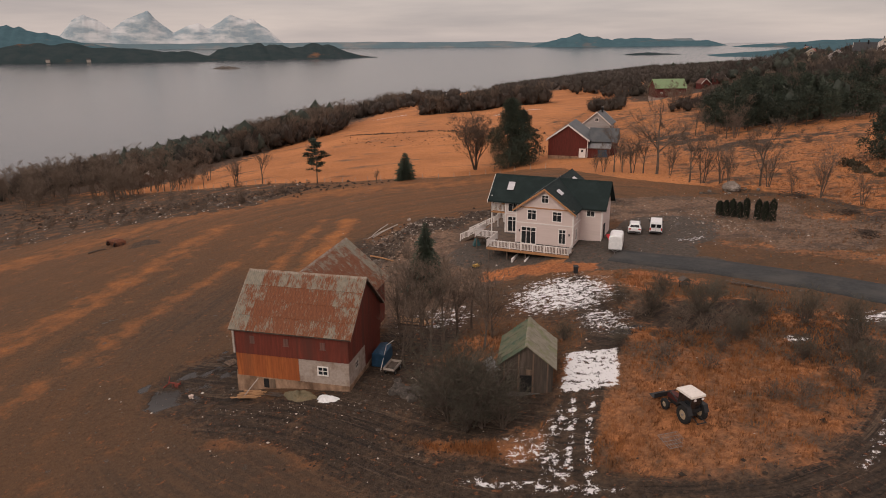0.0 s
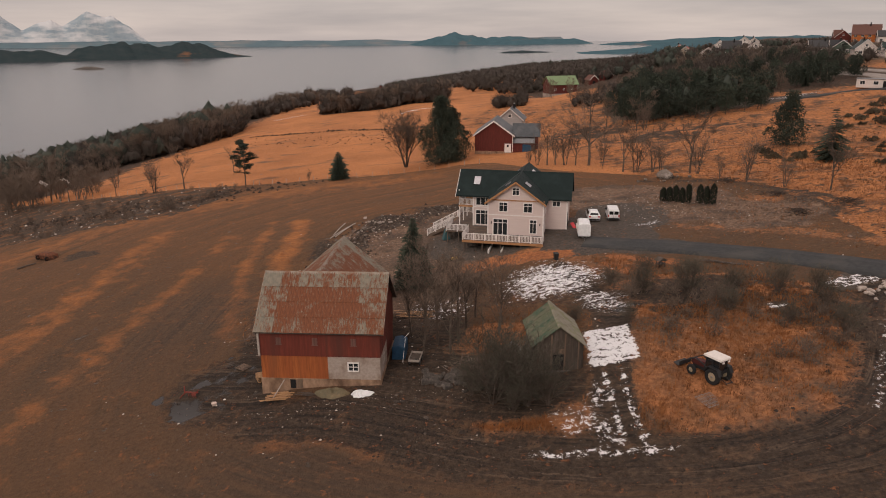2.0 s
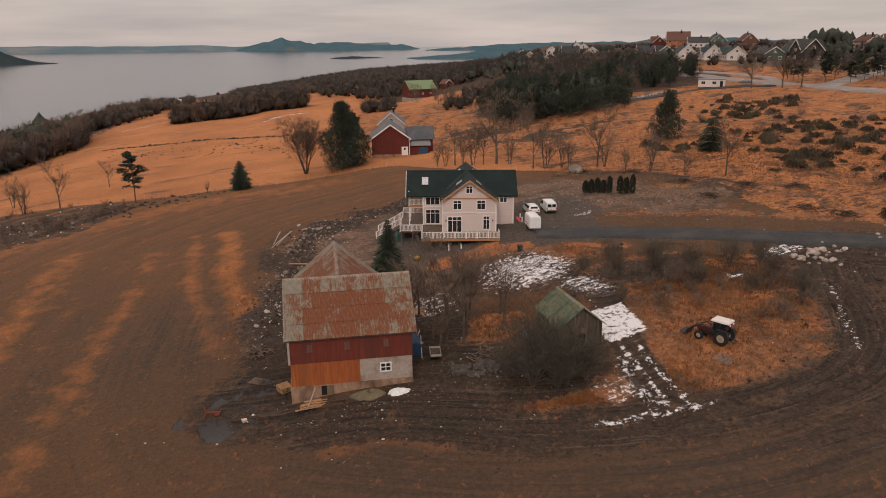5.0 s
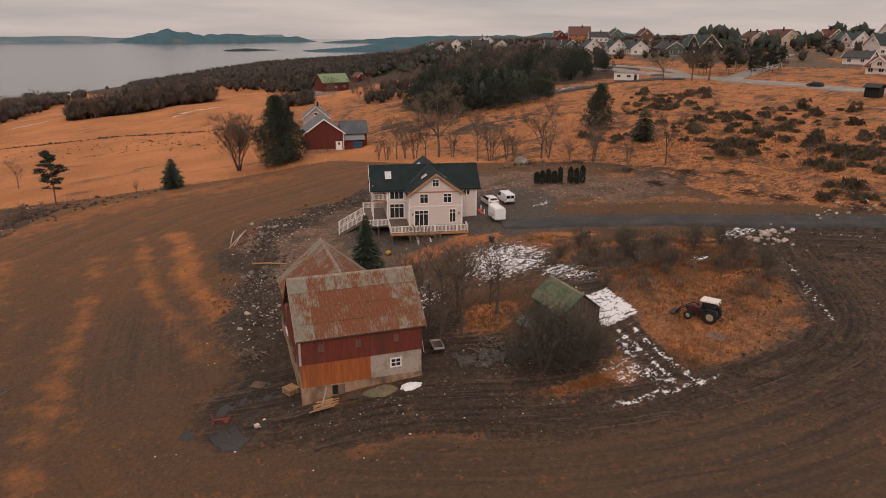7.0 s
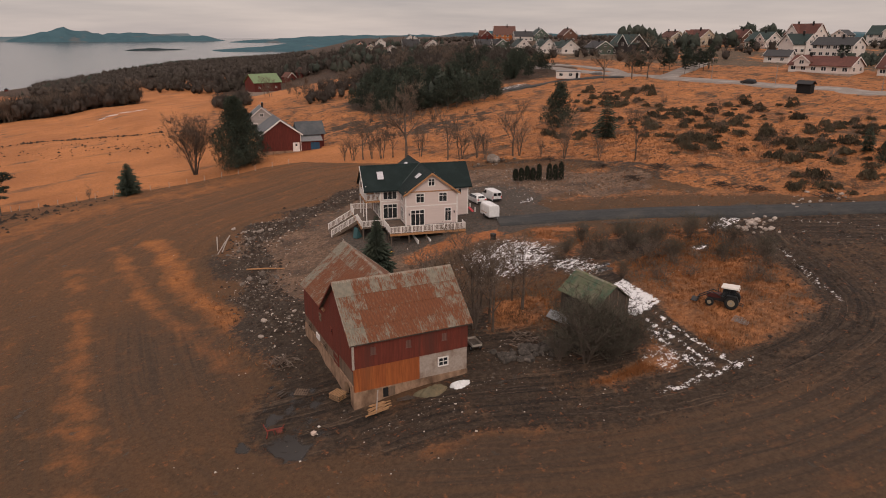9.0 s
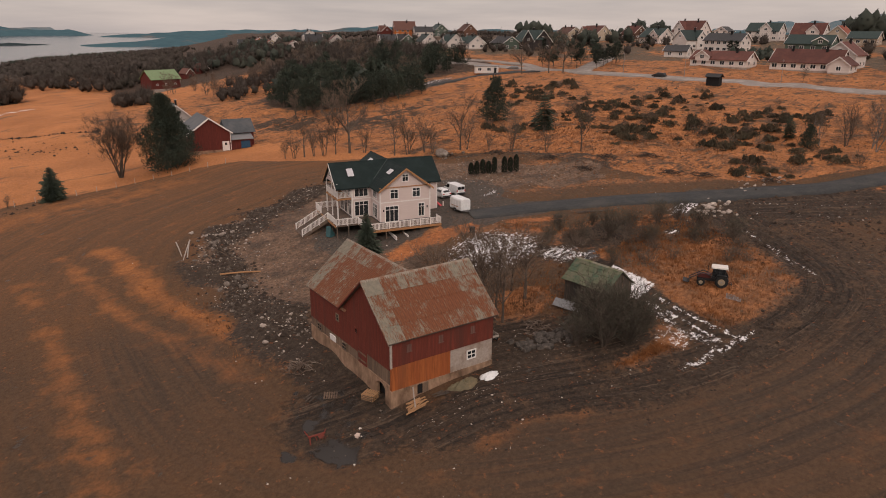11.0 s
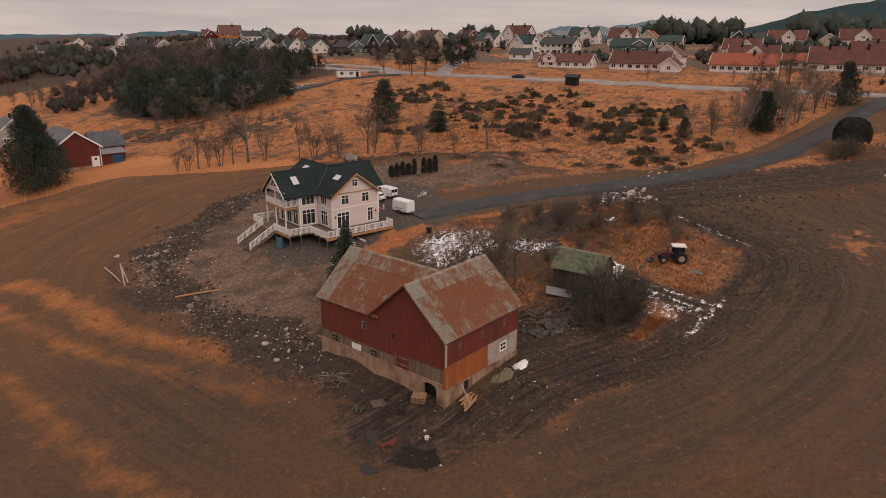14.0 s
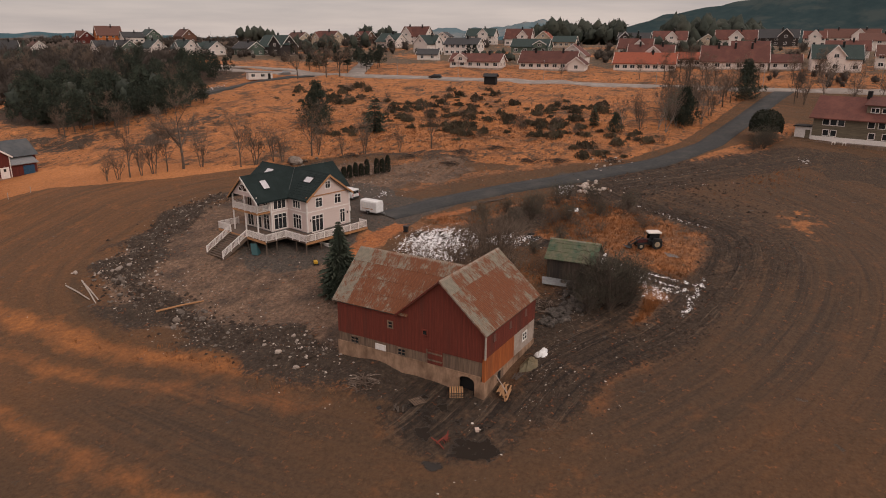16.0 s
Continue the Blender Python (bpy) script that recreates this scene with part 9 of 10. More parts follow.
# ---- the red farm to the north ----
def farm_barn():
    z = top(23.4, 182) + 0.1
    h = thing("red_barn", "red wooden barn with a dark slate roof", "barn", (23.4, 187.6, z), -15)
    # south gable in local -y
    part("wall", Shape().prism([(-5.0, -6, 0.4), (5.0, -6, 0.4), (5.0, -6, 4.9), (0, -6, 8.4), (-5.0, -6, 4.9)], (0, 13, 0)), WALLS["red"], h, "dark red boarding")
    part("plinth", Shape().box(-5.05, 5.05, -6.05, 7.05, -2.5, 0.6), M["concrete"], h)
    k = 3.5 / 5.0
    roof = part("roof", Shape().prism([(-5.5, -6.4, 4.55), (0, -6.4, 8.42), (0, -6.4, 8.62), (-5.5, -6.4, 4.75)], (0, 13.8, 0)), ROOFS["slate"], h)
    part("roof", Shape().prism([(5.5, -6.4, 4.55), (0.004, -6.4, 8.42), (0.004, -6.4, 8.62), (5.5, -6.4, 4.75)], (0, 13.8, 0)), ROOFS["slate"], h)
    for sx in (-1, 1):
        part("bargeboard", Shape().prism([(sx * 5.52, -6.5, 4.36), (0, -6.5, 8.26), (0, -6.5, 8.66), (sx * 5.52, -6.5, 4.76)], (0, 0.1, 0)), M["white_paint"], roof)
    part("door", Shape().box(2.9, 4.6, -6.1, -6.0, 0.3, 2.6), M["white_paint"], h, "white door with a window")
    add_window(h, 3.75, -6.12, 2.0, 0, 0.5, 0.6, 1, ())
    part("corner_board", Shape().box(4.9, 5.06, -6.06, -5.9, 0.4, 4.9), M["white_paint"], h)
    # lower east wing with its lean-to
    part("wing_wall", Shape().box(5.0, 11.6, -3.0, 4.6, -1.5, 4.3), WALLS["red"], h)
    part("wing_roof", Shape().prism([(4.6, -3.5, 4.1), (4.6, 0.9, 7.2), (4.6, 5.2, 4.1)], (7.5, 0, 0)), ROOFS["slate"], h, "dark slate wing roof")
    part("lean_to_wall", Shape().box(5.0, 10.4, -5.6, -3.0, -1.5, 2.9), WALLS["red"], h)
    part("lean_to_roof", Shape().prism([(5.0, -6.1, 2.75), (5.0, -3.0, 3.85), (5.0, -3.0, 3.97), (5.0, -6.1, 2.87)], (5.8, 0, 0)), M["sheet_metal"], h, "dull grey sheet roof")
    part("gate", Shape().box(7.6, 9.9, -5.72, -5.6, -0.2, 2.4), M["tarp_blue"], h, "blue gate")
    return h


farm_barn()
village_house(38.5, 238, 72, 10, 8.6, 3.4, 3.6, "grey", "slate", "pale grey wooden farmhouse with a slate roof", None, 1, 3, 2, z=top(38, 236) - 0.5)

# far barn with the green roof, and two red boathouses
g0 = thing("green_roofed_barn", "far red barn with a pale green metal roof", "barn", (96.0, 381, 0.6), 8)
part("wall", Shape().prism([(-8, -5, 0), (-8, 5, 0), (-8, 5, 6.6), (-8, 0, 10.4), (-8, -5, 6.6)], (16, 0, 0)), WALLS["red"], g0)
part("plinth", Shape().box(-8.1, 8.1, -5.1, 5.1, -3, 1.4), M["block_wall"], g0)
part("roof", gable_roof(16, 10, 6.6, 4.0, 0.6), ROOFS["lime"], g0, "pale green metal roof")
part("gable_wall", Shape().prism([(8.02, -5, 4.0), (8.02, 5, 4.0), (8.02, 5, 6.6), (8.02, 0, 10.3), (8.02, -5, 6.6)], (0.06, 0, 0)), M["white_paint"], g0, "white gable")
for u in (-5, 0, 5):
    add_window(g0, u, -5.03, 3.6, 0, 0.9, 0.7, 1, ())
for q, (x, y) in enumerate(((121, 404), (129, 402))):
    b = thing("boathouse", "small red wooden shed with white trim", "shed", (x, y, top(x, y) - 0.3), 12, "red sheds by the far barn")
    part("wall", Shape().prism([(-2.6, -3, -1), (2.6, -3, -1), (2.6, -3, 2.8), (0, -3, 5.2), (-2.6, -3, 2.8)], (0, 6, 0)), WALLS["red"], b)
    s = Shape()
    for sx in (-1, 1):
        s.prism([(sx * 3.0, -3.4, 2.45), (0, -3.4, 5.2), (0, -3.4, 5.4), (sx * 3.0, -3.4, 2.65)], (0, 6.8, 0))
    part("roof", s, ROOFS["brown"], b)
    for sx in (-1, 1):
        part("bargeboard", Shape().prism([(sx * 3.02, -3.5, 2.3), (0, -3.5, 5.1), (0, -3.5, 5.45), (sx * 3.02, -3.5, 2.65)], (0, 0.1, 0)), M["white_paint"], b)
    part("door", Shape().box(-0.9, 0.9, -3.06, -3.0, 0, 2.2), M["dark"], b)

# site hut, bus shelter, car on the road, lamp posts
hut = thing("site_hut", "low white site hut with a flat roof", "hut", (137, 194, top(137, 194)), -42)
part("body", Shape().box(-4.2, 4.2, -1.9, 1.9, 0.2, 2.6), WALLS["white"], hut)
part("roof", Shape().box(-4.4, 4.4, -2.1, 2.1, 2.6, 2.8), M["sheet_metal"], hut)
for u in (-2.6, 0.8):
    add_window(hut, u, -1.92, 1.6, 0, 1.2, 0.9, 2, ())
part("door", Shape().box(2.6, 3.5, -1.96, -1.9, 0.2, 2.2), M["dark"], hut)
bs_ = thing("bus_shelter", "dark wooden bus shelter beside the road", "bus shelter", (141.0, 110.0, top(141.0, 110.0) - 0.1), -92)
part("back", Shape().box(-1.9, 1.9, -1.0, -0.9, 0, 2.5), M["dark"], bs_)
for sx in (-1.9, 1.8):
    part("side", Shape().box(sx, sx + 0.1, -0.9, 0.9, 0, 2.5), M["dark"], bs_)
part("roof", Shape().prism([(-2.3, -1.4, 2.4), (2.3, -1.4, 2.4), (2.3, 0, 3.3), (-2.3, 0, 3.3)], (0, 0, 0.15)).prism([(-2.3, 1.4, 2.4), (2.3, 1.4, 2.4), (2.3, 0, 3.3), (-2.3, 0, 3.3)], (0, 0, 0.15)), M["black_plastic"], bs_)
rc = thing("car", "dark estate car driving on the main road", "car", (151.5, 133.0, top(151.5, 133.0) + 0.25), 5)
part("body", car_body([(-2.2, 0.38, 0.75, 0.78, 0.90, 0.85), (-1.8, 0.22, 0.98, 1.36, 1, 0.74), (0.2, 0.2, 0.96, 1.47, 1, 0.76), (1.25, 0.2, 0.95, 1.0, 1, 0.84), (2.2, 0.35, 0.62, 0.66, 0.88, 0.7)], 0.92), M["black_plastic"], rc)
for sx in (-1, 1):
    for yy in (-1.35, 1.35):
        wheel(rc, sx * 0.8, yy, 0.33, 0.22, M["rim"])
pc = thing("car", "silver car parked beside the white site hut", "car", (147.5, 190.5, top(147.5, 190.5) + 0.1), 60)
part("body", car_body([(-2.2, 0.38, 0.75, 0.78, 0.90, 0.85), (-1.8, 0.22, 0.98, 1.36, 1, 0.74), (0.2, 0.2, 0.96, 1.47, 1, 0.76), (1.25, 0.2, 0.95, 1.0, 1, 0.84), (2.2, 0.35, 0.62, 0.66, 0.88, 0.7)], 0.92), M["sheet_metal"], pc)
lamp0 = thing("street_lamp", "slim grey street lamp beside the road", "street lamp", (150.5, 60, top(150.5, 60)), 0, "street lamps")
part("pole", Shape().tube([(0, 0, 0), (0, 0, 6.5)], [0.09, 0.06], 6), M["steel"], lamp0)
part("head", Shape().box(-0.9, 0.1, -0.12, 0.12, 6.45, 6.6), M["steel"], lamp0)
for x, y in ((150.5, 95), (152.5, 125), (158, 150), (195, 176), (150, 30), (150, 0)):
    copy_thing(lamp0, pose(x, y, top(x, y)))
# low fence posts along the meadow
fp = thing("fence_post", "weathered grey wooden fence post", "fence post", (-40, 175.5, top(-40, 175.5)), 0, "posts of the meadow fence")
part("post", Shape().tube([(0, 0, -0.2), (0, 0, 1.2)], [0.06, 0.05], 6), M["grey_post"], fp)
pts = []
for (ax, ay), (bx_, by_) in zip(FENCE[1:6], FENCE[2:7]):
    n = int(math.hypot(bx_ - ax, by_ - ay) / 3.2)
    pts += [(ax + (bx_ - ax) * k / n, ay + (by_ - ay) * k / n) for k in range(n)]
for x, y in pts:
    copy_thing(fp, pose(x, y - 0.8, top(x, y - 0.8), random.uniform(-4, 4), random.uniform(-4, 4), 0))
for x, y in ((-122, 246), (-114, 244)):
    b = thing("cabin", "small brown cabin with a pale roof among the trees", "cabin", (x, y, top(x, y)), 10, "cabins in the coast wood")
    b.scale = (0.6, 0.6, 0.7)
    part("wall", Shape().prism([(-3, -2.5, 0), (3, -2.5, 0), (3, -2.5, 2.5), (0, -2.5, 4.4), (-3, -2.5, 2.5)], (0, 5, 0)), WALLS["brown"], b)
    part("roof", Shape().prism([(-3.5, -3, 2.3), (0, -3, 4.5), (0, -3, 4.7), (-3.5, -3, 2.5)], (0, 6, 0)).prism([(3.5, -3, 2.3), (0, -3, 4.5), (0, -3, 4.7), (3.5, -3, 2.5)], (0, 6, 0)), M["grey_post"], b)

# ---- woods, far shores and hills ----
# Both tones are lifted a little, to hold the haze over distant woods.
M["wood_bare"] = surface("wood_bare", (0.074, 0.058, 0.048), (0.048, 0.039, 0.033), 0.15, 0.03, (0.060, 0.050, 0.040), 0.95, relief=0, world_space=True)
M["wood_dark"] = surface("wood_dark", (0.034, 0.042, 0.034), (0.048, 0.054, 0.042), 0.2, 0.03, (0.058, 0.058, 0.044), 0.95, relief=0, world_space=True)


def crown_core():
    """A lumpy ball of twigs, as directions and triangles."""
    bm = bmesh.new()
    bmesh.ops.create_icosphere(bm, subdivisions=2, radius=1)
    v = np.array([p.co[:] for p in bm.verts])
    f = np.array([[p.index for p in q.verts] for q in bm.faces])
    bm.free()
    return v, f


CORE_V, CORE_F = crown_core()


def woods(name, spots, kind, label, seed, mat):
    """A wood: each tree a stem, a dense lumpy inner crown and a fringe of small sprays round it."""
    g = np.random.default_rng(seed)
    V, F = [], []
    base = 0
    for x, y, h in spots:
        z = ground_at(x, y)
        near = math.hypot(x, y) < 480
        d = CORE_V * (1 + 0.22 * np.sin(CORE_V @ g.normal(0, 2.6, 3) + g.uniform(0, 6))[:, None]) * g.uniform(0.40, 1.30, (len(CORE_V), 1))
        n = 150 if near else 30
        a = g.uniform(0, 6.283, n)
        if kind == "bare":
            c = np.stack([x + d[:, 0] * h * 0.24, y + d[:, 1] * h * 0.24, z + h * (0.30 + 0.28 * d[:, 2])], 1)
            k = g.integers(0, len(c), n)
            p = c[k] + g.normal(0, 0.055 * h, (n, 3))
            u = np.stack([0.5 * CORE_V[k, 0] + g.normal(0, 0.25, n), 0.5 * CORE_V[k, 1] + g.normal(0, 0.25, n), g.uniform(0.6, 1.1, n)], 1) * (h * g.uniform(0.12, 0.42, n))[:, None]
            w = np.stack([-np.sin(a), np.cos(a), 0 * a], 1) * (h * g.uniform(0.006, 0.016, n))[:, None]
        else:
            lift = (d[:, 2] + 1.1) / 2.2
            slim = np.sqrt(np.clip(1 - CORE_V[:, 2] ** 2, 0.02, 1))
            oval = 0.34 * h * np.sqrt(np.clip(1 - (1.75 * lift - 0.72) ** 2, 0.04, 1))
            wide = (oval if g.random() < 0.7 else np.clip(1.06 - lift, 0.02, 1) ** 0.75 * 0.36 * h) / np.maximum(slim, 0.2)
            c = np.stack([x + d[:, 0] * wide, y + d[:, 1] * wide, z + h * (0.06 + 0.90 * lift)], 1)
            k = g.integers(0, len(c), n)
            p = c[k] + g.normal(0, 0.015 * h, (n, 3))
            u = np.stack([CORE_V[k, 0], CORE_V[k, 1], g.uniform(-0.5, 0.35, n)], 1) * (h * g.uniform(0.05, 0.12, n))[:, None]
            w = np.stack([-np.sin(a), np.cos(a), 0 * a], 1) * (h * g.uniform(0.02, 0.045, n))[:, None]
        V += [c, np.stack([p - w, p + w, p + u], 1).reshape(-1, 3), np.array([(x - 0.12, y, z - 0.5), (x + 0.12, y, z - 0.5), (x, y, z + h * 0.6)])]
        F += [CORE_F + base, np.arange(base + len(c), base + len(c) + 3 * (n + 1)).reshape(-1, 3)]
        base += len(c) + 3 * (n + 1)
    V, F = np.concatenate(V), np.concatenate(F)
    me = bpy.data.meshes.new(name)
    me.vertices.add(len(V))
    me.vertices.foreach_set("co", V.reshape(-1).astype(np.float32))
    me.loops.add(F.size)
    me.loops.foreach_set("vertex_index", F.reshape(-1).astype(np.int32))
    me.polygons.add(len(F))
    me.polygons.foreach_set("loop_start", np.arange(0, F.size, 3, dtype=np.int32))
    me.update()
    me.materials.append(mat)
    return tagged(new(name, me), label, "woods", kind="stuff")


def inside(x, y, poly):
    hit = False
    for (ax, ay), (bx_, by_) in zip(poly, poly[1:] + poly[:1]):
        if (ay > y) != (by_ > y) and x < ax + (y - ay) / (by_ - ay) * (bx_ - ax):
            hit = not hit
    return hit


def fill(poly, n, h0, h1, seed):
    r = random.Random(seed)
    xs, ys = [p[0] for p in poly], [p[1] for p in poly]
    out = []
    while len(out) < n:
        x, y = r.uniform(min(xs), max(xs)), r.uniform(min(ys), max(ys))
        if inside(x, y, poly) and ground_at(x, y) > SEA + 0.4 and math.hypot(x - 102, y - 380) > 30:
            # the coast wood is lower towards its southern end
            k = 1.0 if x > -100 else max(0.55, 1.0 - (-100 - x) / 110)
            out.append((x, y, k * (h0 * 0.75 + (h1 - h0 * 0.75) * r.random())))
    return out


bare_spots = fill(SHORE, 950, 9, 15.5, 1) + fill([(-112, 440), (-64, 440), (-46, 500), (-20, 580), (-80, 600)], 230, 8, 14, 2) + fill([(0, 520), (60, 560), (100, 700), (120, 900), (60, 940), (30, 800), (10, 640)], 520, 6, 10, 22)
bare_spots += fill([(-34, 392), (0, 384), (34, 392), (38, 408), (0, 416), (-36, 408)], 230, 9, 13.5, 3)
bare_spots += fill([(90, 960), (140, 1270), (480, 1850), (760, 1850), (420, 1000), (260, 800), (120, 760)], 800, 7, 12, 4)
bare_spots += fill([(60, 420), (110, 380), (170, 330), (205, 300), (215, 350), (170, 430), (160, 520), (230, 640), (180, 760), (90, 760), (40, 560)], 1100, 6, 10, 5)
bare_spots += fill([(112, 242), (150, 235), (165, 250), (195, 290), (150, 330), (112, 300)], 260, 6, 10, 6)
bare_spots += fill([(66, 262), (110, 262), (112, 306), (84, 300)], 90, 4, 7, 7)
bare_spots += fill([(-230, 200), (-160, 200), (-150, 222), (-200, 232)], 60, 5, 9, 9)
bare_spots += fill([(350, 520), (520, 300), (800, 500), (700, 900), (330, 800)], 420, 6, 10, 10)
bare_spots += fill([(44, 300), (56, 292), (60, 312), (48, 318)], 30, 6, 8, 20)
woods("bare_woods", bare_spots, "bare", "grey-brown leafless woods along the shore", 1, M["wood_bare"])
dark_spots = fill([(74, 200), (98, 200), (108, 222), (112, 245), (98, 260), (74, 250)], 40, 5, 9, 11)
dark_spots += fill(SHORE, 90, 10, 16.5, 14) + fill([(-10, 560), (50, 600), (100, 760), (80, 860)], 60, 4, 6.5, 15)
dark_spots += fill([(400, 150), (420, 100), (470, 110), (460, 170)], 60, 14, 19, 16) + fill([(470, 60), (500, 20), (600, 0), (560, 90)], 90, 16, 24, 17) + fill([(330, 225), (350, 235), (360, 260), (340, 262)], 14, 10, 13, 18)
dark_spots += fill([(340, 300), (420, 330), (460, 260), (420, 220)], 110, 5, 8, 19) + fill([(360, 345), (375, 340), (385, 365), (368, 370)], 16, 12, 15, 21) + fill([(150, 1100), (180, 1270), (420, 1500), (400, 1100)], 120, 5, 9, 22)
dark_spots += fill([(270, 470), (250, 520), (290, 560), (320, 520)], 50, 4, 6, 23) + fill([(236, 235), (300, 225), (280, 275), (240, 275)], 40, 5, 9, 24) + fill([(205, 120), (240, 128), (250, 142), (212, 140)], 22, 3, 5, 25) + fill([(240, 45), (300, 90), (290, 30), (260, 10)], 30, 4, 8, 26)
dark_spots += fill([(120, 330), (200, 330), (210, 460), (130, 440)], 70, 5, 7.5, 27)
woods("conifer_woods", dark_spots, "dark", "dark evergreen woods behind the fields", 2, M["wood_dark"])
# bare garden trees and hedges among the houses
garden = fill([(206, 120), (300, 90), (300, 0), (210, -20), (206, 60)], 90, 4, 8, 30) + fill([(200, 180), (320, 150), (330, 330), (240, 460), (180, 370)], 200, 4, 8, 31) + fill([(152, 40), (180, 30), (180, -20), (152, -20)], 24, 3, 5, 33)
woods("garden_trees", garden, "bare", "leafless garden trees among the village houses", 3, M["wood_bare"])

rp = random.Random(8)
for k in range(16):
    place_copy(PINE if k % 3 else WOOD_C, rp.uniform(160, 188), rp.uniform(166, 192), rp.uniform(0.5, 0.75), k * 71, "pines by the road junction")
for k in range(26):
    place_copy((PINE, WOOD_B, WOOD_C)[k % 3], rp.uniform(212, 330), rp.uniform(20, 330), rp.uniform(0.35, 0.6), k * 71, "evergreens in the gardens")
for k, (x, y, sc) in enumerate(((141.7, 181.3, 0.8), (144, 171, 0.85), (149, 168.5, 0.8), (152.5, 90, 0.5), (160, 66, 0.7), (166, 30, 0.7), (125, 50, 0.7), (118, 12, 0.8), (128, 4, 0.9))):
    place_copy(SLIM_B if k > 2 else BIG, x, y, sc, k * 77, "bare trees by the road")


def ridge(name, a, b, base, tops, depth, mat, label, seed, n=160, rough=0.15):
    """A long range of hills between two points; tops gives its height along the way."""
    g = np.random.default_rng(seed)
    a, b = np.array(a, float), np.array(b, float)
    t = (b - a) / np.linalg.norm(b - a)
    nrm = np.array([-t[1], t[0]])
    if nrm @ a < 0:
        nrm = -nrm
    s = Shape()
    rows = [(-0.5, 0.0), (-0.32, 0.42), (-0.15, 0.78), (0.0, 1.0), (0.3, 0.75), (0.6, 0.0)]
    ks = np.linspace(0, 1, n)
    hs = np.interp(ks, np.linspace(0, 1, len(tops)), tops)
    wob = sum(np.interp(ks, np.linspace(0, 1, m), g.normal(0, 1, m)) / math.sqrt(m) for m in (9, 21, 45)) * rough
    for i, k in enumerate(ks):
        c = a + (b - a) * k
        hh = max(0.0, hs[i] * (1 + wob[i] * 2.2))
        for off, f in rows:
            x, y = c + nrm * depth * off
            s.v.append((x, y, base + hh * f * (1 + (g.normal(0, 0.025) if 0 < f < 1 else 0)) - (6 if f == 0 else 0)))
        if i:
            q = (i - 1) * len(rows)
            s.f += [(q + j, q + j + 1, q + j + 1 + len(rows), q + j + len(rows)) for j in range(len(rows) - 1)]
    return tagged(part(name, s, mat, None, smooth=True), label, "hills", kind="structure")


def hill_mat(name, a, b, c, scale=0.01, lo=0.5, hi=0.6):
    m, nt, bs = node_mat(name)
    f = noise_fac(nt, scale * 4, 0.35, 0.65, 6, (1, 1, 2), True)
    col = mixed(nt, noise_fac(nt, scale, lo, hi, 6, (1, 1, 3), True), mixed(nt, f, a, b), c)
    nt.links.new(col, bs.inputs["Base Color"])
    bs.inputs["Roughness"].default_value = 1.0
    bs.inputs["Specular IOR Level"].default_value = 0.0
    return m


# Far and middle hills: the haze of distance is mixed into these blues.
FAR_HAZE = hill_mat("far_hills", (0.125, 0.175, 0.195), (0.105, 0.150, 0.170), (0.19, 0.20, 0.20), 0.004)
MID_HAZE = hill_mat("middle_hills", (0.070, 0.125, 0.145), (0.058, 0.105, 0.125), (0.14, 0.13, 0.125), 0.006, 0.55, 0.65)
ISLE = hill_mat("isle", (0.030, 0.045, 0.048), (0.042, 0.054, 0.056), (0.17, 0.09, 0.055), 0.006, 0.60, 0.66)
# Real snow, over rock tones paled and blued for haze.
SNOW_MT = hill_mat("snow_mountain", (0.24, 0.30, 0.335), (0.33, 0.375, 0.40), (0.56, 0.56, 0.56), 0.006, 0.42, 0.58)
FAR_SEA = SEA + 33 * ((4550 - 2300) / 2550) ** 1.6
# far shore, nearer hills tinted blue for haze, snowy mountains, wooded islands
ridge("far_hills", (-2600, 3900), (1250, 4480), FAR_SEA - 8, [40, 36, 30, 34, 38, 34, 30, 28, 34, 32, 36, 40], 260, FAR_HAZE, "low hills along the far shore, tinted haze blue", 1)
ridge("far_hills", (250, 4200), (1400, 4150), FAR_SEA - 12, [0, 40, 74, 70, 46, 40, 36, 34, 30, 0], 300, MID_HAZE, "wooded hills across the fjord, tinted haze blue", 2)
ridge("far_hills", (1300, 3900), (2900, 3300), FAR_SEA - 10, [0, 26, 34, 40, 40, 46, 40, 36], 400, MID_HAZE, "wooded hills beyond the bay, tinted haze blue", 3)
ridge("snow_mountains", (-2520, 4030), (-1270, 4580), FAR_SEA, [30, 80, 150, 185, 150, 100, 140, 190, 200, 150, 100, 130, 150, 110, 150, 190, 180, 165, 120, 60, 0], 220, SNOW_MT, "snowy mountains with haze painted into their pale tones", 4, 220, 0.07)
ridge("far_hills", (-2900, 3300), (-1750, 3700), FAR_SEA - 10, [130, 150, 140, 110, 60, 20, 0], 400, MID_HAZE, "dark mountain slope across the fjord, tinted haze blue", 5)
ridge("islet", (-1800, 2120), (-830, 2350), SEA, [58, 62, 54, 50, 36, 30, 0], 240, ISLE, "dark wooded island with brown fields", 6)
ridge("islet", (-980, 2420), (-395, 2700), SEA, [0, 34, 46, 56, 58, 44, 62, 50, 20, 6, 0], 260, ISLE, "dark wooded headland with brown fields", 7)
ridge("islet", (-640, 1650), (-572, 1640), SEA, [0, 5, 7, 5, 0], 30, M["dark_stone"], "low dark skerry in the fjord", 8, 24)
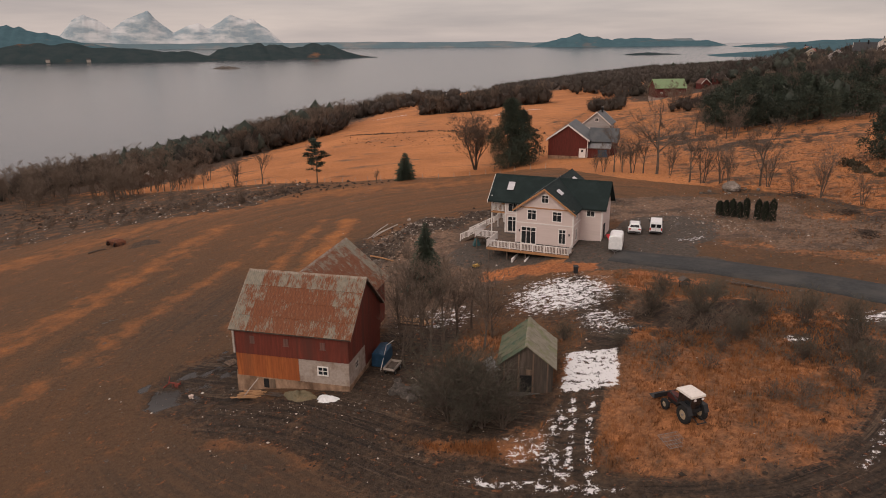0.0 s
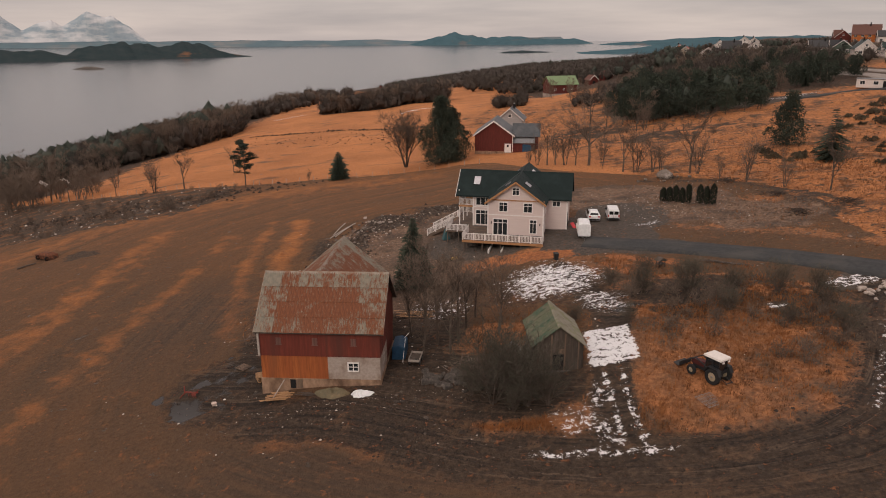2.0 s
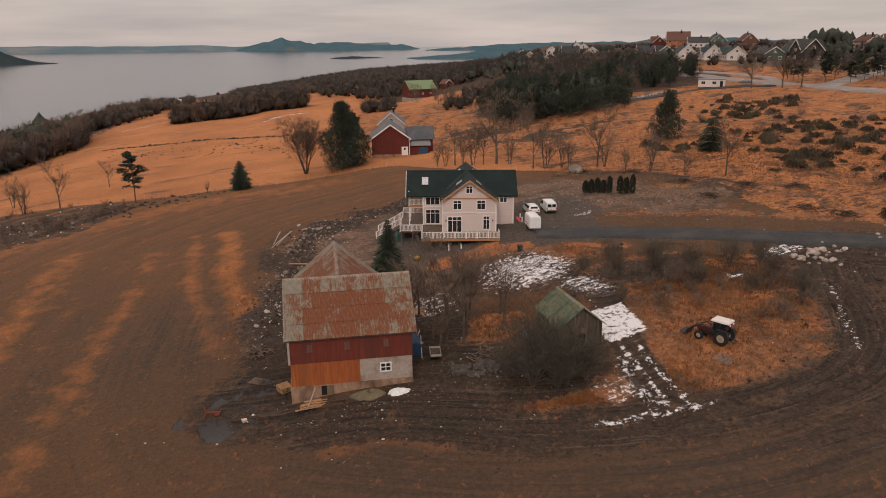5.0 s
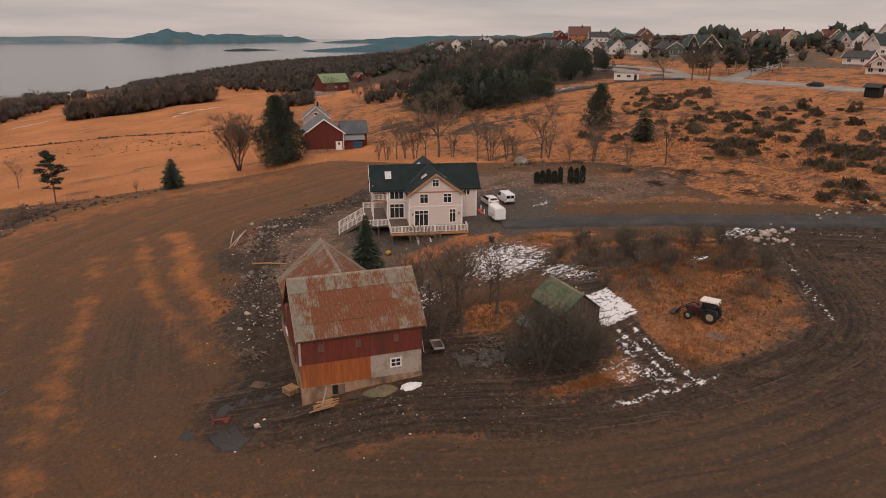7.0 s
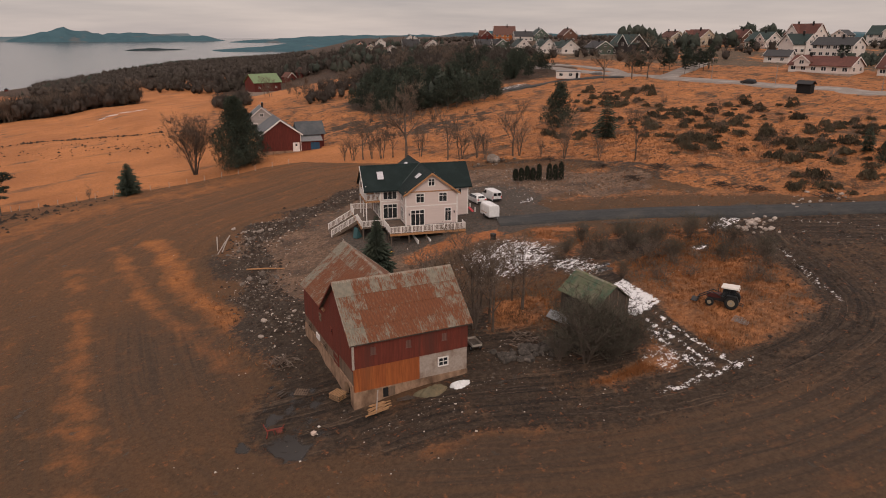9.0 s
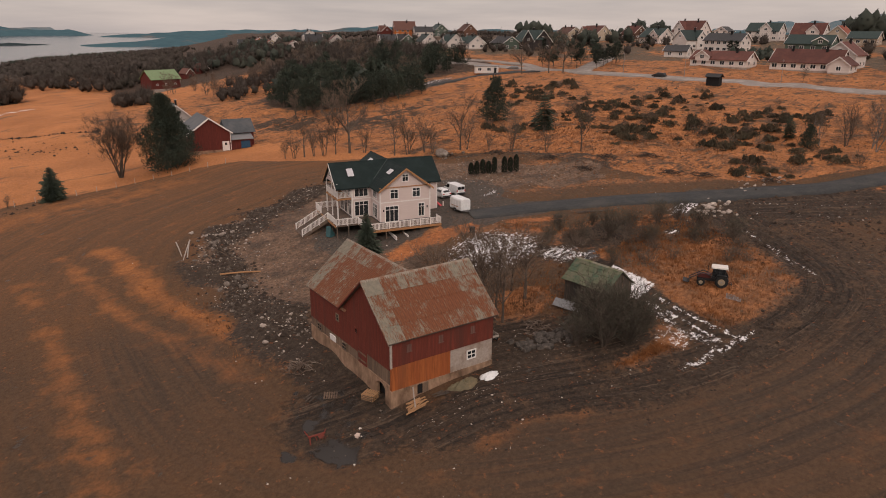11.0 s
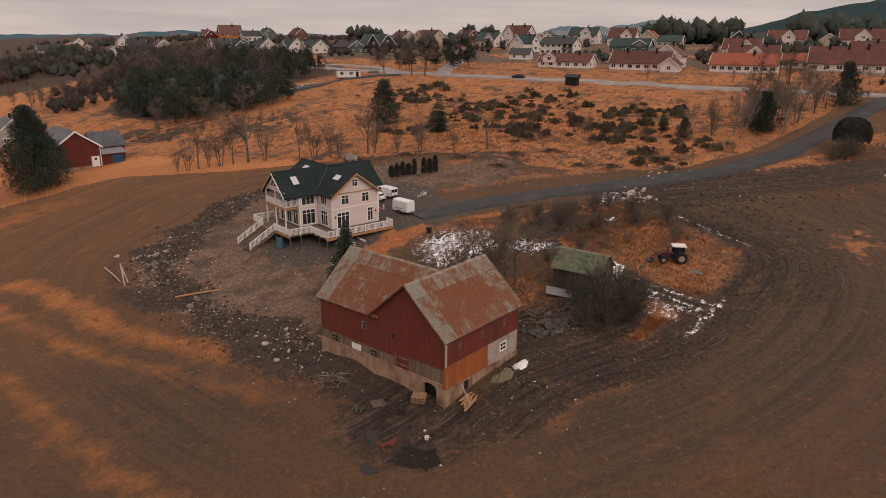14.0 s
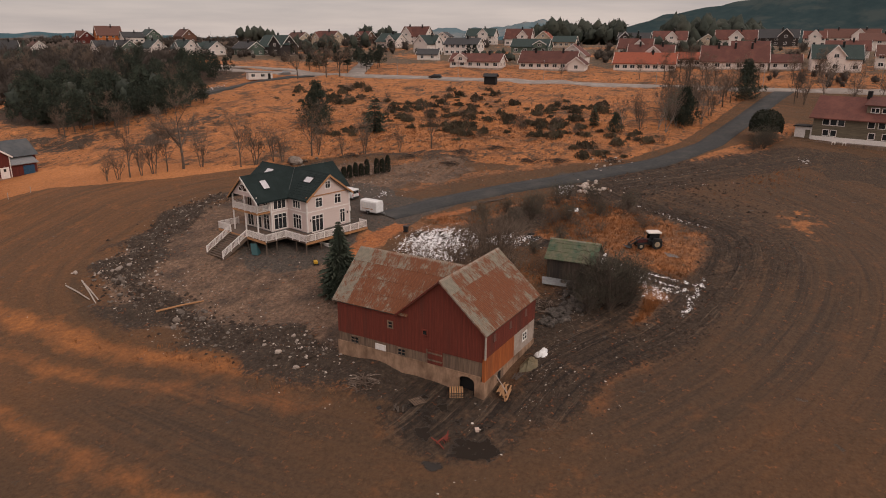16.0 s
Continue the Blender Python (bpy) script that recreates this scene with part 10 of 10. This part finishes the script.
ridge("islet", (520, 2740), (760, 2790), SEA + 2, [0, 6, 9, 7, 5, 3, 0], 90, ISLE, "small wooded island off the point", 9, 40)
ridge("far_hills", (760, 2600), (1700, 2500), SEA, [0, 14, 30, 40, 44, 46, 50], 420, MID_HAZE, "wooded headland beyond the bay", 10)
ridge("far_hills", (1500, 2200), (2600, 1500), SEA + 20, [40, 46, 44, 48, 44, 40], 500, MID_HAZE, "low wooded hills inland", 11)
ridge("far_hills", (2600, 1500), (3000, 300), SEA + 30, [40, 34, 30, 36, 44, 40], 500, MID_HAZE, "low wooded hills inland", 12)
ridge("far_hills", (3700, 1750), (3900, 700), 0, [40, 70, 86, 70, 92, 110, 90], 500, FAR_HAZE, "mountains far inland, tinted pale haze blue", 13)
# Dark woods, with a slight haze blue mixed into the tones.
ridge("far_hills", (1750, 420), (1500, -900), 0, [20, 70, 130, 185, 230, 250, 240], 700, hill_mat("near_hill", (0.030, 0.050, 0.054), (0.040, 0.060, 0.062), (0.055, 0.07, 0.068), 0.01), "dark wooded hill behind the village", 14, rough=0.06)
for k, (x, y, zz) in enumerate(((-1210, 2125, 6), (-1330, 2110, 6))):
    c = thing("far_house", "white house on the far island", "house", (x, y, SEA + zz), 20, "white houses on the island")
    c.scale = (0.6, 0.6, 0.6)
    part("wall", Shape().box(-9, 9, -6, 6, -6, 8), M["grey_post"], c)
    part("roof", Shape().prism([(-10, -7, 8), (-10, 7, 8), (-10, 0, 14)], (20, 0, 0)), ROOFS["black"], c)

for k, (x, y, zz) in enumerate(((-60, 700, 2), (-30, 760, 2), (-66, 650, 2), (10, 860, 3), (-40, 720, 2), (-86, 660, 1))):
    c = thing("shore_house", "white house on the rocky cape" if k % 3 else "red boathouse on the rocky cape", "house", (x, y, max(ground_at(x, y), SEA + 1)), 30 * k, "houses on the cape")
    c.scale = (0.55, 0.55, 0.6)
    part("wall", Shape().box(-4, 4, -3, 3, -2, 3.5), M["white_paint"] if k % 3 else WALLS["red"], c)
    part("roof", Shape().prism([(-4.4, -3.5, 3.4), (-4.4, 3.5, 3.4), (-4.4, 0, 6)], (8.8, 0, 0)), ROOFS["black"], c)
